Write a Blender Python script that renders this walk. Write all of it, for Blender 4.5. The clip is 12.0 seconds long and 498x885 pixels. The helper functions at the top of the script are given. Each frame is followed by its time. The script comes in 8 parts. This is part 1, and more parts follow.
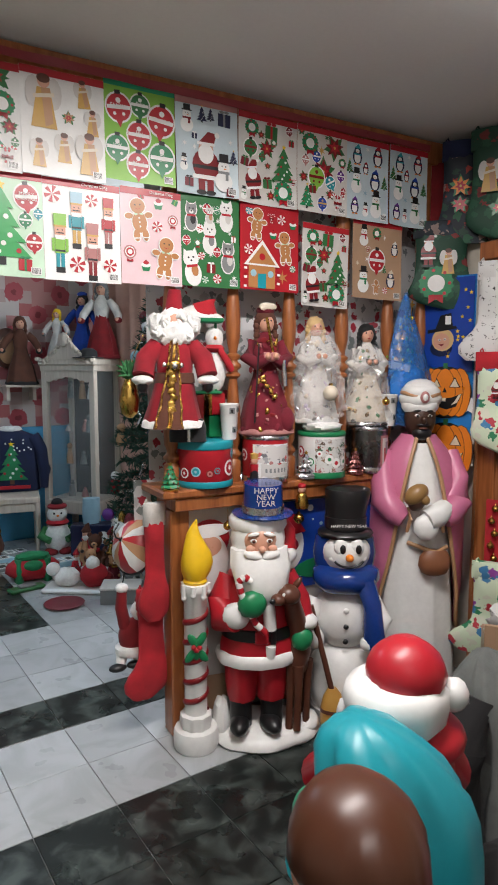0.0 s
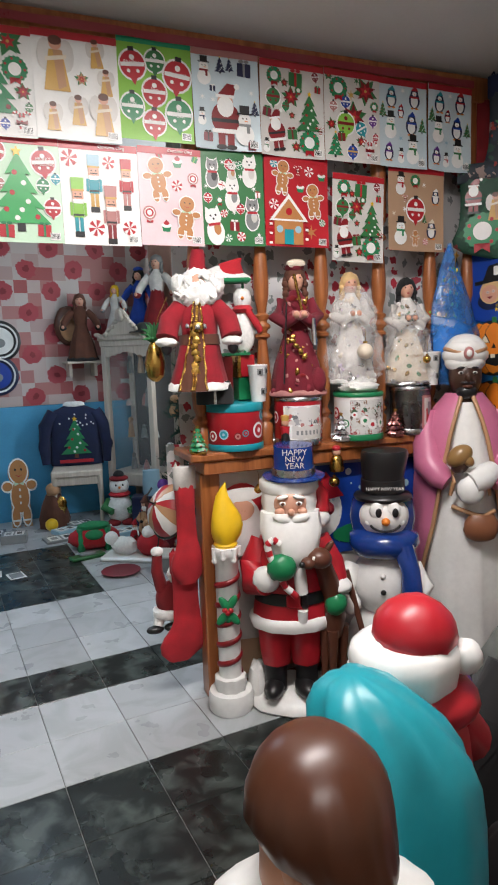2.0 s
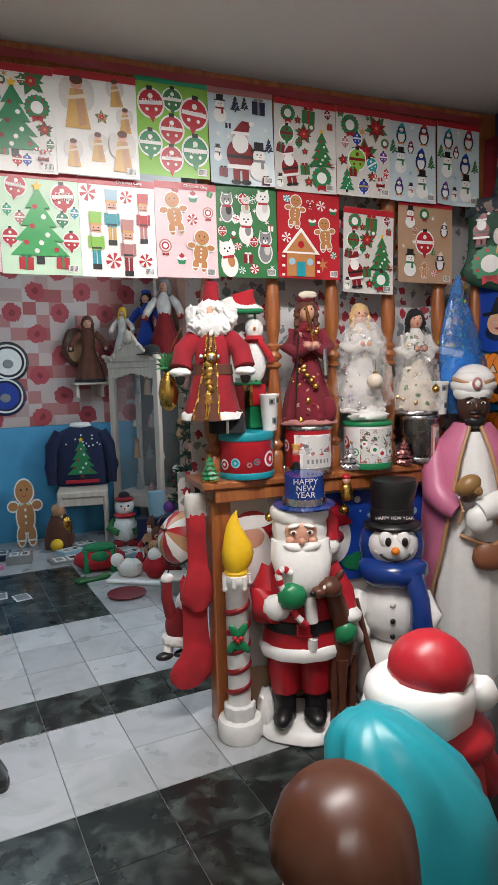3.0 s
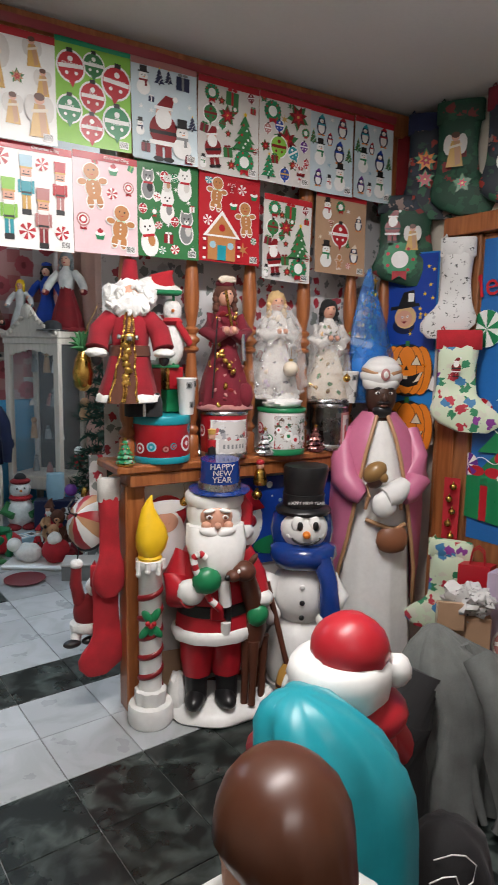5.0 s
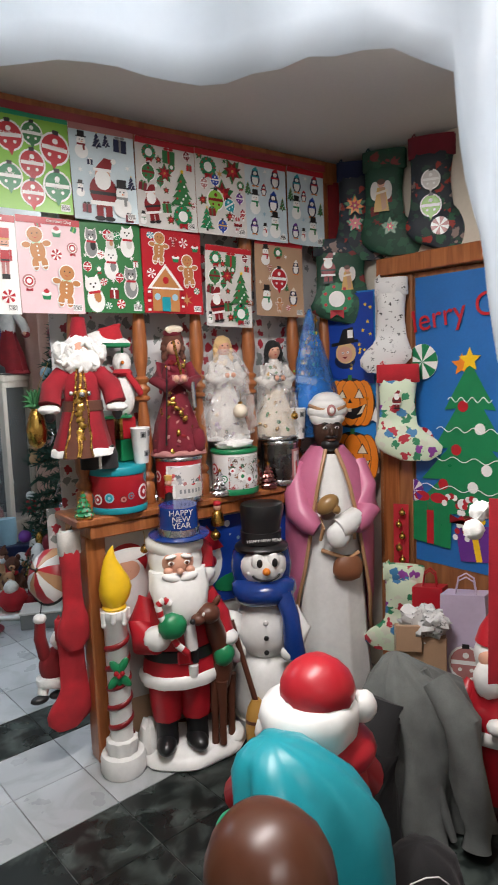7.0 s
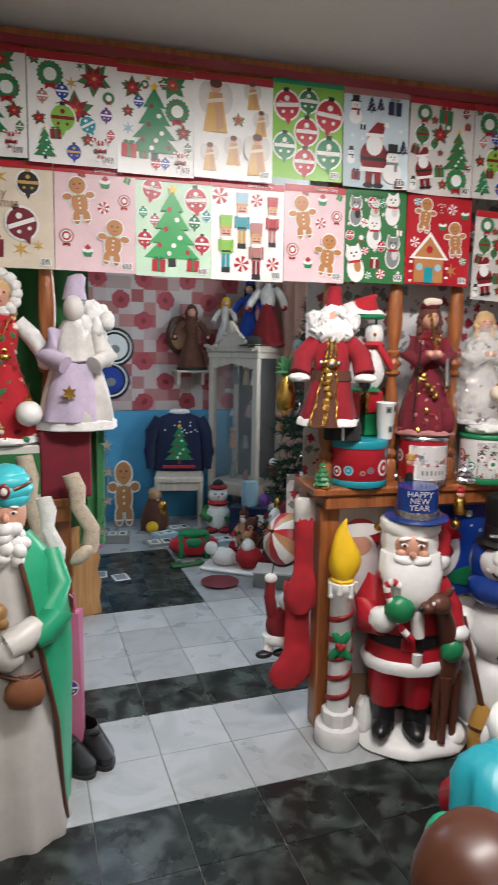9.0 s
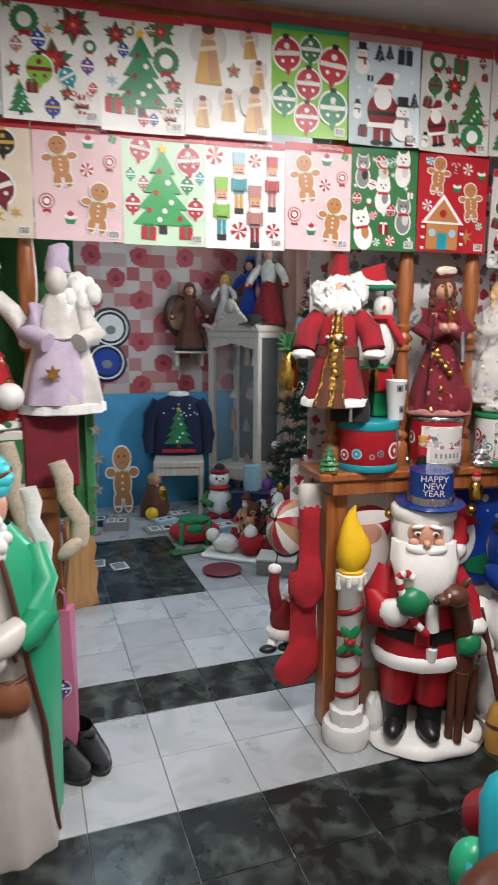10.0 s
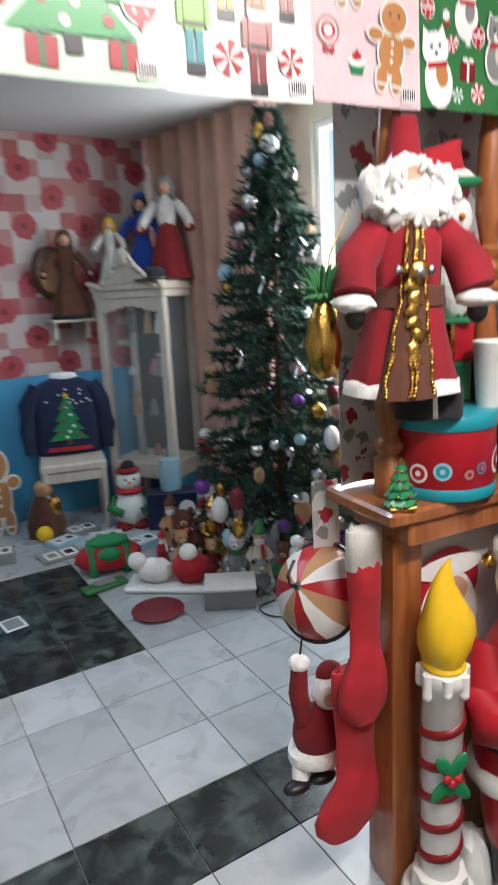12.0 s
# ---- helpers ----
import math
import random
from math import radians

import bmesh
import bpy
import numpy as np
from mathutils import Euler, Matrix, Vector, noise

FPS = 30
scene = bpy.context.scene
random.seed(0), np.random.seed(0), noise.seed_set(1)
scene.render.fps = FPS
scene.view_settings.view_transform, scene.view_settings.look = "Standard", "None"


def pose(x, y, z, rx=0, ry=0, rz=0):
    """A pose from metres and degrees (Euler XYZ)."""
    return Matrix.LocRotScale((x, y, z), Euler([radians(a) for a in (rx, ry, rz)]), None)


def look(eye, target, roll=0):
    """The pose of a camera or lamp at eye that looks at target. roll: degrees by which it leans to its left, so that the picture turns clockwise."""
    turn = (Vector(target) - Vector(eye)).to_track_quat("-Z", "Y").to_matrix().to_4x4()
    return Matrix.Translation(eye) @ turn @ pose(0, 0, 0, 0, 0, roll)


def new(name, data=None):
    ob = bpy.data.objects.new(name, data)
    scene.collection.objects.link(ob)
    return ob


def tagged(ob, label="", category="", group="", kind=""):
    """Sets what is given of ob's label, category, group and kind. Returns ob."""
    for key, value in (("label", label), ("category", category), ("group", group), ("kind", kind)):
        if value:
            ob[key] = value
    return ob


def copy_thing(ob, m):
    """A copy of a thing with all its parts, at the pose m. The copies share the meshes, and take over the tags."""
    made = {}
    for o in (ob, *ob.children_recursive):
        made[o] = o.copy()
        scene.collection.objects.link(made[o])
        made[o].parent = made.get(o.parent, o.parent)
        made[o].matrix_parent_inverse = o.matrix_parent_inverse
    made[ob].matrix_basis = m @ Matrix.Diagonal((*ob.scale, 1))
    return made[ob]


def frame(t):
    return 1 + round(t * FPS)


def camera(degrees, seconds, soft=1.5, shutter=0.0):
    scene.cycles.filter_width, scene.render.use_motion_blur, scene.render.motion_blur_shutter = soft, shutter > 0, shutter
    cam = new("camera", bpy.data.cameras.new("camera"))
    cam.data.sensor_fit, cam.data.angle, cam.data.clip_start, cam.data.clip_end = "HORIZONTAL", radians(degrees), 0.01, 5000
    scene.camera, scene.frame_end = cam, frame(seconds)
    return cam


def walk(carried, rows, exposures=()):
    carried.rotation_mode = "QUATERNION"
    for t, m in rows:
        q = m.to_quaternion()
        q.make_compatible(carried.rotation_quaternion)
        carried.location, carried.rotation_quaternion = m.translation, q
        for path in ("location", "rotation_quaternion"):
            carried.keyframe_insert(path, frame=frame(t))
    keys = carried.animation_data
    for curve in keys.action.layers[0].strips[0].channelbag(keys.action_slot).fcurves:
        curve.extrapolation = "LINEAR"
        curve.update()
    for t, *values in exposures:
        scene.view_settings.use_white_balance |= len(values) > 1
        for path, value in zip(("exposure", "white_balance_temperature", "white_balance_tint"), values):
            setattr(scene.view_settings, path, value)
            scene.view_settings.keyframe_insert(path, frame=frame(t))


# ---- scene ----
cam = camera(42.4, 12.0, shutter=0.5)
PATH = [
    (0, (-1.12, -2.364, 1.551), (-0.008, -0.715, 1.338), 0.1),
    (0.5, (-1.1, -2.378, 1.57), (0.037, -0.754, 1.305), 0.7),
    (1, (-1.082, -2.366, 1.592), (0.047, -0.745, 1.279), 0.2),
    (1.5, (-1.015, -2.384, 1.557), (0.025, -0.706, 1.234), -0.6),
    (2, (-0.915, -2.438, 1.478), (-0.026, -0.668, 1.2), -1.9),
    (2.5, (-0.944, -2.438, 1.52), (-0.059, -0.658, 1.296), -1.6),
    (4.5, (-0.993, -2.402, 1.541), (0.055, -0.722, 1.258), 0.0),
    (5, (-1.04, -2.383, 1.541), (0.129, -0.785, 1.259), 1.0),
    (5.5, (-1.023, -2.452, 1.551), (0.196, -0.882, 1.326), -0.3),
    (6, (-1.058, -2.433, 1.598), (0.286, -0.955, 1.499), -0.4),
    (6.5, (-1.094, -2.43, 1.662), (0.254, -0.964, 1.475), -1.9),
    (8.5, (-1.103, -2.38, 1.613), (-0.186, -0.624, 1.335), 0.9),
    (9, (-1.084, -2.374, 1.617), (-0.425, -0.506, 1.341), 1.0),
    (9.5, (-1.038, -2.344, 1.616), (-0.463, -0.452, 1.319), 0.7),
    (10, (-1.019, -2.208, 1.593), (-0.369, -0.346, 1.263), 0.3),
    (10.5, (-0.986, -1.967, 1.592), (-0.18, -0.168, 1.25), -2.5),
    (11, (-0.922, -1.685, 1.581), (-0.026, 0.07, 1.242), 0.5),
    (11.5, (-0.899, -1.418, 1.556), (-0.107, 0.392, 1.246), 1.1),
    (12, (-0.91, -1.046, 1.554), (0.085, 0.63, 1.106), -2.9),
]
walk(cam, [(t, look(eye, target, roll)) for t, eye, target, roll in PATH],
     exposures=[(0, 0.03), (1.0, 0.0), (2.0, 0.12), (2.5, 0.08), (4.5, 0.04), (5.0, 0.06), (6.5, 0.08), (8.5, 0.06), (9.0, 0.06), (10.0, 0.12), (11.0, 0.04), (11.5, 0.05), (12.0, 0.24)])

# ---- world, lights, exposure ----
world = bpy.data.worlds.new("world")
scene.world = world
world.use_nodes = True
_sky = world.node_tree.nodes.new("ShaderNodeTexSky")
_sky.sky_type = 'NISHITA'
_sky.sun_disc = False
_sky.sun_elevation, _sky.sun_rotation = radians(40), radians(90)
world.node_tree.links.new(_sky.outputs[0], world.node_tree.nodes["Background"].inputs[0])
world.node_tree.nodes["Background"].inputs[1].default_value = 0.15
scene.view_settings.exposure = 0.0


def area_lamp(name, m, sx, sy, watts, colour, spread=180):
    data = bpy.data.lights.new(name, 'AREA')
    data.shape, data.size, data.size_y = 'RECTANGLE', sx, sy
    data.energy, data.color, data.spread = watts, colour, radians(spread)
    ob = new(name, data)
    ob.matrix_world = m
    return tagged(ob, kind="structure")


# bare tube on the shop ceiling, lamp of the inner room, daylight in the window
TUBE = (1.0, 0.94, 0.92)
area_lamp("tube_lamp", pose(-0.2, -1.2, 2.61), 1.2, 0.10, 52, TUBE)
# added upward fill, apart from the tube, that brightens the shop ceiling
area_lamp("tube_lamp_up", pose(0.2, -1.6, 2.56, 180), 1.2, 0.6, 11, TUBE)
# unseen fill added behind the viewpoint for the figures and plastic sheet
area_lamp("rear_lamp", pose(-0.9, -3.1, 2.60), 1.2, 0.25, 27, TUBE)
area_lamp("inner_lamp", pose(-0.9, 1.9, 2.62), 0.9, 0.12, 16, (0.58, 0.78, 1.0))
# added upward fill: soft ceiling bounce onto the inner walls and tree
area_lamp("inner_lamp_up", pose(-0.9, 1.9, 2.63, 180), 0.9, 0.12, 12, (0.66, 0.83, 1.0))
area_lamp("window_light", pose(1.70, 1.75, 1.75, 0, 90, 0), 1.5, 0.9, 72, (0.85, 0.93, 1.0))

# ---- materials ----
MATS = {}


def nodes_of(name):
    m = bpy.data.materials.new(name)
    m.use_nodes = True
    MATS[name] = m
    return m, m.node_tree.nodes, m.node_tree.links, m.node_tree.nodes["Principled BSDF"]


def surface(name, col, rough=0.5, metal=0.0, var=0.12, scale=9.0, fine=90.0, bump=0.15, coat=0.0, trans=0.0, sheen=0.0, alpha=1.0):
    """Paint, plastic, cloth or metal: two scales of colour variation and a fine relief."""
    m, n, l, p = nodes_of(name)
    tc = n.new("ShaderNodeTexCoord")
    a, b = n.new("ShaderNodeTexNoise"), n.new("ShaderNodeTexNoise")
    a.inputs["Scale"].default_value, a.inputs["Detail"].default_value = scale, 4
    b.inputs["Scale"].default_value, b.inputs["Detail"].default_value = fine, 3
    for t in (a, b):
        l.new(tc.outputs["Object"], t.inputs["Vector"])
    add = n.new("ShaderNodeMath")
    add.operation = 'MULTIPLY_ADD'
    l.new(b.outputs["Fac"], add.inputs[0])
    add.inputs[1].default_value = 0.4
    l.new(a.outputs["Fac"], add.inputs[2])
    ramp = n.new("ShaderNodeMapRange")
    ramp.inputs["From Min"].default_value, ramp.inputs["From Max"].default_value = 0.45, 0.95
    ramp.inputs["To Min"].default_value, ramp.inputs["To Max"].default_value = 1 - var, 1 + var
    l.new(add.outputs[0], ramp.inputs["Value"])
    mul = n.new("ShaderNodeVectorMath")
    mul.operation = 'SCALE'
    mul.inputs[0].default_value = col
    l.new(ramp.outputs[0], mul.inputs["Scale"])
    l.new(mul.outputs[0], p.inputs["Base Color"])
    rr = n.new("ShaderNodeMapRange")
    rr.inputs["To Min"].default_value, rr.inputs["To Max"].default_value = max(0.02, rough - 0.08), min(1, rough + 0.1)
    l.new(a.outputs["Fac"], rr.inputs["Value"])
    l.new(rr.outputs[0], p.inputs["Roughness"])
    p.inputs["Metallic"].default_value = metal
    p.inputs["Coat Weight"].default_value = coat
    p.inputs["Transmission Weight"].default_value = trans
    p.inputs["Sheen Weight"].default_value = sheen
    p.inputs["Alpha"].default_value = alpha
    if bump:
        bp = n.new("ShaderNodeBump")
        bp.inputs["Strength"].default_value, bp.inputs["Distance"].default_value = bump, 0.004
        l.new(add.outputs[0], bp.inputs["Height"])
        l.new(bp.outputs[0], p.inputs["Normal"])
    return m


def marble(name, base, vein, scale, amount, rough, per_piece=0.12, twist=1.6):
    m, n, l, p = nodes_of(name)
    tc, info = n.new("ShaderNodeTexCoord"), n.new("ShaderNodeObjectInfo")
    geo = n.new("ShaderNodeNewGeometry")
    off = n.new("ShaderNodeVectorMath")
    off.operation = 'SCALE'
    off.inputs[0].default_value = (9, 17, 5)
    l.new(info.outputs["Random"], off.inputs["Scale"])
    ad = n.new("ShaderNodeVectorMath")
    l.new(geo.outputs["Position"], ad.inputs[0])
    l.new(off.outputs[0], ad.inputs[1])
    wn = n.new("ShaderNodeTexNoise")
    wn.inputs["Scale"].default_value, wn.inputs["Detail"].default_value, wn.inputs["Distortion"].default_value = scale, 10, twist
    l.new(ad.outputs[0], wn.inputs["Vector"])
    cr = n.new("ShaderNodeValToRGB")
    e = cr.color_ramp.elements
    e[0].position, e[0].color = 0.5 - amount, (*vein, 1)
    e[1].position, e[1].color = 0.5 + amount * 0.3, (*base, 1)
    l.new(wn.outputs["Fac"], cr.inputs["Fac"])
    mr = n.new("ShaderNodeMapRange")
    mr.inputs["To Min"].default_value, mr.inputs["To Max"].default_value = 1 - per_piece, 1 + per_piece * 0.5
    l.new(info.outputs["Random"], mr.inputs["Value"])
    sc = n.new("ShaderNodeVectorMath")
    sc.operation = 'SCALE'
    l.new(cr.outputs[0], sc.inputs[0])
    l.new(mr.outputs[0], sc.inputs["Scale"])
    l.new(sc.outputs[0], p.inputs["Base Color"])
    dn = n.new("ShaderNodeTexNoise")
    dn.inputs["Scale"].default_value, dn.inputs["Detail"].default_value = 6, 6
    l.new(geo.outputs["Position"], dn.inputs["Vector"])
    rr = n.new("ShaderNodeMapRange")
    rr.inputs["To Min"].default_value, rr.inputs["To Max"].default_value = rough - 0.1, rough + 0.2
    l.new(dn.outputs["Fac"], rr.inputs["Value"])
    l.new(rr.outputs[0], p.inputs["Roughness"])
    return m


def wood(name, dark, light, axis_scale=(14, 14, 1.2), rough=0.32, coat=0.3):
    m, n, l, p = nodes_of(name)
    tc, mp = n.new("ShaderNodeTexCoord"), n.new("ShaderNodeMapping")
    mp.inputs["Scale"].default_value = axis_scale
    l.new(tc.outputs["Object"], mp.inputs["Vector"])
    a = n.new("ShaderNodeTexNoise")
    a.inputs["Scale"].default_value, a.inputs["Detail"].default_value, a.inputs["Distortion"].default_value = 3.0, 6, 0.8
    l.new(mp.outputs[0], a.inputs["Vector"])
    cr = n.new("ShaderNodeValToRGB")
    e = cr.color_ramp.elements
    e[0].position, e[0].color = 0.3, (*dark, 1)
    e[1].position, e[1].color = 0.7, (*light, 1)
    l.new(a.outputs["Fac"], cr.inputs["Fac"])
    l.new(cr.outputs[0], p.inputs["Base Color"])
    p.inputs["Roughness"].default_value, p.inputs["Coat Weight"].default_value = rough, coat
    bp = n.new("ShaderNodeBump")
    bp.inputs["Strength"].default_value, bp.inputs["Distance"].default_value = 0.12, 0.003
    l.new(a.outputs["Fac"], bp.inputs["Height"])
    l.new(bp.outputs[0], p.inputs["Normal"])
    return m


def printed(name, ground, spots, scale=11.0, rough=0.6, size=0.34):
    """Cloth or paper printed all over with flowers in several colours."""
    m, n, l, p = nodes_of(name)
    tc = n.new("ShaderNodeTexCoord")
    warp = n.new("ShaderNodeTexNoise")
    warp.inputs["Scale"].default_value, warp.inputs["Detail"].default_value = scale * 2.2, 2
    l.new(tc.outputs["Object"], warp.inputs["Vector"])
    mix = n.new("ShaderNodeMix")
    mix.data_type = 'VECTOR'
    mix.inputs[0].default_value = 0.045
    l.new(tc.outputs["Object"], mix.inputs[4])
    l.new(warp.outputs["Color"], mix.inputs[5])
    v = n.new("ShaderNodeTexVoronoi")
    v.inputs["Scale"].default_value = scale
    l.new(mix.outputs[1], v.inputs["Vector"])
    cr = n.new("ShaderNodeValToRGB")
    cr.color_ramp.interpolation = 'CONSTANT'
    e = cr.color_ramp.elements
    e[0].position, e[0].color = 0.0, (*spots[0], 1)
    e[1].position, e[1].color = 1.0 / len(spots), (*spots[1 % len(spots)], 1)
    for i in range(2, len(spots)):
        x = e.new(i / len(spots))
        x.color = (*spots[i], 1)
    sep = n.new("ShaderNodeSeparateColor")
    l.new(v.outputs["Color"], sep.inputs[0])
    l.new(sep.outputs[0], cr.inputs["Fac"])
    lt = n.new("ShaderNodeMath")
    lt.operation = 'LESS_THAN'
    lt.inputs[1].default_value = size
    l.new(v.outputs["Distance"], lt.inputs[0])
    mx = n.new("ShaderNodeMix")
    mx.data_type = 'RGBA'
    l.new(lt.outputs[0], mx.inputs[0])
    mx.inputs[6].default_value = (*ground, 1)
    l.new(cr.outputs[0], mx.inputs[7])
    l.new(mx.outputs[2], p.inputs["Base Color"])
    p.inputs["Roughness"].default_value = rough
    return m


def patchwork(name):
    """Patchwork paper of small red, pink, grey and white squares under large round red flowers."""
    m, n, l, p = nodes_of(name)
    geo = n.new("ShaderNodeNewGeometry")

    def vec(op, a, b=None, scale=None):
        q = n.new("ShaderNodeVectorMath")
        q.operation = op
        l.new(a, q.inputs[0])
        if isinstance(b, tuple):
            q.inputs[1].default_value = b
        elif b:
            l.new(b, q.inputs[1])
        if scale:
            q.inputs["Scale"].default_value = scale
        return q

    def num(op, a, b, c=None):
        q = n.new("ShaderNodeMath")
        q.operation = op
        for k, v in enumerate((a, b, c)):
            if v is None:
                continue
            if isinstance(v, (int, float)):
                q.inputs[k].default_value = v
            else:
                l.new(v, q.inputs[k])
        return q.outputs[0]

    flat = vec('MULTIPLY', geo.outputs["Position"], (1, 0, 1))
    cell = vec('FLOOR', vec('SCALE', flat.outputs[0], scale=1 / 0.115).outputs[0])
    wn = n.new("ShaderNodeTexWhiteNoise")
    l.new(cell.outputs[0], wn.inputs["Vector"])
    cr = n.new("ShaderNodeValToRGB")
    cr.color_ramp.interpolation = 'CONSTANT'
    e = cr.color_ramp.elements
    e[0].position, e[0].color = 0, (0.50, 0.40, 0.38, 1)
    e[1].position, e[1].color = 0.30, (0.42, 0.18, 0.17, 1)
    for pos, c in ((0.48, (0.44, 0.31, 0.29)), (0.66, (0.52, 0.46, 0.44)), (0.86, (0.36, 0.09, 0.09))):
        x = e.new(pos)
        x.color = (*c, 1)
    l.new(wn.outputs["Value"], cr.inputs["Fac"])
    nz = n.new("ShaderNodeTexNoise")
    nz.inputs["Scale"].default_value, nz.inputs["Detail"].default_value = 30, 3
    l.new(geo.outputs["Position"], nz.inputs["Vector"])
    spots = []
    for shift in ((0, 0, 0), (0.21, 0, 0.19)):                 # two staggered rows of flowers
        q = vec('SCALE', vec('ADD', flat.outputs[0], shift).outputs[0], scale=1.0)
        fr = vec('FRACTION', vec('DIVIDE', q.outputs[0], (0.42, 1, 0.38)).outputs[0])
        off = vec('MULTIPLY', vec('SUBTRACT', fr.outputs[0], (0.5, 0, 0.5)).outputs[0], (0.42, 0, 0.38))
        ln = vec('LENGTH', off.outputs[0])
        spots.append(num('MULTIPLY_ADD', nz.outputs["Fac"], 0.055, ln.outputs["Value"]))
    near = num('MINIMUM', spots[0], spots[1])
    petal = n.new("ShaderNodeValToRGB")
    petal.color_ramp.interpolation = 'CONSTANT'
    f = petal.color_ramp.elements
    f[0].position, f[0].color = 0, (0.22, 0.02, 0.03, 1)
    f[1].position, f[1].color = 0.45, (0.38, 0.05, 0.065, 1)
    l.new(num('DIVIDE', near, 0.12), petal.inputs["Fac"])
    mx = n.new("ShaderNodeMix")
    mx.data_type = 'RGBA'
    l.new(num('LESS_THAN', near, 0.112), mx.inputs[0])
    l.new(cr.outputs[0], mx.inputs[6])
    l.new(petal.outputs[0], mx.inputs[7])
    l.new(mx.outputs[2], p.inputs["Base Color"])
    p.inputs["Roughness"].default_value = 0.55
    return m


marble("tile_white", (0.41, 0.43, 0.445), (0.345, 0.365, 0.372), 4.2, 0.13, 0.26, 0.16)
marble("tile_black", (0.010, 0.014, 0.013), (0.070, 0.088, 0.081), 11.0, 0.17, 0.24, 0.35, 0.5)
surface("grout", (0.25, 0.25, 0.24), 0.9, var=0.3, scale=20)
surface("ceiling_paint", (0.62, 0.62, 0.60), 0.85, var=0.05, scale=1.5, fine=60, bump=0.08)
surface("wall_paint", (0.60, 0.55, 0.46), 0.8, var=0.08, scale=2.5, fine=70, bump=0.12)
surface("poster_blue", (0.02, 0.14, 0.42), 0.35, var=0.12, scale=4)
surface("wall_blue", (0.07, 0.33, 0.55), 0.6, var=0.15, scale=3)
wood("varnished_wood", (0.22, 0.065, 0.018), (0.40, 0.14, 0.045))
wood("door_wood", (0.20, 0.075, 0.03), (0.36, 0.15, 0.06), (10, 10, 1))
wood("pine_wood", (0.42, 0.20, 0.07), (0.62, 0.34, 0.13))
wood("cream_wood", (0.50, 0.43, 0.36), (0.62, 0.55, 0.47), rough=0.5, coat=0.1)
patchwork("patchwork_paper")
printed("floral_cloth", (0.66, 0.66, 0.66), [(0.42, 0.03, 0.05), (0.24, 0.26, 0.27), (0.5, 0.5, 0.5), (0.36, 0.05, 0.07), (0.22, 0.25, 0.24)], 20, size=0.40)
printed("toy_print", (0.60, 0.70, 0.52), [(0.45, 0.03, 0.05), (0.03, 0.22, 0.10), (0.25, 0.05, 0.30), (0.65, 0.68, 0.55), (0.05, 0.20, 0.40), (0.60, 0.62, 0.50)], 20, size=0.46)
printed("dark_print", (0.012, 0.02, 0.03), [(0.30, 0.03, 0.02), (0.02, 0.10, 0.05), (0.015, 0.03, 0.05), (0.25, 0.18, 0.16), (0.02, 0.06, 0.04)], 22, size=0.44)
printed("green_print", (0.012, 0.06, 0.035), [(0.02, 0.10, 0.05), (0.015, 0.05, 0.03), (0.20, 0.03, 0.03), (0.02, 0.09, 0.05)], 20, size=0.46)
printed("ink_print", (0.62, 0.62, 0.61), [(0.62, 0.62, 0.61), (0.10, 0.10, 0.10), (0.40, 0.40, 0.40), (0.62, 0.62, 0.61), (0.03, 0.03, 0.03)], 42, size=0.30)
printed("lace", (0.52, 0.44, 0.34), [(0.40, 0.32, 0.24), (0.58, 0.52, 0.42), (0.46, 0.36, 0.28)], 60, size=0.40)
printed("village_print", (0.60, 0.60, 0.58), [(0.30, 0.03, 0.03), (0.10, 0.06, 0.04), (0.55, 0.55, 0.52), (0.22, 0.12, 0.06), (0.03, 0.10, 0.05), (0.45, 0.45, 0.45)], 48, size=0.48)
printed("animal_print", (0.62, 0.60, 0.58), [(0.35, 0.35, 0.36), (0.55, 0.10, 0.10), (0.66, 0.66, 0.66), (0.15, 0.15, 0.16)], 34, size=0.40)
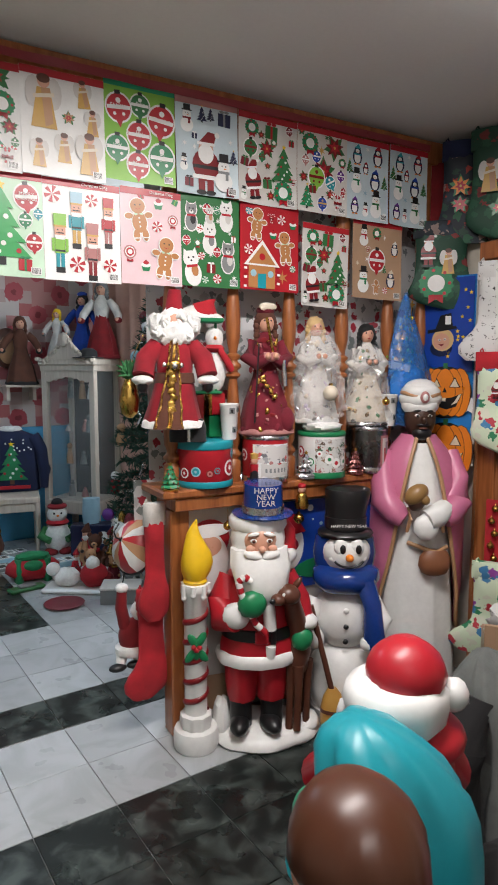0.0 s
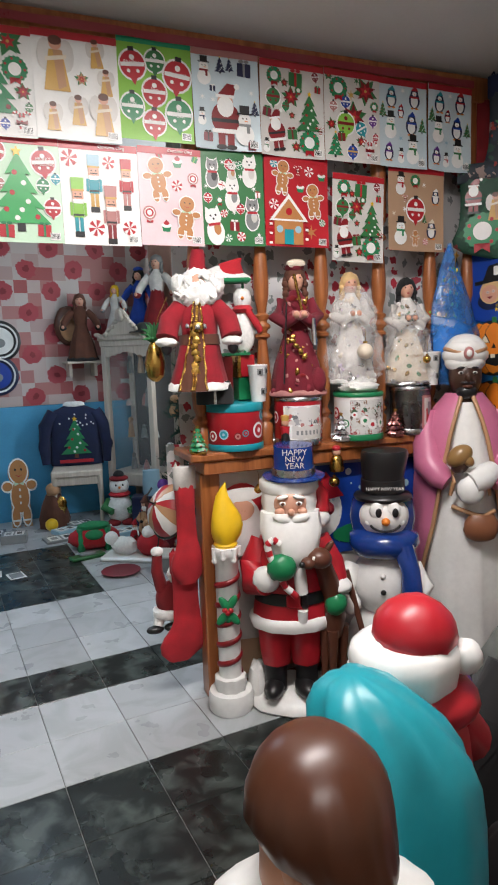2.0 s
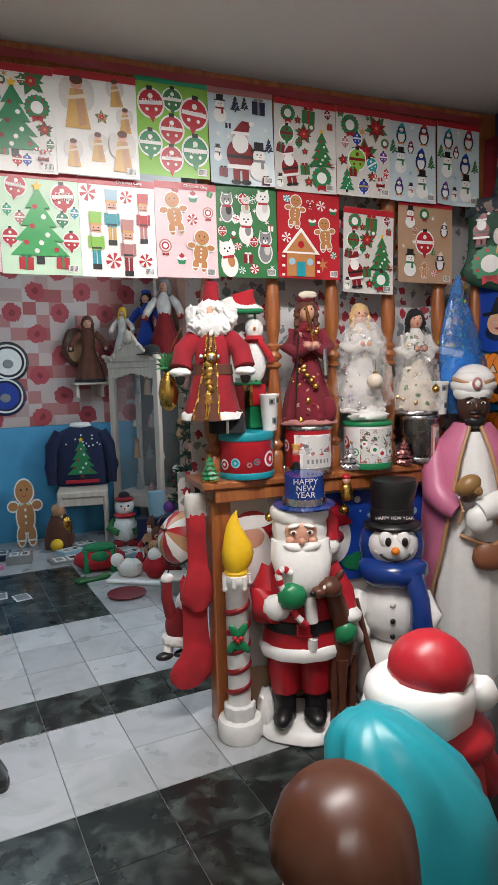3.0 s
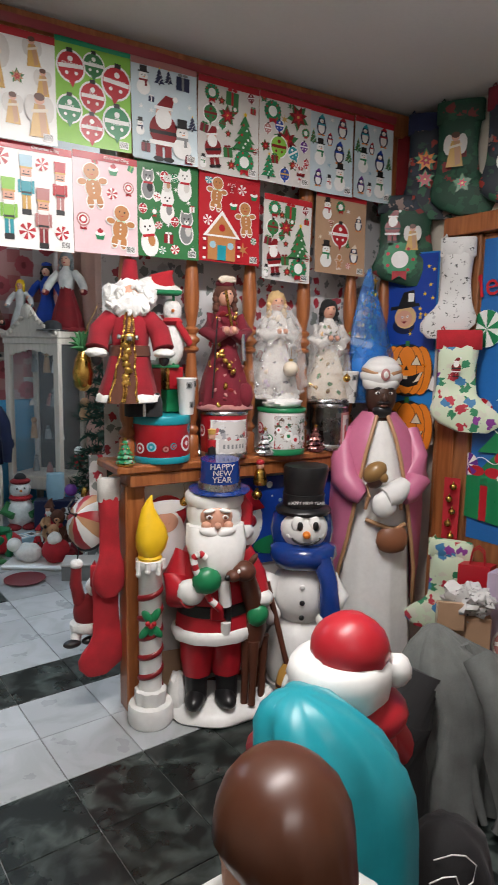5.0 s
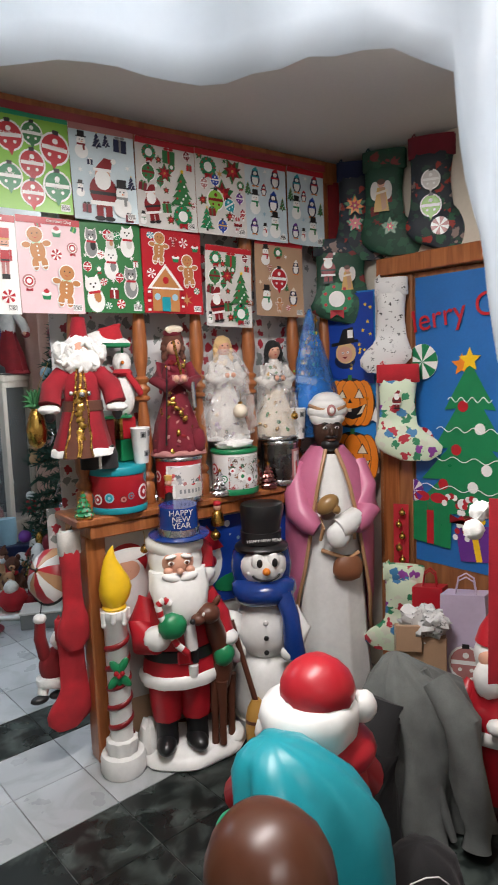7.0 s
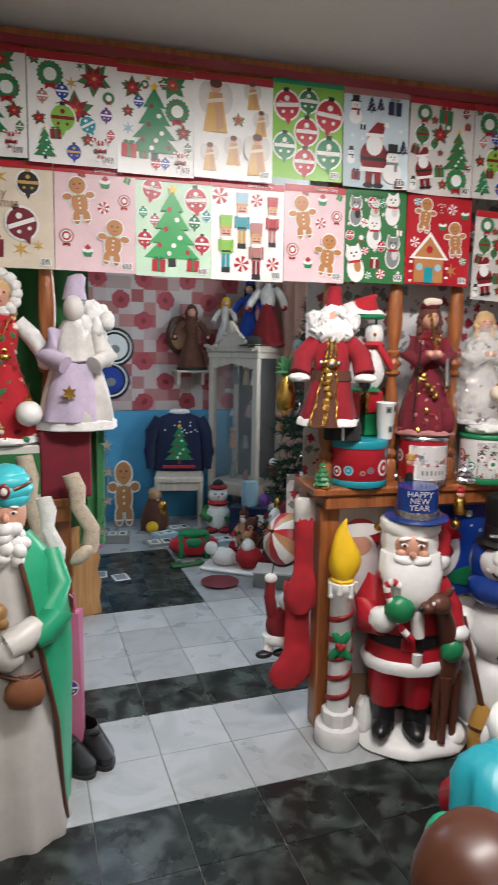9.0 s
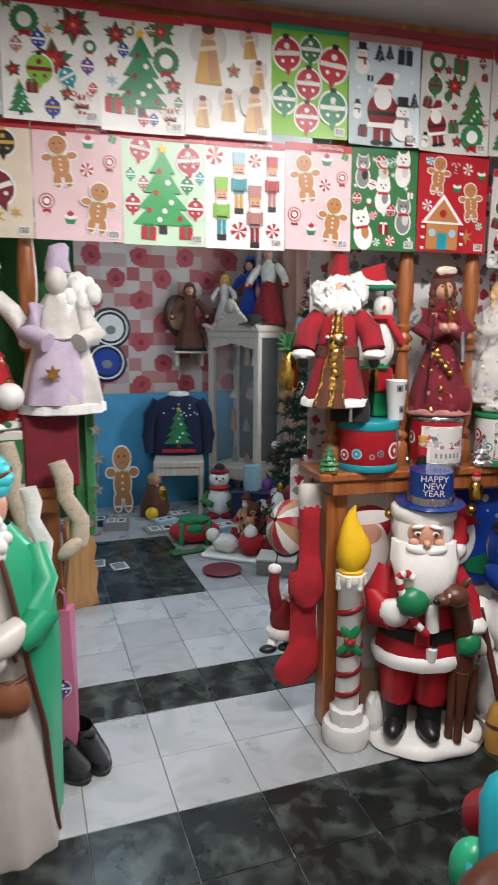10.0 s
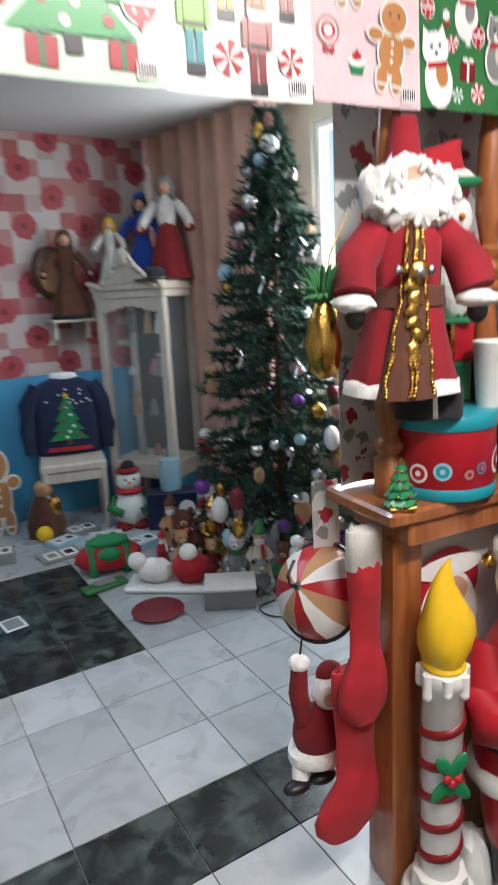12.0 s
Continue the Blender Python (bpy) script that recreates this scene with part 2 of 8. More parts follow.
PALETTE = {
    "grass": (0.04, 0.36, 0.10), "ice": (0.52, 0.62, 0.66), "jacket": (0.12, 0.13, 0.123), "coat_red": (0.27, 0.008, 0.018), "red": (0.42, 0.014, 0.024), "dark_red": (0.20, 0.008, 0.012), "white": (0.78, 0.78, 0.76), "green": (0.012, 0.20, 0.075),
    "black": (0.012, 0.012, 0.013), "skin": (0.62, 0.33, 0.23), "brown": (0.10, 0.035, 0.02), "yellow": (0.80, 0.50, 0.015),
    "blue": (0.010, 0.05, 0.32), "teal": (0.012, 0.27, 0.33), "pink": (0.55, 0.16, 0.28), "gold": (0.55, 0.33, 0.08),
    "straw": (0.50, 0.27, 0.06), "orange": (0.75, 0.22, 0.02), "dark_skin": (0.055, 0.025, 0.016), "light_teal": (0.05, 0.50, 0.56),
    "sea_green": (0.02, 0.34, 0.17), "off_white": (0.60, 0.58, 0.55), "tan": (0.45, 0.25, 0.13), "cream": (0.68, 0.60, 0.48),
    "hair_brown": (0.070, 0.023, 0.011), "purple": (0.13, 0.03, 0.25), "grey": (0.22, 0.23, 0.23), "light_blue": (0.30, 0.48, 0.58),
    "lilac": (0.50, 0.42, 0.55), "lime": (0.22, 0.48, 0.06), "navy": (0.010, 0.016, 0.055), "pale_green": (0.50, 0.70, 0.52),
    "pale_pink": (0.72, 0.52, 0.55), "kraft": (0.42, 0.27, 0.17), "ginger": (0.45, 0.20, 0.07), "silver": (0.6, 0.6, 0.62),
    "leaf": (0.03, 0.16, 0.05), "needle": (0.022, 0.062, 0.04), "burgundy": (0.16, 0.010, 0.022), "rose": (0.42, 0.18, 0.17), "blonde": (0.62, 0.42, 0.20), "jar": (0.30, 0.17, 0.06), "bag_brown": (0.22, 0.085, 0.04), "strip": (0.26, 0.030, 0.040), "sky": (0.02, 0.20, 0.55)}


def mat(name):
    """plastic_x, cloth_x, paper_x, foil_x, fluff_x: colour x of the palette on that kind of surface."""
    if name in MATS:
        return MATS[name]
    kind, col = name.split("_", 1)
    c = PALETTE[col]
    if kind == "plastic":
        return surface(name, c, 0.34, var=0.09, scale=5, fine=45, bump=0.14)
    if kind == "cloth":
        return surface(name, c, 0.9, var=0.22, scale=14, fine=260, bump=0.5, sheen=0.06)
    if kind == "paper":
        return surface(name, c, 0.30, var=0.07, scale=12, fine=150, bump=0.03)
    if kind == "foil":
        return surface(name, c, 0.25, 1.0, var=0.2, scale=25, fine=120, bump=0.6)
    return surface(name, c, 0.95, var=0.12, scale=45, fine=220, bump=1.0, sheen=0.4)


# ---- building helpers ----
class B:
    """Collects the faces of one mesh, each with its material."""

    def __init__(self):
        self.v, self.f, self.m, self.s, self.mats = [], [], [], [], []

    def add(self, verts, faces, material, m=None, smooth=True):
        o = len(self.v)
        self.v += [tuple(m @ Vector(v)) if m else tuple(v) for v in verts]
        if material not in self.mats:
            self.mats.append(material)
        k = self.mats.index(material)
        for f in faces:
            self.f.append([i + o for i in f])
            self.m.append(k)
            self.s.append(smooth)
        return self

    def loft(self, rings, material, n=24, fold=None, m=None, cap=True):
        """Rings (x, y, z, rx, ry), bottom to top; fold(angle, height 0..1) scales the radius."""
        vs, fs = [], []
        for k, (x, y, z, rx, ry) in enumerate(rings):
            for i in range(n):
                a = 2 * math.pi * i / n
                s = fold(a, k / max(1, len(rings) - 1)) if fold else 1
                vs.append((x + rx * s * math.cos(a), y + ry * s * math.sin(a), z))
        for k in range(len(rings) - 1):
            for i in range(n):
                j = (i + 1) % n
                fs.append((k * n + i, k * n + j, (k + 1) * n + j, (k + 1) * n + i))
        if cap:
            fs += [tuple(range(n))[::-1], tuple(range((len(rings) - 1) * n, len(rings) * n))]
        return self.add(vs, fs, material, m)

    def ell(self, c, r, material, rot=(0, 0, 0), n=20, k=12, m=None, lumps=0.0):
        rm = pose(0, 0, 0, *rot)
        vs, fs = [], []
        for i in range(k + 1):
            p = math.pi * i / k
            for j in range(n):
                a = 2 * math.pi * j / n
                q = Vector((math.sin(p) * math.cos(a), math.sin(p) * math.sin(a), -math.cos(p)))
                if lumps:
                    q *= 1 + lumps * noise.noise(q * 3.1 + Vector(c) * 37)
                vs.append(Vector(c) + rm @ Vector((q.x * r[0], q.y * r[1], q.z * r[2])))
        for i in range(k):
            for j in range(n):
                jj = (j + 1) % n
                fs.append((i * n + j, i * n + jj, (i + 1) * n + jj, (i + 1) * n + j))
        return self.add(vs, fs, material, m)

    def tube(self, pts, r, material, n=10, m=None, cap=True):
        pts = [Vector(p) for p in pts]
        rs = r if isinstance(r, (list, tuple)) else [r] * len(pts)
        vs, fs = [], []
        up = Vector((0.13, 0.31, 0.94))
        for i, p in enumerate(pts):
            d = (pts[min(i + 1, len(pts) - 1)] - pts[max(i - 1, 0)]).normalized()
            a = d.cross(up)
            if a.length < 0.05:
                a = d.cross(Vector((1, 0, 0)))
            a.normalize()
            b = d.cross(a)
            for j in range(n):
                w = 2 * math.pi * j / n
                vs.append(p + rs[i] * (math.cos(w) * a + math.sin(w) * b))
        for i in range(len(pts) - 1):
            for j in range(n):
                jj = (j + 1) % n
                fs.append((i * n + j, i * n + jj, (i + 1) * n + jj, (i + 1) * n + j))
        if cap:
            fs += [tuple(range(n)), tuple(range((len(pts) - 1) * n, len(pts) * n))[::-1]]
        return self.add(vs, fs, material, m)

    def lathe(self, profile, material, c=(0, 0, 0), n=24, m=None):
        return self.loft([(c[0], c[1], c[2] + z, r, r) for r, z in profile], material, n, m=m)

    def box(self, x0, x1, y0, y1, z0, z1, material, bev=0.004, m=None):
        b = min(bev, 0.45 * min(x1 - x0, y1 - y0, z1 - z0))
        bm = bmesh.new()
        for x, sx in ((x0, 1), (x1, -1)):
            for y, sy in ((y0, 1), (y1, -1)):
                for z, sz in ((z0, 1), (z1, -1)):
                    for d in ((0, 1, 1), (1, 0, 1), (1, 1, 0)):
                        bm.verts.new((x + sx * b * d[0], y + sy * b * d[1], z + sz * b * d[2]))
        bmesh.ops.convex_hull(bm, input=bm.verts)
        bmesh.ops.dissolve_limit(bm, angle_limit=0.02, verts=bm.verts, edges=bm.edges)
        bm.verts.index_update()
        vs = [tuple(v.co) for v in bm.verts]
        fs = [[v.index for v in f.verts] for f in bm.faces]
        bm.free()
        return self.add(vs, fs, material, m, smooth=False)

    def flat(self, pts, material, y=0.0, depth=0.0015, m=None):
        """A flat cut-out in the x-z plane that faces -y."""
        n = len(pts)
        vs = [(x, y - depth, z) for x, z in pts] + [(x, y, z) for x, z in pts]
        area = sum(pts[i][0] * pts[(i + 1) % n][1] - pts[(i + 1) % n][0] * pts[i][1] for i in range(n))
        front = list(range(n)) if area > 0 else list(range(n))[::-1]
        fs = [front] + [(i, i + n, (i + 1) % n + n, (i + 1) % n) for i in range(n)]
        return self.add(vs, fs, material, m, smooth=False)

    def drape(self, w, h, material, nx=24, nz=24, off=None, m=None, thick=0.002):
        """A hanging cloth, x 0..w, z 0..h, that faces -y; off(u, v) gives x, y, z offsets."""
        vs, fs = [], []
        for side in (0, 1):
            for k in range(nz + 1):
                for i in range(nx + 1):
                    u, v = i / nx, k / nz
                    o = off(u, v) if off else (0, 0, 0)
                    vs.append((u * w + o[0], o[1] + side * thick, v * h + o[2]))
        t = (nx + 1) * (nz + 1)
        for k in range(nz):
            for i in range(nx):
                a = k * (nx + 1) + i
                fs.append((a, a + 1, a + nx + 2, a + nx + 1))
                fs.append((a + t, a + t + nx + 1, a + t + nx + 2, a + t + 1))
        edge = [i for i in range(nx + 1)] + [k * (nx + 1) + nx for k in range(1, nz + 1)] + \
               [nz * (nx + 1) + i for i in range(nx - 1, -1, -1)] + [k * (nx + 1) for k in range(nz - 1, 0, -1)]
        for i in range(len(edge)):
            a, b = edge[i], edge[(i + 1) % len(edge)]
            fs.append((a, a + t, b + t, b))
        return self.add(vs, fs, material, m)

    def mesh(self, name):
        me = bpy.data.meshes.new(name)
        me.from_pydata(self.v, [], self.f)
        for k in self.mats:
            me.materials.append(mat(k))
        me.polygons.foreach_set("material_index", self.m)
        me.polygons.foreach_set("use_smooth", self.s)
        me.update()
        me.set_sharp_from_angle(angle=radians(52))
        me.polygons.foreach_set("use_smooth", self.s)
        return me


def thing(name, b, label, category, m=None, group="", kind=""):
    ob = new(name, b.mesh(name) if b else None)
    if m:
        ob.matrix_world = m
    return tagged(ob, label, category, group, kind)


def part(name, b, parent, label="", m=None):
    ob = new(name, b.mesh(name))
    ob.parent = parent
    if m:
        ob.matrix_basis = m
    return tagged(ob, label)


def lettering(name, text, size, material, parent, m, label=""):
    cu = bpy.data.curves.new(name, 'FONT')
    cu.body, cu.size, cu.extrude, cu.align_x = text, size, 0.0006, 'CENTER'
    tmp = bpy.data.objects.new(name, cu)
    me = bpy.data.meshes.new_from_object(tmp)
    bpy.data.objects.remove(tmp)
    me.materials.clear()
    me.materials.append(mat(material))
    ob = new(name, me)
    ob.parent = parent
    ob.matrix_basis = m
    return tagged(ob, label)


def at(x, y, z=0.0, rz=0.0, s=1.0):
    return pose(x, y, z, 0, 0, rz) @ Matrix.Diagonal((s, s, s, 1))


# the partition runs along x, turned by five degrees
PART = pose(0, 0.015, 0, 0, 0, -5)


def on_part(u, v=0.0, z=0.0, rz=0.0):
    return PART @ pose(u, v, z, 0, 0, rz)


TOP = 1.08        # counter top
CEIL = 2.70
T = 0.30           # floor tile

# ---- structure ----
def wall(name, label, x0, x1, y0, y1, z0, z1, material):
    return thing(name, B().box(x0, x1, y0, y1, z0, z1, material, 0.002), label, "wall", kind="structure")


X0, X1, Y0, Y1 = -2.7, 1.62, -4.3, 3.72
floor = thing("floor", B().box(X0 - .1, X1 + .1, Y0 - .1, Y1 + .1, -0.12, -0.006, "grout", 0.002), "white and black marble tile floor", "floor", kind="structure")
thing("ceiling", B().box(X0 - .1, X1 + .1, Y0 - .1, Y1 + .1, CEIL, CEIL + 0.12, "ceiling_paint", 0.002), "plain off-white painted ceiling", "ceiling", kind="structure")
wall("wall_left", "beige painted side wall", X0 - .12, X0, Y0, Y1, 0, CEIL, "wall_paint")
wall("wall_rear", "beige painted rear wall", X0, X1, Y0 - .12, Y0, 0, CEIL, "wall_paint")
wall("wall_far_upper", "wall with red and white patchwork paper", X0, X1, Y1, Y1 + .12, 1.058, CEIL, "patchwork_paper")
wall("wall_far_lower", "blue painted lower wall", X0, X1, Y1, Y1 + .12, 0, 1.055, "wall_blue")
wall("wall_right_shop", "beige painted wall behind the doorway", X1, X1 + .12, Y0, 1.2, 0, CEIL, "wall_paint")
wall("wall_right_end", "pale wall beside the window", X1, X1 + .12, 2.3, Y1, 0, CEIL, "wall_paint")
wall("wall_right_sill", "pale wall under the window", X1, X1 + .12, 1.203, 2.297, 0, 0.9, "wall_paint")
wall("wall_right_head", "pale wall above the window", X1, X1 + .12, 1.203, 2.297, 2.55, CEIL, "wall_paint")
wf = thing("window_1", None, "white framed window with bright daylight", "window", at(X1 + 0.05, 1.75, 0), kind="structure")
b = B().box(-.03, .03, -.545, -.49, .903, 2.547, "paper_white").box(-.03, .03, .49, .545, .903, 2.547, "paper_white")
b.box(-.03, .03, -.489, .489, .903, .95, "paper_white").box(-.03, .03, -.489, .489, 2.49, 2.547, "paper_white").box(-.025, .025, -.02, .02, .951, 2.489, "paper_white")
part("window_frame", b, wf)


def tile_mesh(name, material, w=T, d=T):
    g = 0.0016
    return B().box(g, w - g, g, d - g, -0.006, 0.0, material, 0.0015).mesh(name)


def tile_colour(i, k):
    """Column and row of the grid whose joint (0, 0) lies at the post."""
    if k < -1:
        return "tile_black"
    if k == 1:
        return "tile_black"
    if 5 <= k <= 8 and i < 0:
        return "tile_black"
    return "tile_white"


surface("gloss_blue", (0.008, 0.040, 0.22), 0.2, var=.15, bump=.2, coat=.4)

# ---- painted plastic lawn figures, one mesh each ----
def folds(n, amp, ph=0.0):
    return lambda a, t: 1 + amp * (1 - 0.6 * t) * math.sin(n * a + ph + 2.0 * t) + amp * 0.5 * math.sin((n * 2 + 1) * a + ph * 3)


def santa_with_deer():
    b = B()
    b.loft([(.03, 0, 0, .225, .15), (.03, 0, .012, .237, .16), (.03, 0, .035, .232, .155), (0.03, 0.01, .055, .20, .135), (.02, .02, .07, .14, .09)], "plastic_white", 36, lambda a, t: 1 + .06 * math.sin(3 * a + 1) + .03 * math.sin(7 * a))
    b.ell((.215, .0, .05), (.055, .07, .04), "plastic_white", lumps=.2)
    b.ell((-.15, .02, .07), (.045, .08, .10), "plastic_white", lumps=.2)
    for x in (-.075, .055):
        b.ell((x - .01, -.085, .095), (.042, .072, .038), "plastic_black", (0, 0, -10 if x < 0 else 14))
        b.loft([(x, -.045, .08, .046, .052), (x, -.035, .15, .047, .05), (x, -.03, .22, .056, .058)], "plastic_black", 18)
        b.loft([(x * .95, -.03, .19, .060, .062), (x * .95, -.025, .26, .071, .078), (x * .9, -.02, .34, .078, .09), (x * .85, -.02, .42, .08, .09)], "plastic_red", 20, folds(7, .035))
    b.loft([(0, -.01, .385, .165, .125), (0, -.01, .44, .158, .122), (0, -.01, .50, .142, .115), (0, 0, .56, .150, .118), (0, .005, .64, .155, .115), (0, .01, .72, .125, .095), (0, .01, .78, .08, .07)], "plastic_red", 30, folds(8, .014))
    b.loft([(0, -.01, .345, .150, .115), (0, -.01, .352, .172, .132), (0, -.01, .378, .180, .139), (0, -.01, .400, .172, .132), (0, -.01, .41, .15, .115)], "plastic_white", 36, lambda a, t: 1 + .02 * math.sin(11 * a))
    b.loft([(0, -.01, .462, .150, .118), (0, -.01, .465, .156, .124), (0, -.01, .508, .150, .121), (0, -.01, .512, .14, .115)], "plastic_black", 30)
    b.box(-.028, .028, -.142, -.128, .458, .516, "plastic_red", .006).box(.034, .06, -.138, -.128, .455, .518, "plastic_black", .006)
    b.tube([(.035, -.122, .40), (.037, -.128, .45)], .022, "plastic_white").tube([(.035, -.130, .52), (.03, -.132, .58), (.02, -.12, .66)], .026, "plastic_white")
    # arms, cuffs and mittens
    b.tube([(-.110, .01, .70), (-.155, -.02, .61), (-.150, -.075, .545), (-.11, -.125, .565)], [.056, .060, .058, .05], "plastic_red", 16)
    b.ell((-.105, -.135, .585), (.056, .040, .056), "plastic_white", (0, 35, 0), lumps=.12)
    b.ell((-.045, -.165, .640), (.058, .042, .055), "plastic_green", lumps=.1).ell((-.075, -.165, .655), (.02, .018, .03), "plastic_green")
    b.tube([(.110, .01, .70), (.165, -.01, .60), (.185, -.05, .50)], [.056, .058, .052], "plastic_red", 16)
    b.ell((.195, -.06, .52), (.052, .048, .036), "plastic_white", lumps=.12)
    b.ell((.175, -.09, .455), (.045, .035, .05), "plastic_green", (0, 25, 0), lumps=.1)
    # candy cane
    cane = [(.01, -.165, .52), (-.03, -.168, .56), (-.06, -.172, .62), (-.09, -.172, .69), (-.10, -.172, .735), (-.075, -.172, .755), (-.05, -.172, .735)]
    for i in range(len(cane) - 1):
        p, q = Vector(cane[i]), Vector(cane[i + 1])
        b.tube([p, (p + q) / 2], .014, "plastic_red").tube([(p + q) / 2, q], .014, "plastic_white")
    # head
    b.ell((0, .0, .87), (.115, .105, .13), "plastic_white", lumps=.08)
    b.ell((0, -.068, .875), (.07, .05, .062), "plastic_skin")
    b.loft([(0, -.10, .60, .02, .02), (0, -.120, .63, .062, .035), (0, -.122, .70, .104, .046), (0, -.095, .78, .120, .062), (0, -.05, .84, .118, .072)], "plastic_white", 26, lambda a, t: 1 + .05 * math.sin(9 * a + 6 * t))
    b.ell((-.033, -.122, .825), (.042, .022, .019), "plastic_white", (0, 14, 0)).ell((.033, -.122, .825), (.042, .022, .019), "plastic_white", (0, -14, 0))
    b.ell((0, -.128, .808), (.016, .01, .008), "plastic_red").ell((0, -.132, .852), (.014, .016, .014), "plastic_skin")
    b.ell((-.045, -.112, .85), (.02, .016, .016), "plastic_skin").ell((.045, -.112, .85), (.02, .016, .016), "plastic_skin")
    for x in (-.032, .032):
        b.ell((x, -.112, .882), (.014, .009, .009), "plastic_white").ell((x, -.119, .882), (.007, .005, .007), "plastic_brown")
        b.ell((x, -.110, .908), (.024, .014, .008), "plastic_white", (0, 10 if x > 0 else -10, 0))
    b.loft([(0, .005, .91, .113, .105), (0, .005, .925, .122, .112), (0, .005, .955, .122, .112), (0, .005, .97, .108, .10)], "plastic_white", 28, lambda a, t: 1 + .02 * math.sin(13 * a))
    b.ell((.125, .01, .79), (.042, .04, .042), "plastic_white", lumps=.15).tube([(.09, .04, .93), (.13, .045, .88), (.13, .02, .81)], .04, "plastic_red", 14)
    # young deer at his side
    b.ell((.105, -.135, .665), (.052, .052, .042), "plastic_brown", (0, 10, 0)).ell((.06, -.165, .655), (.03, .03, .024), "plastic_brown").ell((.035, -.185, .655), (.012, .01, .012), "plastic_black")
    b.ell((.145, -.115, .70), (.014, .012, .034), "plastic_brown", (0, 35, 0)).ell((.075, -.12, .715), (.014, .012, .034), "plastic_brown", (0, -20, 0))
    b.ell((.082, -.175, .675), (.008, .006, .01), "plastic_white")
    b.loft([(.16, -.03, .30, .045, .06), (.165, -.03, .38, .058, .075), (.165, -.04, .48, .05, .065), (.14, -.09, .58, .04, .05), (.12, -.12, .64, .035, .04)], "plastic_brown", 18)
    for x, y in ((.125, -.075), (.155, -.095), (.19, .01), (.205, -.04)):
        b.tube([(x, y, .06), (x + .004, y + .004, .18), (x + .006, y + .01, .34)], [.016, .015, .026], "plastic_brown", 10)
    return thing("santa_figure", b, "painted plastic Santa with candy cane and brown deer", "lawn figure", at(.385, -.200, 0, -27), "painted plastic lawn figures")


def candle_figure():
    b = B()
    b.lathe([(.088, 0), (.094, .012), (.094, .07), (.088, .085), (.07, .088)], "plastic_white", n=32)
    b.loft([(0, 0, .085, .060, .060), (0, 0, .10, .066, .066), (0, 0, .145, .064, .064), (0, 0, .15, .052, .052)], "plastic_white", 36, lambda a, t: 1 + .05 * math.sin(9 * a))
    b.lathe([(.047, .14), (.047, .66), (.052, .665), (.054, .69), (.052, .70), (.04, .705)], "plastic_white", n=28)
    for k in range(7):                                   # dripping wax
        a = k * 2 * math.pi / 7
        h = .035 + .03 * ((k * 37) % 5) / 5
        b.tube([(.05 * math.cos(a), .05 * math.sin(a), .70), (.053 * math.cos(a), .053 * math.sin(a), .70 - h)], [.013, .010], "plastic_white", 8)
        b.ell((.052 * math.cos(a), .052 * math.sin(a), .70 - h), (.012, .012, .014), "plastic_white", n=8, k=6)
    pts = [(.0415 * math.cos(a), .0415 * math.sin(a), .155 + .085 * a / 2 / math.pi) for a in [i * math.pi / 10 for i in range(110)]]
    b.tube([p for p in pts if p[2] < .63], .0140, "plastic_dark_red", 8)
    for dx, dz, r in ((-.022, .415, 40), (.022, .415, -40), (-.012, .475, -35), (.018, .48, 30), (.0, .43, 0)):   # holly
        b.ell((dx, -.052, dz), (.017, .008, .036), "plastic_green", (0, r, 0), 12, 8)
    for dx, dz in ((-.012, .452), (.012, .45), (0, .44)):
        b.ell((dx, -.062, dz), (.011, .008, .011), "plastic_red", n=10, k=7)
    b.loft([(0, 0, .70, .045, .045), (0, 0, .712, .05, .05), (0, 0, .722, .044, .044)], "plastic_yellow", 24)
    b.loft([(0, 0, .72, .046, .044), (.002, 0, .75, .060, .055), (.004, 0, .79, .066, .058), (.004, 0, .83, .058, .05), (-.002, 0, .87, .042, .038), (-.006, 0, .91, .026, .024), (0, 0, .945, .012, .012), (.008, 0, .965, .003, .003)], "plastic_yellow", 26, lambda a, t: 1 + .07 * math.sin(3 * a + 5 * t))
    return thing("candle_figure", b, "painted plastic candle with red spiral and yellow flame", "lawn figure", at(.122, -.130, 0, -25), "painted plastic lawn figures")


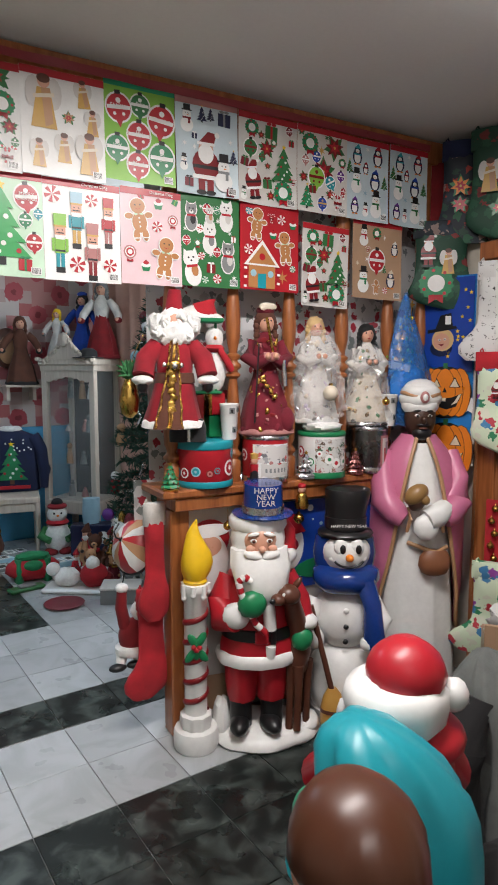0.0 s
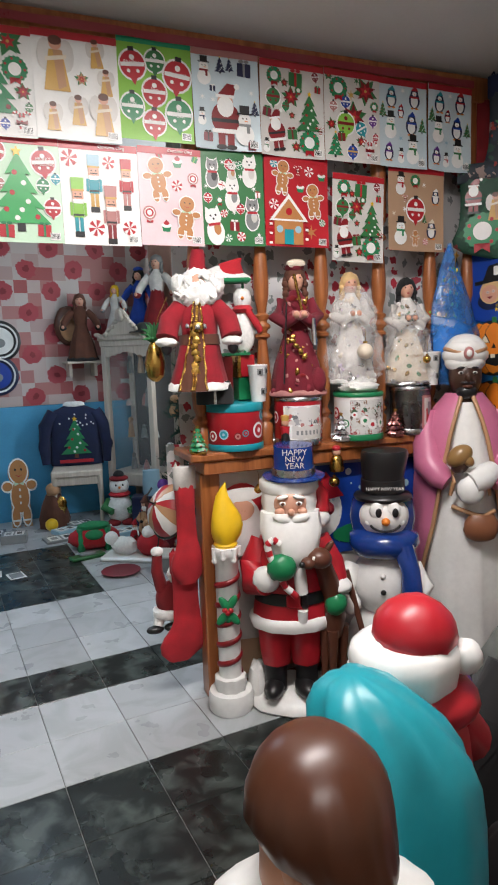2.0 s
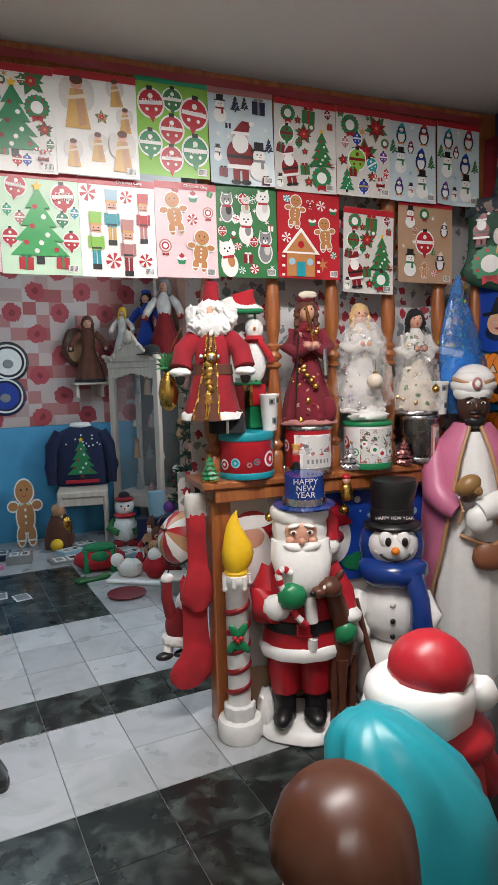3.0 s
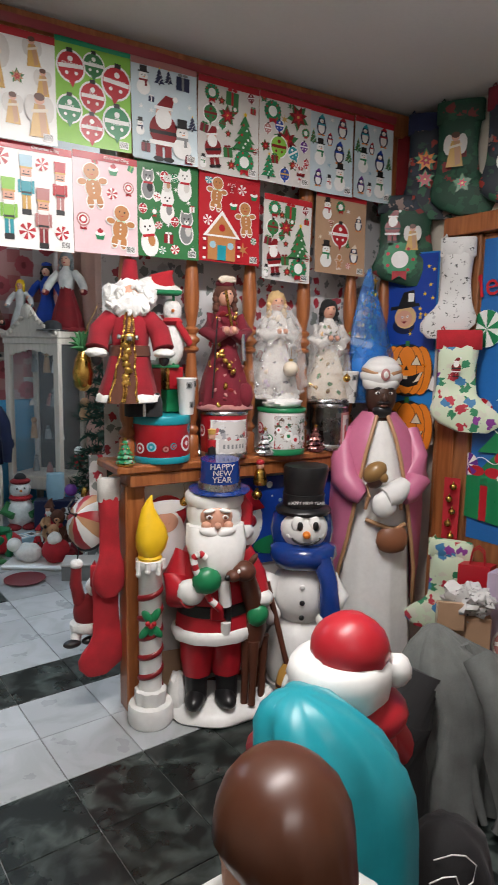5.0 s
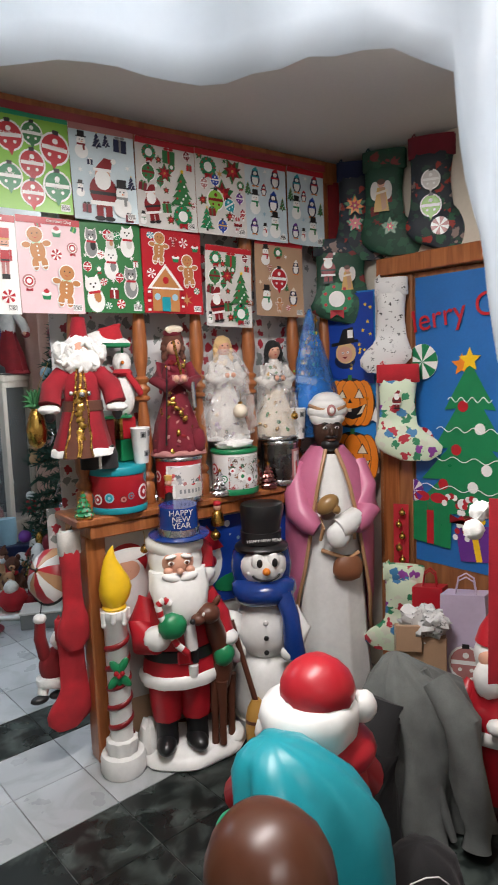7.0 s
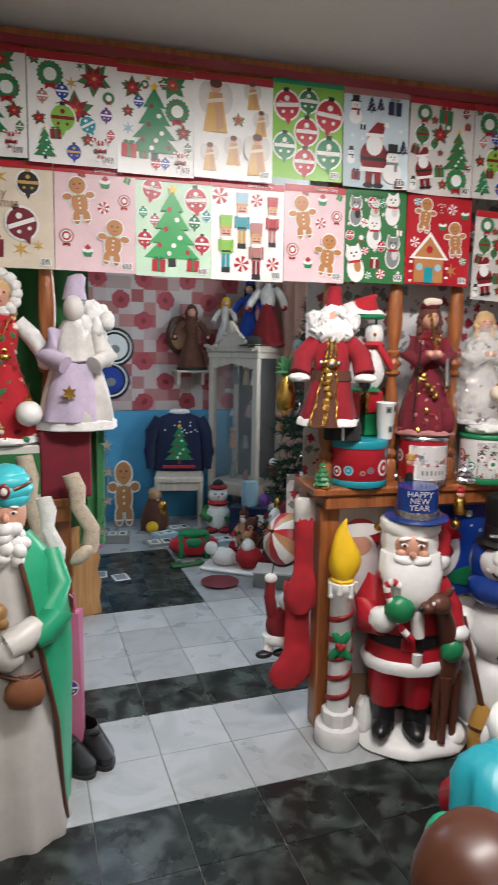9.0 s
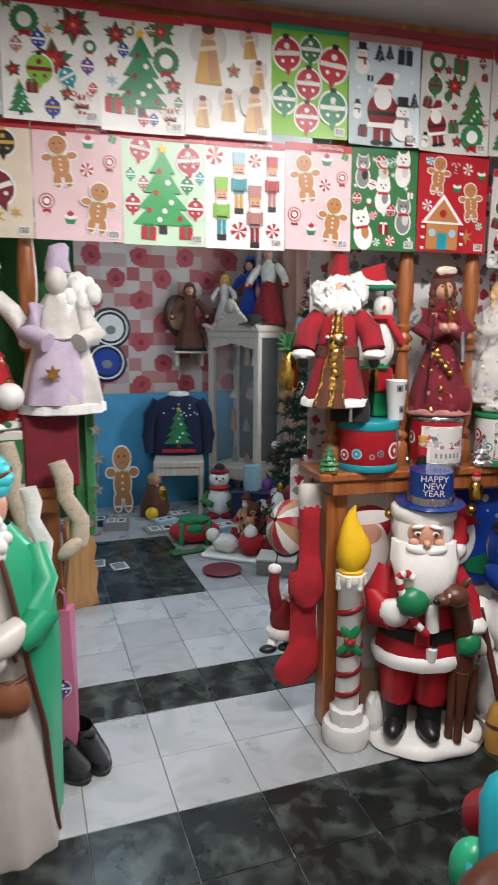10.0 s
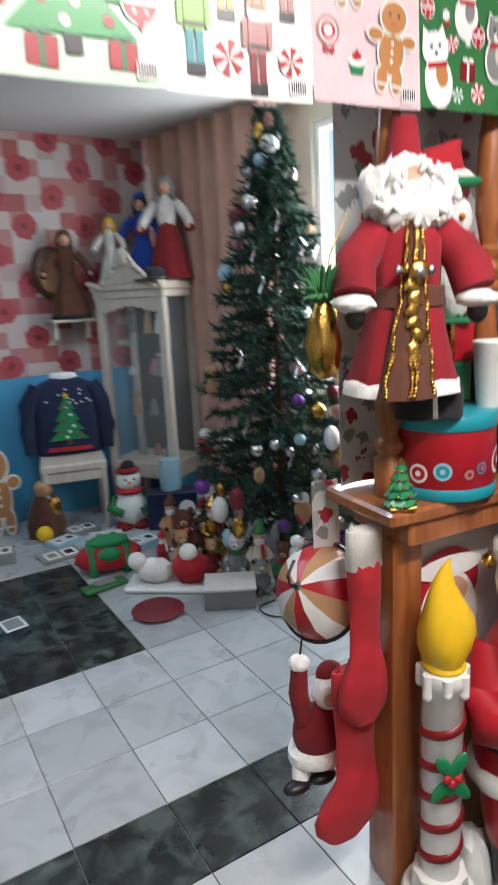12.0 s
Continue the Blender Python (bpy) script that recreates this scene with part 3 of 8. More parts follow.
def snowman_figure():
    b = B()
    b.ell((0, 0, .17), (.165, .15, .20), "plastic_white").ell((0, 0, .47), (.135, .125, .155), "plastic_white")
    b.loft([(0, 0, 0, .13, .12), (0, 0, .02, .14, .13), (0, 0, .06, .15, .14)], "plastic_white", 28)
    b.ell((0, -.018, .772), (.110, .105, .105), "plastic_white")
    b.loft([(0, 0, .585, .08, .08), (0, -.005, .605, .130, .125), (0, -.012, .65, .150, .146), (0, -.010, .69, .144, .136), (0, -.002, .712, .11, .10)], "gloss_blue", 32, lambda a, t: 1 + .035 * math.sin(5 * a + 4 * t))
    b.loft([(0, .02, .68, .130, .10), (0, .02, .76, .142, .105), (0, .02, .83, .130, .10), (0, .015, .86, .09, .08)], "gloss_blue", 26)
    b.tube([(.075, -.10, .65), (.10, -.135, .56), (.105, -.14, .46), (.115, -.135, .38)], [.045, .04, .046, .05], "gloss_blue", 14)
    b.ell((0, -.128, .766), (.018, .020, .017), "plastic_orange").ell((-.060, -.080, .752), (.024, .018, .020), "plastic_white").ell((.060, -.080, .752), (.024, .018, .020), "plastic_white")
    for x in (-.034, .034):
        b.ell((x, -.102, .808), (.031, .018, .038), "paper_white").ell((x + .006, -.119, .802), (.013, .008, .02), "plastic_black").ell((x, -.100, .848), (.022, .01, .005), "plastic_black", (0, 12 if x > 0 else -12, 0))
    b.tube([(.066 * math.sin(a), -.108 - .014 * math.cos(a), .763 - .040 * math.cos(a)) for a in [-1.2 + .3 * i for i in range(9)]], .005, "plastic_black", 8)
    for z in (.53, .46, .39):
        b.ell((-.01, -.125 + .35 * abs(z - .47) ** 1.5, z), (.012, .008, .012), "paper_white" if z > .5 else "plastic_black", n=12, k=8)
    # arms, broom
    b.tube([(-.12, 0, .53), (-.17, -.05, .46), (-.15, -.11, .42)], [.05, .046, .04], "plastic_white", 14).ell((-.145, -.125, .41), (.042, .036, .045), "plastic_white")
    b.tube([(.12, 0, .53), (.165, -.05, .46), (.12, -.115, .40)], [.05, .046, .04], "plastic_white", 14).ell((.09, -.14, .39), (.042, .036, .036), "plastic_white")
    b.tube([(-.165, -.13, .56), (-.125, -.15, .40), (-.075, -.165, .20)], .013, "plastic_brown", 10)
    b.loft([(-.05, -.17, .003, .07, .045), (-.05, -.17, .07, .074, .048), (-.058, -.17, .13, .062, .042), (-.068, -.167, .17, .042, .03), (-.072, -.165, .205, .018, .018)], "plastic_straw", 22, lambda a, t: 1 + .03 * math.sin(14 * a))
    b.loft([(-.054, -.17, .105, .070, .047), (-.055, -.17, .12, .068, .046)], "plastic_brown", 22)
    # own moulded hat
    b.loft([(0, 0, .832, .085, .085), (0, 0, .838, .118, .112), (0, 0, .852, .124, .118), (0, 0, .862, .118, .112), (0, 0, .872, .086, .084), (0, 0, .93, .088, .086), (.004, 0, .985, .095, .092), (.008, 0, 1.03, .101, .098), (.008, 0, 1.048, .096, .093), (.008, 0, 1.054, .05, .05)], "plastic_black", 30)
    b.lathe([(.088, .872), (.093, .874), (.093, .925), (.088, .927)], "plastic_black", n=30)
    ob = thing("snowman_figure", b, "painted plastic snowman with blue scarf and broom", "lawn figure", at(.805, -.278, 0, -33), "painted plastic lawn figures")
    return ob


def wise_man(name, label, m, robe, gown, skin, trim, wrap, beard, jewel, height, low=.04, part_open=1.0):
    """A standing king: gown, open cloak, folded hands that hold a jar, turban."""
    b = B()
    k = height / 1.5
    b.loft([(0, 0, 0, .20, .16), (0, 0, .03, .205, .165), (0, 0, .25, .185, .15), (0, 0, .6, .165, .135), (0, .01, .9, .16, .12), (0, .02, 1.1, .15, .11), (0, .02, 1.2, .09, .08)], gown, 48, folds(9, .05))
    # cloak: an open shell round the back and sides
    vs, fs = [], []
    rows = [(low, .205, .185, 1.25), (low * .7 + .15, .21, .185, 1.05), (.5, .218, .178, .85), (.65, .222, .172, .66), (.8, .224, .168, .52), (.95, .215, .158, .42), (1.05, .197, .146, .36), (1.13, .165, .128, .31), (1.19, .12, .105, .28), (1.24, .078, .08, .25)]
    n = 72
    for z, rx, ry, gap in rows:
        gap *= part_open if z < 1.2 else 1 + .4 * (part_open - 1)
        for i in range(n + 1):
            a = -math.pi / 2 + gap + (2 * math.pi - 2 * gap) * i / n
            s = 1 + .022 * math.sin(7 * a + 3 * z) * (1.3 - z * .7) + .012 * math.sin(15 * a - 5 * z) * (1.3 - z)
            vs.append((rx * s * math.cos(a), .02 + ry * s * math.sin(a), z))
    for r in range(len(rows) - 1):
        for i in range(n):
            o = r * (n + 1) + i
            fs.append((o, o + 1, o + n + 2, o + n + 1))
    b.add(vs, fs, robe)
    for side in (0, n):
        b.tube([Vector(vs[r * (n + 1) + side]) for r in range(len(rows))], .010, trim, 8)
    # wide sleeves of the cloak, gown sleeve, jar in the hand, bag at the belt
    for q in (-1, 1):
        b.tube([(q * .145, .02, 1.15), (q * .168, -.03, 1.03), (q * .166, -.085, .93), (q * .120, -.135, .88), (q * .09, -.150, .86)], [.048, .062, .066, .056, .040], robe, 18)
        b.tube([(q * .075, -.165, .92), (q * .070, -.192, .87), (q * .082, -.175, .81)], [.008, .010, .008], trim, 8)
    b.tube([(.10, -.13, .91), (.05, -.175, .885), (.0, -.195, .865)], [.045, .056, .050], gown, 16)
    b.ell((.0, -.195, .835), (.058, .036, .062), gown, lumps=.08)
    b.ell((-.045, -.195, .945), (.040, .030, .034), skin, (0, -35, 0), lumps=.06)
    b.ell((-.050, -.200, .985), (.060, .040, .042), "plastic_jar", (0, -38, 0)).ell((-.015, -.215, .965), (.022, .018, .026), "plastic_jar", (0, -38, 0), 12, 8)
    b.loft([(.050, -.150, .60, .030, .016), (.050, -.158, .615, .058, .028), (.050, -.160, .65, .074, .034), (.052, -.158, .69, .070, .032), (.055, -.152, .72, .050, .022)], "plastic_bag_brown", 22)
    b.tube([(-.07, -.135, .75), (-.02, -.155, .735), (.055, -.165, .71), (.11, -.145, .735)], .010, trim, 8)
    # head
    b.tube([(0, .01, 1.15), (0, 0, 1.27)], .055, skin, 14)
    b.ell((0, -.01, 1.315), (.072, .078, .10), skin).ell((0, -.088, 1.31), (.014, .02, .022), skin)
    for s in (-1, 1):
        b.ell((s * .028, -.078, 1.33), (.013, .008, .007), "paper_white", n=10, k=6).ell((s * .028, -.085, 1.33), (.006, .004, .006), "plastic_black", n=8, k=6)
        b.ell((s * .028, -.076, 1.352), (.02, .01, .006), beard, (0, s * 8, 0), 10, 6)
    b.ell((0, -.082, 1.272), (.022, .012, .008), "plastic_rose" if beard != "plastic_black" else "plastic_brown", n=10, k=6)
    if beard == "plastic_black":
        b.ell((0, -.052, 1.248), (.046, .034, .034), beard).ell((0, -.084, 1.288), (.032, .012, .008), beard)
    else:
        for i in range(26):
            a, r = i * 2.4, .055 * math.sqrt(i / 26)
            b.ell((r * math.cos(a) * 1.2, -.075 - .02 * math.cos(i), 1.20 + r * math.sin(a) * 1.5), (.026, .022, .03), beard, (0, i * 40, 0), 10, 7)
        b.ell((0, -.09, 1.286), (.04, .014, .012), beard)
    for i, (z, r) in enumerate(((1.375, .086), (1.405, .094), (1.435, .088))):
        b.loft([(0, 0, z - .03, r * .86, r * .9), (0, 0, z - .01, r * 1.02, r * 1.06), (0, 0, z + .012, r * 1.02, r * 1.06), (0, 0, z + .03, r * .84, r * .88)], wrap, 30, lambda a, t, i=i: 1 + .03 * math.sin(4 * a + i * 2))
    b.ell((0, 0, 1.45), (.078, .08, .05), wrap)
    b.tube([(.085 * math.sin(a), -.09 * math.cos(a), 1.385 + .03 * abs(math.sin(a)) + .02) for a in [-1.6 + .2 * i for i in range(17)]], .010, trim, 8)
    b.ell((0, -.10, 1.415), (.022, .012, .028), jewel).ell((0, -.108, 1.415), (.012, .008, .016), "plastic_white")
    b.v = [(x * k, y * k, z * k) for x, y, z in b.v]
    return thing(name, b, label, "lawn figure", m, "painted plastic lawn figures")


def kneeling_santa():
    b = B()
    b.loft([(0, 0, 0, .20, .19), (0, 0, .05, .215, .20), (0, 0, .3, .20, .185), (0, 0, .5, .17, .155), (0, 0, .58, .12, .12)], "plastic_red", 36, folds(7, .02))
    b.tube([(-.13, 0, .52), (-.20, .08, .40), (-.14, .16, .35)], [.06, .065, .055], "plastic_red", 14).tube([(.13, 0, .52), (.20, .08, .40), (.14, .16, .35)], [.06, .065, .055], "plastic_red", 14)
    b.ell((0, 0, .69), (.125, .12, .10), "plastic_white", lumps=.06).ell((.05, 0, .57), (.155, .14, .085), "plastic_red")
    b.ell((-.11, .06, .60), (.05, .06, .07), "plastic_white", lumps=.15)
    b.loft([(0, .0, .605, .12, .12), (0, .0, .635, .140, .137), (-.005, .0, .685, .152, .15), (0, .0, .728, .146, .142), (0.01, 0, .75, .12, .12)], "plastic_white", 36, lambda a, t: 1 + .018 * math.sin(9 * a))
    b.ell((0.025, 0.0, .765), (.116, .116, .108), "plastic_red", lumps=.05)
    b.ell((.160, -.02, .70), (.045, .045, .05), "plastic_white", lumps=.1)
    b.v = [(x * .90, y * .90, .873 - (.873 - z) * .87 if z > .4 else z * 1.154) for x, y, z in b.v]
    return thing("kneeling_santa_figure", b, "painted plastic Santa seen from behind, red cap", "lawn figure", at(.095, -1.255, .0, -30), "painted plastic lawn figures")


def kneeling_mary():
    b = B()
    rings = [(-.01, 0, 0, .195, .20), (-.01, 0, .04, .205, .21), (0, 0, .20, .200, .20), (0, 0, .36, .196, .185), (.002, 0, .48, .194, .170), (-.004, .003, .56, .192, .160), (-.012, .006, .62, .182, .150), (-.028, .012, .67, .163, .138), (-.046, .02, .71, .137, .122), (-.060, .027, .742, .104, .100), (-.072, .032, .765, .066, .068), (-.078, .035, .778, .020, .024)]
    b.loft(rings, "plastic_teal", 96, lambda a, t: .985 - .10 * abs(math.sin(2.5 * a + 1.6 * t + .9)) ** 6 + .035 * math.sin(3 * a + .7 + 3 * t) + .015 * math.sin(7 * a - 5 * t) + .12 * noise.noise(Vector((1.7 * math.cos(a), 1.7 * math.sin(a), 4 * t + 3))) + .05 * noise.noise(Vector((4 * math.cos(a), 4 * math.sin(a), 7 * t))))
    b.tube([(-.155, .0, .56), (-.19, -.02, .46), (-.17, .1, .38)], [.05, .06, .055], "plastic_teal", 14)
    b.ell((-.175, .06, .52), (.05, .05, .07), "plastic_sea_green")
    return thing("kneeling_mary_figure", b, "painted plastic kneeling figure in turquoise cloak", "lawn figure", at(-.085, -1.42, 0, -30), "painted plastic lawn figures")


def kneeling_joseph():
    b = B()
    b.loft([(0, 0, 0, .20, .18), (0, 0, .05, .21, .19), (0, 0, .3, .22, .17), (0, 0, .5, .235, .155), (0, 0, .60, .20, .12), (0, .01, .66, .08, .07)], "plastic_white", 36, folds(8, .03))
    b.ell((-.02, .04, .74), (.085, .085, .13), "plastic_skin").tube([(-.03, .03, .56), (-.03, .04, .68)], [.062, .066], "plastic_skin", 16)
    b.loft([(.070, -.005, .585, .050, .055), (.064, -.012, .63, .060, .072), (.052, -.018, .67, .074, .090), (.034, -.020, .705, .092, .104), (.012, -.016, .74, .112, .115), (0, -.010, .78, .120, .119), (0, -.004, .82, .114, .115), (0, .002, .85, .101, .103), (0, .006, .874, .081, .085), (0, .008, .891, .055, .058), (0, .008, .90, .022, .026)], "plastic_hair_brown", 180, lambda a, t: 1.01 + .050 * abs(math.sin(6.5 * a + 6 * t)) * max(0, 1 - 1.15 * t) + .012 * math.sin(23 * a - 8 * t) * max(0, 1 - 1.2 * t) + .020 * math.sin(4 * a + 3 * t) + .05 * noise.noise(Vector((2 * math.cos(a), 2 * math.sin(a), 4 * t))) * (1 - t))
    b.ell((-.040, .0, .665), (.062, .070, .100), "plastic_skin").ell((-.055, -.045, .70), (.018, .026, .034), "plastic_skin")
    return thing("kneeling_joseph_figure", b, "painted plastic kneeling figure with brown hair", "lawn figure", at(-.408, -1.632, -.0, -20, .97), "painted plastic lawn figures")


santa_with_deer()
candle_figure()
snowman_figure()
wise_man("king_figure", "painted plastic king in pink cloak and white turban", at(1.285, -.265, 0, -36), "plastic_pink", "plastic_white", "plastic_dark_skin", "plastic_tan", "plastic_white", "plastic_black", "plastic_rose", 1.53, .30, 1.12)
wise_man("king_figure", "painted plastic king in green cloak and turquoise turban", at(-1.145, -.25, 0, -2), "plastic_sea_green", "plastic_off_white", "plastic_skin", "plastic_brown", "plastic_light_teal", "plastic_white", "plastic_dark_red", 1.26)
kneeling_santa()
kneeling_mary()
kneeling_joseph()


# paper party hats on the Santa and the snowman
b = B().lathe([(.07, 0), (.125, .004), (.128, .010), (.088, .014), (.084, .05), (.082, .11), (.080, .135), (.02, .137)], "gloss_blue", n=30)
b.lathe([(.085, .014), (.0905, .016), (.0885, .044), (.080, .046)], "foil_silver", n=30)
hat = thing("party_hat", b, "shiny blue party hat with silver band", "hat", at(.385, -.200, 0, -27) @ pose(0.02, .0, .967, 3, 0, 0))
for i, w in enumerate(("HAPPY", "NEW", "YEAR")):
    lettering("lettering", w, .033, "plastic_silver", hat, pose(0, -.0885, .110 - .027 * i, 90, 0, 0), "silver lettering")
for ob in [o for o in bpy.data.objects if o.name.startswith("snowman_figure")]:
    lettering("lettering", "HAPPY NEW YEAR", .019, "paper_white", ob, pose(0, -.0955, .892, 90, 0, 0), "white lettering")

# ---- partition: counters, spindles, rail ----
def turned_spindle():
    prof = [(.033, 0), (.034, .004), (.034, .09), (.024, .098), (.024, .104), (.035, .116), (.035, .126), (.024, .138), (.020, .148), (.030, .175), (.034, .23), (.031, .31), (.024, .39), (.019, .44), (.019, .450), (.033, .460), (.033, .470), (.022, .478), (.022, .486), (.036, .498), (.036, .510), (.022, .522),
            (.022, .530), (.033, .540), (.033, .550), (.019, .560), (.021, .58), (.031, .63), (.033, .69), (.028, .78), (.020, .86), (.020, .868), (.034, .880), (.034, .892), (.022, .904), (.020, .93), (.034, .96), (.034, 1.50)]
    return B().lathe(prof, "varnished_wood", n=20)


def counter(name, label, u0, u1):
    root = thing(name, None, label, "counter", PART @ pose(0, 0, 0))
    part("countertop", B().box(u0 - .052, u1, -.098, .17, TOP - .035, TOP, "varnished_wood", .008), root)
    part("apron", B().box(u0 + .005, u1, -.085, .13, TOP - .09, TOP - .0355, "varnished_wood", .004), root)
    part("front_panel", B().box(u0 + .09, u1, .01, .04, 0.001, TOP - .0905, "varnished_wood", .002), root)
    part("end_post", B().box(u0, u0 + .085, -.040, .05, 0.001, TOP - .0905, "varnished_wood", .006), root)
    part("end_panel", B().box(u0 + .012, u0 + .06, .051, .085, 0.001, TOP - .0905, "door_wood", .004), root)
    return root


counter("counter", "orange varnished wooden counter with Christmas tins", .068, 1.55)
counter("counter", "orange varnished wooden counter crowded with dolls", -2.65, -.93)
_sp = thing("turned_spindle", turned_spindle(), "orange varnished turned wooden spindle on the counter", "spindle", on_part(.10, .02, TOP), "spindles of the partition")
for u in (.39, .675, .97, 1.25, 1.47, -1.0, -1.35, -1.7):
    copy_thing(_sp, on_part(u, .02, TOP))
thing("hanging_rail", B().box(-2.65, 1.55, -.02, .05, 2.58, 2.69, "varnished_wood", .004), "wooden rail below the ceiling behind paper sheets", "rail", PART, kind="structure")


def wave(ax, ay, n, ph=0.0):
    return lambda u, v: (0, ay * math.sin(n * u + ph + 1.3 * v) + ax * math.sin(2.3 * n * u + 2 * v + ph), 0)


thing("floral_curtain", B().drape(1.56, 1.52, "floral_cloth", 50, 10, wave(.004, .007, 26)), "white cloth with red and grey flowers behind spindles", "curtain", on_part(.040, .128, 1.085))
thing("cloth_strip", B().drape(.075, .26, "floral_cloth", 8, 8, wave(.002, .004, 5)), "narrow strip of flowered cloth beside the post", "cloth", on_part(-.012, .178, .83))
thing("garland_curtain", B().drape(1.75, 1.75, "cloth_leaf", 60, 20, wave(.012, .03, 45)), "dark green curtain hung behind the dolls", "curtain", on_part(-2.6, .20, .9))

# print hung on the counter's front
pr = thing("printed_cloth", B().drape(1.4, .94, "paper_off_white", 30, 10, wave(.002, .004, 12)), "Christmas printed cloth hung on the counter front", "cloth", on_part(.13, -.012, .04))


def circle(cx, cz, r, n=20, rz=None):
    rz = rz or r
    return [(cx + r * math.cos(2 * math.pi * i / n), cz + rz * math.sin(2 * math.pi * i / n)) for i in range(n)]


part("night_sky_print", B().flat([(.35, .52), (1.35, .50), (1.35, .92), (.35, .93)], "paper_blue", -.008), pr)
b = B()
random.seed(4)
for i in range(46):
    b.flat(circle(random.uniform(.38, 1.3), random.uniform(.54, .9), random.uniform(.004, .02), 10), "paper_light_blue" if i % 3 else "paper_white", -.0105)
part("snow_print", b, pr)
b = B().flat(circle(.12, .80, .10, rz=.09), "paper_red", -.008).flat(circle(.12, .70, .095, rz=.13), "paper_white", -.010).flat(circle(.12, .77, .06, rz=.045), "paper_skin", -.012).flat(circle(.12, .84, .105, rz=.03), "paper_white", -.0125)
part("santa_face_print", b, pr)
b = B().flat(circle(.52, .72, .09, rz=.12), "paper_white", -.0105).flat(circle(.85, .70, .1, rz=.13), "paper_white", -.0105).flat([(.44, .76), (.62, .78), (.53, .90)], "paper_red", -.012).flat([(.75, .74), (.97, .72), (.88, .88)], "paper_red", -.012).flat(circle(.72, .60, .16, rz=.05), "paper_green", -.0122).flat(circle(1.1, .65, .12, rz=.10), "paper_red", -.0122)
part("snowman_print", b, pr)
b = B().flat(circle(.05, .42, .07, rz=.16), "paper_off_white", -.0085).flat(circle(.30, .30, .12, rz=.2), "paper_tan", -.0085).flat([(0.02, .03), (.5, .03), (.5, .16), (.02, .2)], "paper_kraft", -.0088)
part("sack_print", b, pr)

# ---- paper sheets of stickers ----
class Sticker(B):
    """Flat printed shapes about a centre, scaled and turned, laid one over the other."""

    def __init__(self, cx, cz, s=1.0, turn=0.0):
        self.v, self.f, self.m, self.s, self.mats = [], [], [], [], []
        self.c, self.k, self.t, self.layer = (cx, cz), s, radians(turn), 0

    def shape(self, pts, colour):
        co, si = math.cos(self.t), math.sin(self.t)
        q = [(self.c[0] + self.k * (x * co - z * si), self.c[1] + self.k * (x * si + z * co)) for x, z in pts]
        self.flat(q, "paper_" + colour, -.0008 - .00016 * self.layer, .00012)
        self.layer += 1
        return self


def rect(x0, x1, z0, z1):
    return [(x0, z0), (x1, z0), (x1, z1), (x0, z1)]


def star(cx, cz, r, n=5, inner=.45, ph=90):
    return [(cx + (r if i % 2 == 0 else r * inner) * math.cos(radians(ph + 180 * i / n)), cz + (r if i % 2 == 0 else r * inner) * math.sin(radians(ph + 180 * i / n))) for i in range(2 * n)]


def s_tree(s, c="green", deco="red", trunk="black"):
    s.shape(rect(-.12, .12, -1.25, -.9), trunk)
    pts = [(0, 1.1)]
    for w, z, w2 in ((.38, .45, .2), (.55, -.1, .32), (.75, -.55, .45)):
        pts += [(w, z), (w2, z + .02)]
    pts += [(.9, -1.0)]
    s.shape(pts + [(-x, z) for x, z in reversed(pts[1:])], c)
    for i, (x, z) in enumerate(((-.1, .5), (.15, .2), (-.2, -.1), (.25, -.35), (-.4, -.6), (.05, -.6), (.5, -.8), (-.1, -.85))):
        s.shape(circle(x, z, .08, 10), "white" if i % 2 else deco)
    return s.shape(star(0, 1.12, .17), "yellow")


def s_bauble(s, c, band="white"):
    s.shape(circle(0, 0, 1.08, 18, 1.15), "white")
    s.shape(circle(0, 0, .95, 18, 1.0), c).shape(rect(-.22, .22, .95, 1.25), "black" if c != "black" else "gold")
    s.shape([(-.3, -.85), (.3, -.85), (0, -1.45)], c)
    return s.shape(rect(-.9, .9, -.12, .16), band).shape(circle(0, .5, .2, 10), band).shape(circle(-.35, -.45, .13, 10), band).shape(circle(.35, -.45, .13, 10), band)


def s_ginger(s):
    for g, c in ((.07, "white"), (0, "ginger")):
        s.shape(circle(-.62, .2, .26 + g, 12, .17 + g), c).shape(circle(.62, .2, .26 + g, 12, .17 + g), c)
        s.shape(circle(-.28, -.95, .2 + g, 12, .36 + g), c).shape(circle(.28, -.95, .2 + g, 12, .36 + g), c)
        s.shape(circle(0, -.2, .46 + g, 16, .62 + g), c).shape(circle(0, .75, .46 + g, 18, .44 + g), c)
    s.shape(circle(-.16, .82, .05, 8), "black").shape(circle(.16, .82, .05, 8), "black").shape([(-.2, .62), (0, .54), (.2, .62), (0, .58)], "red")
    s.shape([(-.25, .36), (-.25, .2), (.25, .36), (.25, .2)][:2] + [(0, .28), (.25, .2), (.25, .36), (0, .28)], "pale_green")
    for z in (.05, -.2, -.45):
        s.shape(circle(0, z, .06, 8), "white")
    return s.shape(rect(-.5, -.1, -1.15, -1.08), "white").shape(rect(.1, .5, -1.15, -1.08), "white")


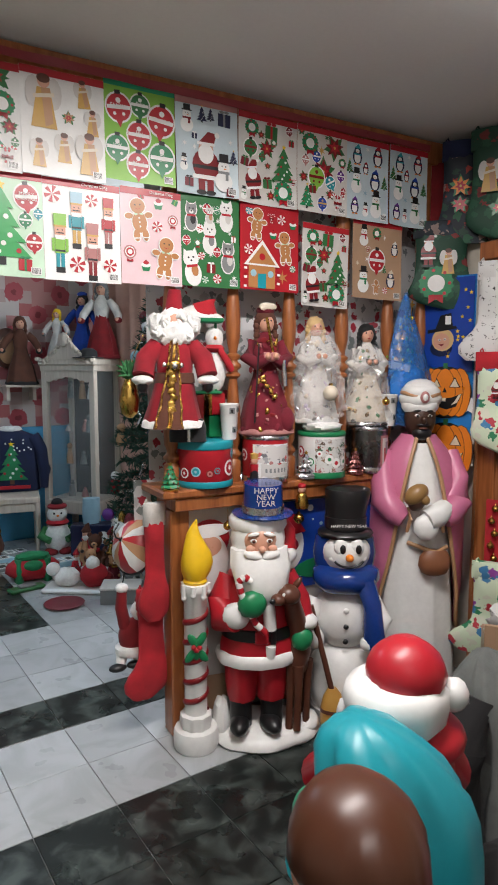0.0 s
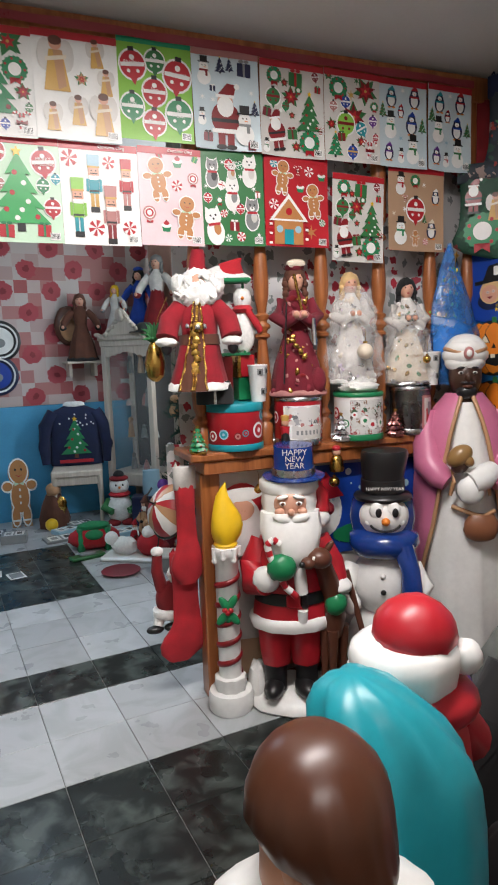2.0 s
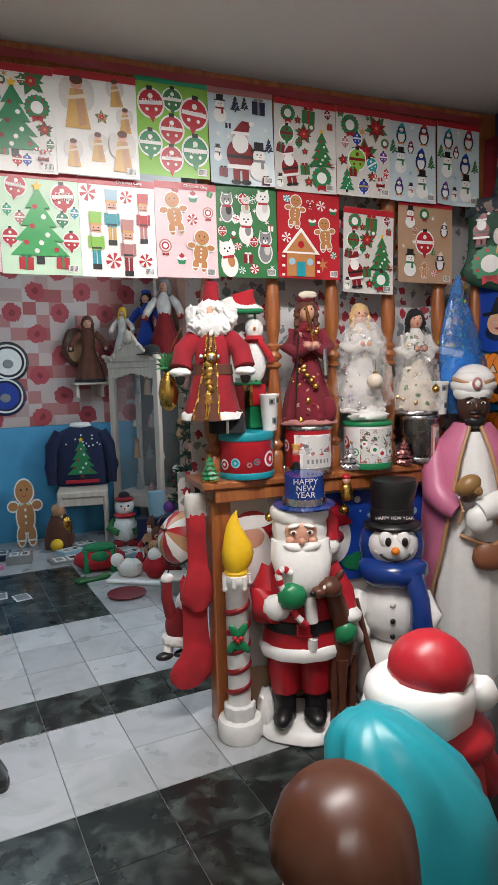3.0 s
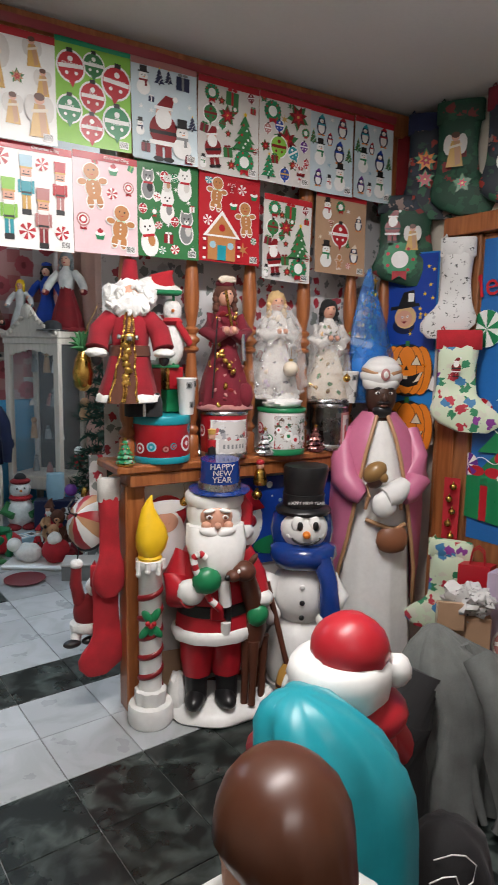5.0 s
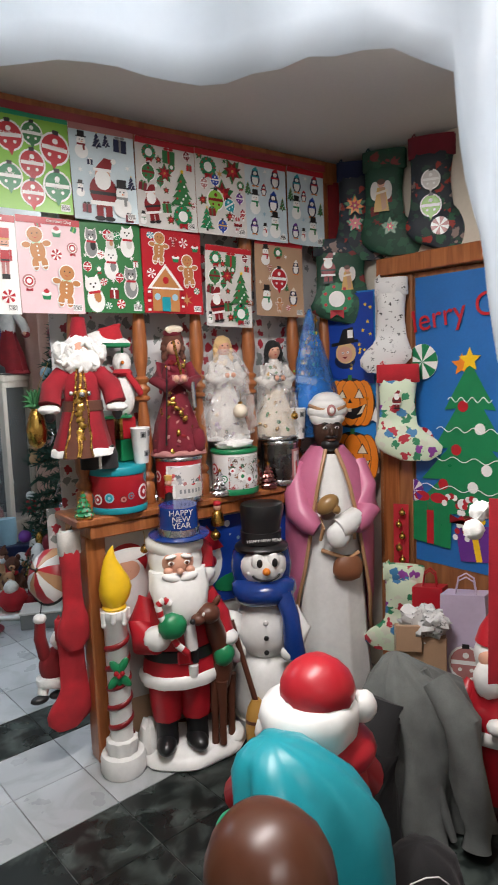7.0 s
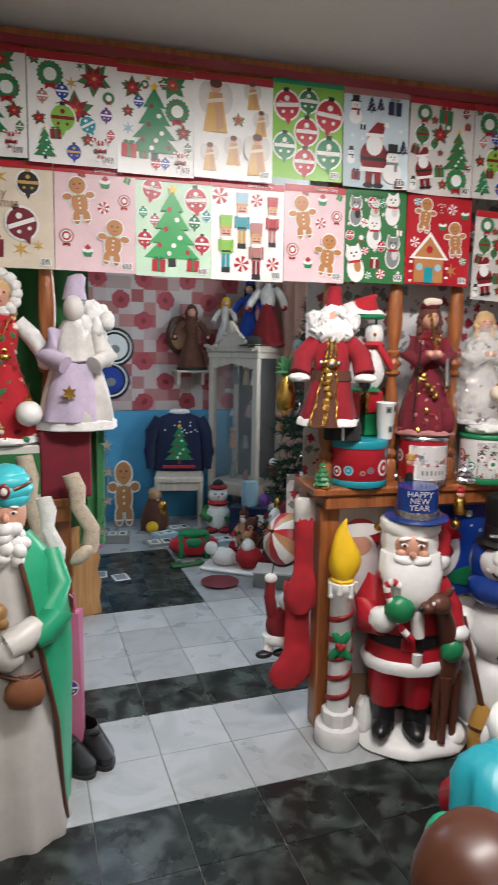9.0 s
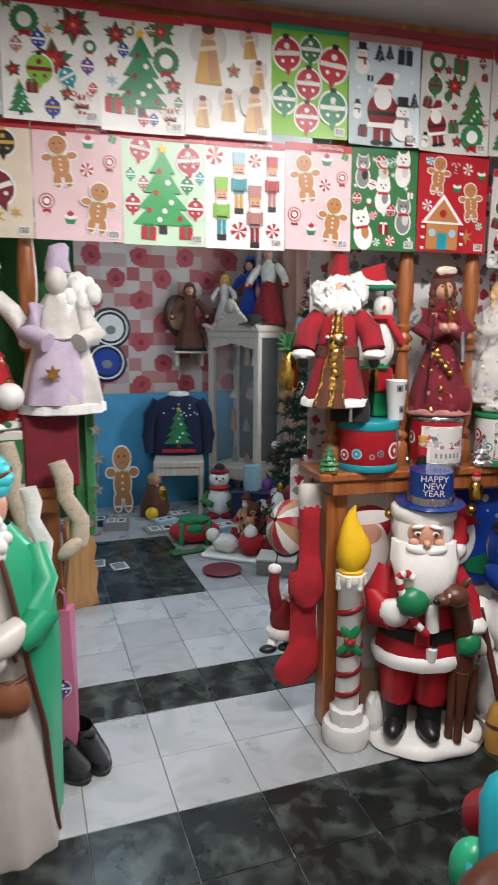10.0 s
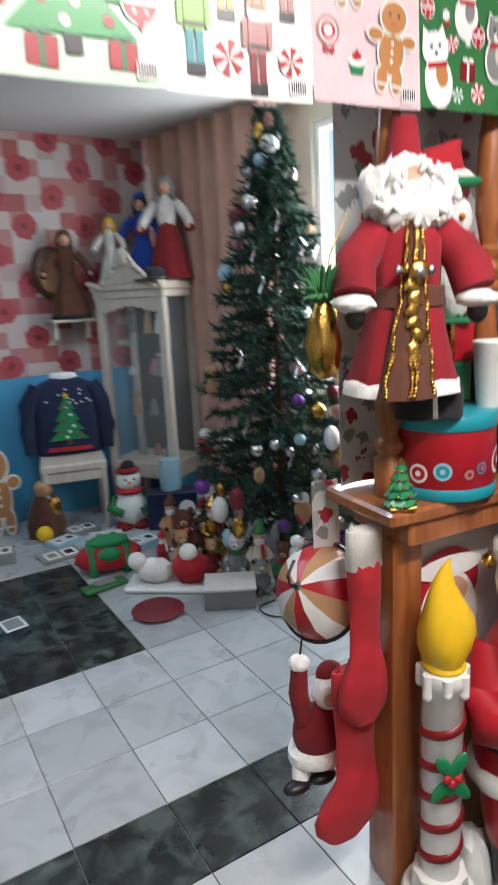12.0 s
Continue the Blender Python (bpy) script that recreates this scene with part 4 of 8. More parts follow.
def s_nutcracker(s, hat, coat, trousers):
    s.shape(rect(-.22, -.03, -1.7, -.75), trousers).shape(rect(.03, .22, -1.7, -.75), trousers).shape(rect(-.24, .24, -1.78, -1.5), "black")
    s.shape(rect(-.26, .26, -.8, -.02), coat).shape(rect(-.42, -.28, -.7, -.05), coat).shape(rect(.28, .42, -.7, -.05), coat).shape(rect(-.26, .26, -.72, -.62), "black")
    s.shape(rect(-.28, .28, 0, .55), "skin").shape([(-.3, .12), (.3, .12), (.22, -.1), (-.22, -.1)], "white").shape(rect(-.2, .2, .2, .26), "black")
    s.shape(circle(-.12, .38, .04, 8), "black").shape(circle(.12, .38, .04, 8), "black")
    return s.shape([(-.3, .52), (.3, .52), (.34, 1.2), (-.34, 1.2)], hat).shape(rect(-.32, .32, .52, .62), "gold")


def s_mint(s, c="red"):
    s.shape(circle(0, 0, 1, 24), "white")
    for i in range(6):
        a = radians(60 * i)
        s.shape([(0, 0), (math.cos(a), math.sin(a)), (.9 * math.cos(a + .3) * 1.1, .9 * math.sin(a + .3) * 1.1), (math.cos(a + .55), math.sin(a + .55))], c)
    return s


def s_wreath(s):
    s.shape(star(0, 0, 1.0, 18, .9), "green").shape(circle(0, 0, .48, 18), "white")
    for i in range(7):
        s.shape(circle(.74 * math.cos(i * .9), .74 * math.sin(i * .9), .1, 8), "red")
    return s.shape([(-.4, -.65), (.4, -1.15), (.4, -.65), (-.4, -1.15)], "red")


def s_poinsettia(s, c="dark_red"):
    s.shape(star(0, 0, 1.15, 5, .5, 20), "leaf").shape(star(0, 0, .95, 7, .5), c).shape(star(0, 0, .55, 6, .5, 10), "red")
    return s.shape(circle(0, 0, .12, 8), "gold")


def s_present(s, c="red", r="green"):
    s.shape([(-.8, -.8), (.75, -.9), (.8, .5), (-.75, .55)], c).shape(rect(-.12, .14, -.85, .52), r).shape(circle(-.3, .7, .3, 10, .17), r)
    return s.shape(circle(.3, .7, .3, 10, .17), r)


def s_cane(s, c="red"):
    for sg in (-1, 1):
        for i in range(7):
            a = i * math.pi / 6
            p = (sg * (.45 - .3 * math.cos(a)), .55 + .3 * math.sin(a))
            s.shape(circle(p[0], p[1], .13, 8), c if i % 2 else "white")
        for i in range(6):
            s.shape(circle(sg * (.15 - .08 * i), .5 - .25 * i, .12, 8), "white" if i % 2 else c)
    return s.shape([(-.5, -.2), (.5, .15), (.5, -.2), (-.5, .15)], "dark_red")


def s_snowman(s, scarf="red"):
    s.shape(circle(0, -.55, .62, 18), "white").shape(circle(0, .3, .42, 16), "white").shape(rect(-.4, .4, -.06, .1), scarf).shape(rect(.12, .32, -.45, .0), scarf)
    s.shape(circle(-.13, .4, .05, 8), "black").shape(circle(.13, .4, .05, 8), "black").shape([(0, .3), (0, .2), (.22, .25)], "orange")
    return s.shape(rect(-.5, .5, .62, .72), "black").shape(rect(-.32, .32, .7, 1.15), "black")


def s_santa(s):
    s.shape(rect(-.35, -.05, -1.2, -.6), "dark_red").shape(rect(.05, .35, -1.2, -.6), "dark_red").shape(circle(-.22, -1.25, .24, 10, .1), "black").shape(circle(.22, -1.25, .24, 10, .1), "black")
    s.shape(circle(0, -.15, .62, 18, .65), "dark_red").shape(rect(-.6, .6, -.72, -.55), "white").shape(rect(-.6, .6, -.3, -.16), "black")
    s.shape(circle(0, .5, .34, 14), "skin").shape(circle(0, .3, .36, 14, .4), "white").shape([(-.36, .7), (.36, .7), (.5, 1.15), (.1, 1.2)], "dark_red")
    return s.shape(rect(-.4, .4, .64, .76), "white").shape(circle(.52, 1.1, .12, 8), "white")


def s_pet(s, fur, second):
    for g, c in ((.1, "white"), (0, fur)):
        s.shape(circle(0, -.5, .5 + g, 14, .72 + g), c).shape(circle(0, .45, .46 + g, 14, .44 + g), c)
        s.shape([(-.45 - g, .5), (-.4, 1.05 + g), (-.05, .8)], c).shape([(.45 + g, .5), (.4, 1.05 + g), (.05, .8)], c)
    s.shape(circle(.15, -.3, .25, 10, .4), second).shape(circle(0, .28, .2, 10, .16), "white").shape(circle(0, .34, .07, 8), "black")
    return s.shape(circle(-.17, .55, .07, 8), "black").shape(circle(.17, .55, .07, 8), "black").shape(rect(-.4, .4, -.08, .08), "red")


def s_angel(s):
    s.shape(circle(-.4, .2, .3, 12, .6), "off_white").shape(circle(.4, .2, .3, 12, .6), "off_white").shape([(-.25, .4), (.25, .4), (.5, -1.1), (-.5, -1.1)], "gold").shape([(-.1, .4), (.25, .4), (.35, -.9), (.05, -1.05)], "tan")
    return s.shape(circle(0, .62, .24, 12), "skin").shape(circle(0, .74, .26, 12, .18), "brown").shape([(-.4, .1), (.4, .25), (.4, .1), (-.4, -.05)], "cream")


def s_penguin(s, hat="red"):
    s.shape(circle(0, -.1, .6, 16, .75), "navy").shape(circle(0, -.2, .4, 14, .55), "white").shape(circle(0, .5, .42, 14, .36), "navy").shape(circle(0, .45, .25, 10, .2), "white")
    return s.shape([(-.1, .42), (.1, .42), (0, .3)], "orange").shape([(-.42, .7), (.42, .7), (.1, 1.15)], hat).shape(rect(-.5, .5, .05, .2), hat).shape(circle(-.25, -.85, .2, 8, .08), "orange").shape(circle(.25, -.85, .2, 8, .08), "orange")


def s_house(s):
    s.shape(rect(-.7, .7, -1.0, .1), "ginger").shape([(-.95, 0), (.95, 0), (0, 1.15)], "white").shape([(-.72, .08), (.72, .08), (0, .95)], "ginger")
    s.shape(rect(-.22, .22, -1.0, -.35), "teal").shape(circle(-.45, -.35, .16, 10), "light_blue").shape(circle(.45, -.35, .16, 10), "light_blue").shape(circle(0, .4, .16, 10), "red")
    for i in range(5):
        s.shape(rect(-.95, -.8, -1 + .2 * i, -.9 + .2 * i), "red" if i % 2 else "white").shape(rect(.8, .95, -1 + .2 * i, -.9 + .2 * i), "white" if i % 2 else "red")
    return s


def s_flake(s, c="white"):
    return s.shape(star(0, 0, 1, 6, .3), c)


def s_lolly(s):
    s.shape(rect(-.06, .06, -1.6, -.7), "off_white").shape(circle(0, 0, .8, 18), "rose").shape(circle(0, 0, .62, 16), "white").shape(circle(0, 0, .5, 16), "red").shape(circle(0, 0, .3, 12), "white")
    return s.shape([(-.4, -.8), (.4, -1.15), (.4, -.8), (-.4, -1.15)], "red")


def s_cake(s):
    return s.shape([(-.5, -.8), (.5, -.8), (.75, 0), (-.75, 0)], "green").shape(circle(0, .1, .8, 14, .35), "white").shape(circle(0, .45, .45, 12, .3), "red").shape(circle(0, .75, .14, 8), "dark_red")


SHEET_W, SHEET_H = .282, .362


def sheet(u, z, label, ground, motifs, w=SHEET_W, head="red", tilt=0.0, bow=.006, v=-.03, words=()):
    """One sheet of window stickers, hung by its header: motifs in fractions of width and height, size in metres."""
    root = thing("sticker_sheet", None, label, "sticker sheet", on_part(u, v, z) @ pose(0, 0, 0, 0, tilt, 0), "sheets of window stickers")
    part("backing", B().drape(w, SHEET_H, "paper_" + ground, 8, 10, lambda a, c: (0, bow * math.sin(math.pi * a) * (1 - c) - .010 * (1 - c) ** 2, 0), thick=.0006), root)
    def bend(x, zz):
        a, c = x / w, zz / SHEET_H
        return bow * math.sin(math.pi * a) * (1 - c) - .010 * (1 - c) ** 2
    def put(name, s, lab=""):
        near = min(bend(x, zz) for x, y, zz in s.v)
        s.v = [(x, y + near - .0004, zz) for x, y, zz in s.v]
        return part(name, s, root, lab)
    if head:
        put("header", B().flat(rect(.0, w, SHEET_H - .026, SHEET_H - .001), "paper_" + head, -.001, .0005))
    code = B().flat(rect(w - .048, w - .012, .010, .036), "paper_white", -.001, .0005)
    for i in range(7):
        code.flat(rect(w - .045 + .0045 * i, w - .0428 + .0045 * i, .014, .034), "paper_black", -.0018, .0004)
    put("bar_code", code)
    for fn, fx, fz, size, *rest in motifs:
        turn = rest[0] if rest else 0
        put("sticker", fn(Sticker(fx * w, fz * SHEET_H, size * 1.06, turn), *rest[1:]))
    for text, fx, fz, size, colour in words:
        lettering("lettering", text, size, "paper_" + colour, root, pose(fx * w, -.0065 + bend(fx * w, fz * SHEET_H), fz * SHEET_H, 90, 0, 0))
    return root


GINGER = [(s_ginger, .30, .68, .060, 8), (s_ginger, .72, .30, .060, -6), (s_mint, .60, .62, .020), (s_lolly, .86, .70, .026), (s_lolly, .14, .33, .030), (s_cake, .40, .20, .024), (s_cake, .62, .86, .024), (s_present, .33, .92, .014, 20), (s_present, .90, .90, .014, -20, "green", "lime")]
MIXED = [(s_wreath, .22, .84, .032), (s_present, .55, .84, .036, 0, "leaf", "red"), (s_bauble, .2, .62, .030, 0, "leaf", "dark_red"), (s_poinsettia, .48, .64, .036), (s_tree, .76, .48, .062, 0, "leaf", "red"), (s_santa, .24, .28, .058, 10), (s_poinsettia, .5, .45, .014), (s_wreath, .76, .17, .045), (s_present, .9, .75, .016)]
POIN = [(s_wreath, .25, .80, .042), (s_poinsettia, .74, .80, .05, 30), (s_bauble, .16, .60, .018, 0, "rose"), (s_bauble, .38, .66, .022, 0, "blue"), (s_bauble, .38, .42, .040, 0, "lime", "dark_red"), (s_poinsettia, .52, .50, .055), (s_bauble, .66, .38, .026, 30, "teal"), (s_bauble, .87, .48, .020, 0, "purple"), (s_tree, .18, .18, .040), (s_bauble, .5, .12, .024, 0, "blue", "gold"), (s_cane, .80, .15, .040), (s_flake, .48, .74, .022, 0, "gold")]
TREEW = [(s_poinsettia, .2, .80, .034), (s_wreath, .78, .62, .042), (s_poinsettia, .72, .86, .045, 10, "leaf"), (s_tree, .48, .50, .098, 0, "green", "dark_red"), (s_bauble, .28, .68, .018, 0, "blue"), (s_poinsettia, .86, .42, .026), (s_present, .15, .23, .032), (s_bauble, .5, .12, .018, 0, "red"), (s_bauble, .62, .12, .016, 0, "blue"), (s_cane, .82, .14, .036), (s_flake, .14, .42, .022, 0, "light_blue")]
ANGEL = [(s_angel, .27, .72, .085), (s_angel, .74, .84, .045, 5), (s_angel, .85, .58, .042), (s_poinsettia, .56, .58, .022, 0, "tan"), (s_angel, .2, .22, .045), (s_angel, .50, .30, .048), (s_angel, .80, .28, .068)]
JOY = [(s_bauble, .20, .72, .038, 5, "red"), (s_bauble, .50, .78, .030, 0, "leaf"), (s_bauble, .80, .66, .042, -6, "red"), (s_bauble, .48, .48, .036, 0, "red"), (s_bauble, .17, .32, .034, 0, "green"), (s_bauble, .46, .18, .034, 0, "red"), (s_bauble, .80, .28, .040, 0, "green")]
SCENE = [(s_snowman, .18, .78, .042, 0, "dark_red"), (s_tree, .42, .85, .024, 0, "navy", "navy"), (s_present, .78, .84, .034, 0, "navy", "grey"), (s_santa, .48, .36, .090), (s_snowman, .76, .26, .060, 0, "grey"), (s_present, .2, .13, .022, 0, "burgundy", "black"), (s_present, .86, .06, .02, 0, "burgundy", "black"), (s_flake, .62, .62, .012), (s_flake, .3, .5, .012)]
TREES = [(s_tree, .48, .50, .108, 0, "grass"), (s_bauble, .22, .85, .034, -10, "red"), (s_bauble, .80, .77, .040, 5, "red"), (s_bauble, .10, .62, .016, 0, "sea_green"), (s_bauble, .25, .55, .018, 0, "rose"), (s_bauble, .78, .55, .022, 0, "green"), (s_bauble, .94, .62, .016, 0, "teal"), (s_bauble, .12, .36, .026, 0, "red"), (s_bauble, .88, .34, .028, 0, "red"), (s_present, .30, .12, .030), (s_present, .76, .13, .028)]
NUTS = [(s_nutcracker, .20, .42, .066, 0, "lime", "lime", "teal"), (s_nutcracker, .42, .66, .064, 0, "light_blue", "teal", "gold"), (s_nutcracker, .62, .36, .066, 0, "rose", "rose", "dark_red"), (s_nutcracker, .84, .66, .058, 0, "red", "red", "rose"), (s_mint, .12, .84, .028), (s_mint, .62, .82, .022), (s_mint, .42, .17, .028), (s_mint, .85, .18, .024)]
PETS = [(s_pet, .2, .77, .046, 0, "grey", "black"), (s_pet, .78, .82, .050, 0, "white", "off_white"), (s_pet, .5, .56, .050, 0, "white", "grey"), (s_pet, .2, .22, .058, 10, "white", "ginger"), (s_pet, .80, .36, .052, 0, "grey", "off_white"), (s_bauble, .46, .86, .018, 0, "red"), (s_bauble, .12, .50, .016, 0, "red"), (s_wreath, .3, .48, .018), (s_present, .52, .22, .024, 0, "dark_red", "white"), (s_mint, .62, .10, .018), (s_flake, .64, .74, .012), (s_flake, .84, .62, .012), (s_flake, .4, .36, .012), (s_bauble, .62, .86, .014, 20, "green")]
HOUSE = [(s_house, .36, .28, .088), (s_ginger, .28, .76, .050, -5), (s_ginger, .76, .52, .052, 6), (s_cake, .56, .66, .022), (s_cake, .90, .80, .022), (s_mint, .70, .84, .020), (s_mint, .14, .46, .020), (s_flake, .72, .17, .030, 0, "ginger"), (s_cane, .52, .84, .020), (s_mint, .9, .28, .014, 0, "green"), (s_mint, .15, .9, .016, 0, "teal")]
PENG = [(s_penguin, .26, .78, .042, 0, "teal"), (s_penguin, .74, .80, .044, 0, "red"), (s_snowman, .24, .48, .046, 0, "green"), (s_penguin, .68, .50, .046, 0, "blue"), (s_snowman, .70, .22, .050, 0, "leaf"), (s_penguin, .20, .16, .036, 0, "purple")]
KRAFT = [(s_snowman, .22, .80, .040), (s_penguin, .85, .66, .034, 0, "white"), (s_bauble, .50, .50, .046, 0, "red"), (s_snowman, .22, .24, .050, 0, "green"), (s_penguin, .78, .26, .042, 0, "cream"), (s_ginger, .5, .16, .026), (s_wreath, .48, .84, .026), (s_flake, .3, .5, .014)]
MERRY = [(s_bauble, .72, .80, .036, 0, "black", "gold"), (s_bauble, .64, .42, .050, 20, "burgundy"), (s_bauble, .12, .74, .044, 0, "red"), (s_flake, .40, .84, .030, 0, "gold"), (s_flake, .26, .46, .022, 0, "gold"), (s_flake, .62, .18, .028, 0, "gold"), (s_flake, .82, .22, .020, 0, "gold"), (s_bauble, .08, .28, .040, 0, "green"), (s_present, .32, .20, .040, 0, "burgundy", "dark_red")]

PETS += [(s_flake, .36, .88, .010), (s_flake, .10, .62, .010), (s_bauble, .62, .40, .017, 0, "red"), (s_mint, .36, .34, .014), (s_flake, .52, .36, .012), (s_present, .90, .56, .014, 0, "white", "red"), (s_bauble, .34, .64, .015, -15, "white", "red"), (s_flake, .90, .12, .012), (s_mint, .42, .08, .014, 0, "green"), (s_pet, .50, .80, .030, 0, "off_white", "tan")]
MIXED += [(s_poinsettia, .38, .78, .016), (s_bauble, .86, .88, .016, 10, "dark_red"), (s_present, .50, .26, .026, 8, "leaf", "dark_red"), (s_flake, .60, .30, .014, 0, "leaf"), (s_bauble, .40, .54, .017, 0, "green", "dark_red"), (s_present, .10, .46, .022, -8, "burgundy", "leaf"), (s_poinsettia, .56, .12, .020), (s_cane, .93, .30, .018), (s_wreath, .60, .72, .016), (s_snowman, .08, .10, .022, 0, "leaf")]
POIN += [(s_poinsettia, .12, .40, .022, 10), (s_wreath, .90, .64, .020), (s_present, .30, .28, .022, 5, "dark_red", "leaf"), (s_poinsettia, .66, .24, .022), (s_bauble, .92, .30, .014, 0, "red"), (s_flake, .58, .90, .016, 0, "leaf"), (s_poinsettia, .08, .92, .018, 0, "leaf")]
TREEW += [(s_bauble, .60, .86, .014, 0, "red"), (s_poinsettia, .14, .58, .020), (s_present, .34, .20, .020, 5, "leaf", "red"), (s_bauble, .92, .28, .014, 0, "leaf"), (s_flake, .40, .90, .014, 0, "gold"), (s_wreath, .36, .84, .014)]
PENG += [(s_penguin, .46, .64, .026, 0, "red"), (s_flake, .50, .88, .014), (s_flake, .46, .34, .014, 0, "light_blue"), (s_snowman, .46, .14, .026, 0, "red"), (s_tree, .90, .50, .024, 0, "leaf"), (s_tree, .08, .64, .024, 0, "leaf"), (s_flake, .90, .10, .016)]
SCENE += [(s_tree, .56, .86, .020, 0, "navy", "navy"), (s_flake, .14, .52, .012), (s_flake, .88, .60, .012), (s_snowman, .12, .32, .026, 0, "navy"), (s_present, .30, .62, .014, 0, "navy", "white"), (s_tree, .92, .44, .022, 0, "navy", "grey")]
KRAFT += [(s_flake, .64, .80, .012), (s_cane, .30, .62, .016), (s_mint, .68, .12, .014), (s_flake, .10, .44, .012, 0, "cream"), (s_tree, .66, .40, .016, 0, "leaf")]
JOY = [(fn, x, z, size * 1.22, *rest) for fn, x, z, size, *rest in JOY]

LOW, HIGH = 1.898, 2.262
G = "pink sheet of gingerbread window stickers"
M = "white sheet of assorted Christmas window stickers"
CLING = ("Christmas Cling", .66, .950, .015, "white")
sheet(-1.55, LOW, M, "white", MIXED)
sheet(-1.262, LOW, "cream sheet of ornament window stickers", "cream", MERRY, w=.296, words=[("Merry", .30, .655, .044, "kraft"), ("Christmas", .34, .57, .040, "kraft")])
sheet(-.964, LOW, G, "pale_pink", GINGER, w=.280, tilt=.4, words=[CLING])
sheet(-.682, LOW - .006, "pale green sheet of Christmas tree stickers", "pale_green", TREES, w=.277, words=[("NOEL", .22, .835, .020, "white"), ("MERRY", .80, .78, .017, "white"), ("CHRISTMAS", .80, .735, .014, "white")])
sheet(-.404, LOW - .008, "white sheet of nutcracker window stickers", "white", NUTS, w=.283, words=[CLING])
sheet(-.120, LOW - .002, G, "pale_pink", GINGER, w=.248, v=-.034, words=[CLING])
sheet(.120, LOW + .006, "dark green sheet of pet portrait stickers", "leaf", PETS, w=.272, head="leaf")
sheet(.392, LOW + .010, "red sheet of gingerbread house stickers", "red", HOUSE, w=.290, tilt=.6, v=-.034)
sheet(.700, LOW - .040, "curling sheet of assorted Christmas stickers", "off_white", MIXED, w=.255, tilt=2.0, bow=.02)
sheet(.985, LOW + .010, "brown kraft paper sheet of snowman stickers", "kraft", KRAFT, w=.297, tilt=.8, head="red", bow=.014)
sheet(-1.33, HIGH, M, "white", TREEW, w=.285, v=-.045)
sheet(-1.041, HIGH - .010, "white sheet of poinsettia and ornament stickers", "white", POIN, w=.298, v=-.05)
sheet(-.745, HIGH - .020, "white sheet of tree and wreath stickers", "white", TREEW, w=.272, v=-.045)
sheet(-.474, HIGH - .014, "white sheet of gold angel stickers", "white", ANGEL, w=.295, v=-.05)
sheet(-.178, HIGH + .010, "bright green sheet of ornament stickers", "lime", JOY, w=.279, v=-.044, head="sea_green", words=[("SNOW", .20, .71, .022, "white"), ("Christmas", .80, .66, .017, "white"), ("JOY", .17, .32, .020, "white"), ("Joy", .48, .48, .022, "white"), ("Noel", .46, .17, .022, "white"), ("BE", .80, .31, .018, "white"), ("MERRY", .80, .25, .015, "white"), ("Peace", .50, .78, .015, "white")])
sheet(.104, HIGH, "pale blue sheet of Santa and snowman stickers", "ice", SCENE, w=.273, v=-.05, tilt=-.6, bow=.016, head="rose")
sheet(.379, HIGH - .002, M, "off_white", MIXED, w=.284, v=-.046, tilt=.6, bow=.014)
sheet(.664, HIGH - .004, "white sheet of poinsettia and ornament stickers", "off_white", POIN, w=.266, v=-.05, tilt=.4)
sheet(.930, HIGH - .006, "pale blue sheet of penguin window stickers", "ice", PENG, w=.247, v=-.044, tilt=.3)
sheet(1.180, HIGH - .004, "faded blue sheet of snowman stickers", "ice", PENG, w=.235, v=-.05, tilt=.8, bow=.02)
thing("header_strip", B().drape(2.85, .030, "paper_strip", 60, 2, wave(.002, .003, 40), thick=.0008), "long red printed paper strip along the ceiling", "paper strip", on_part(-1.42, -.054, 2.622))

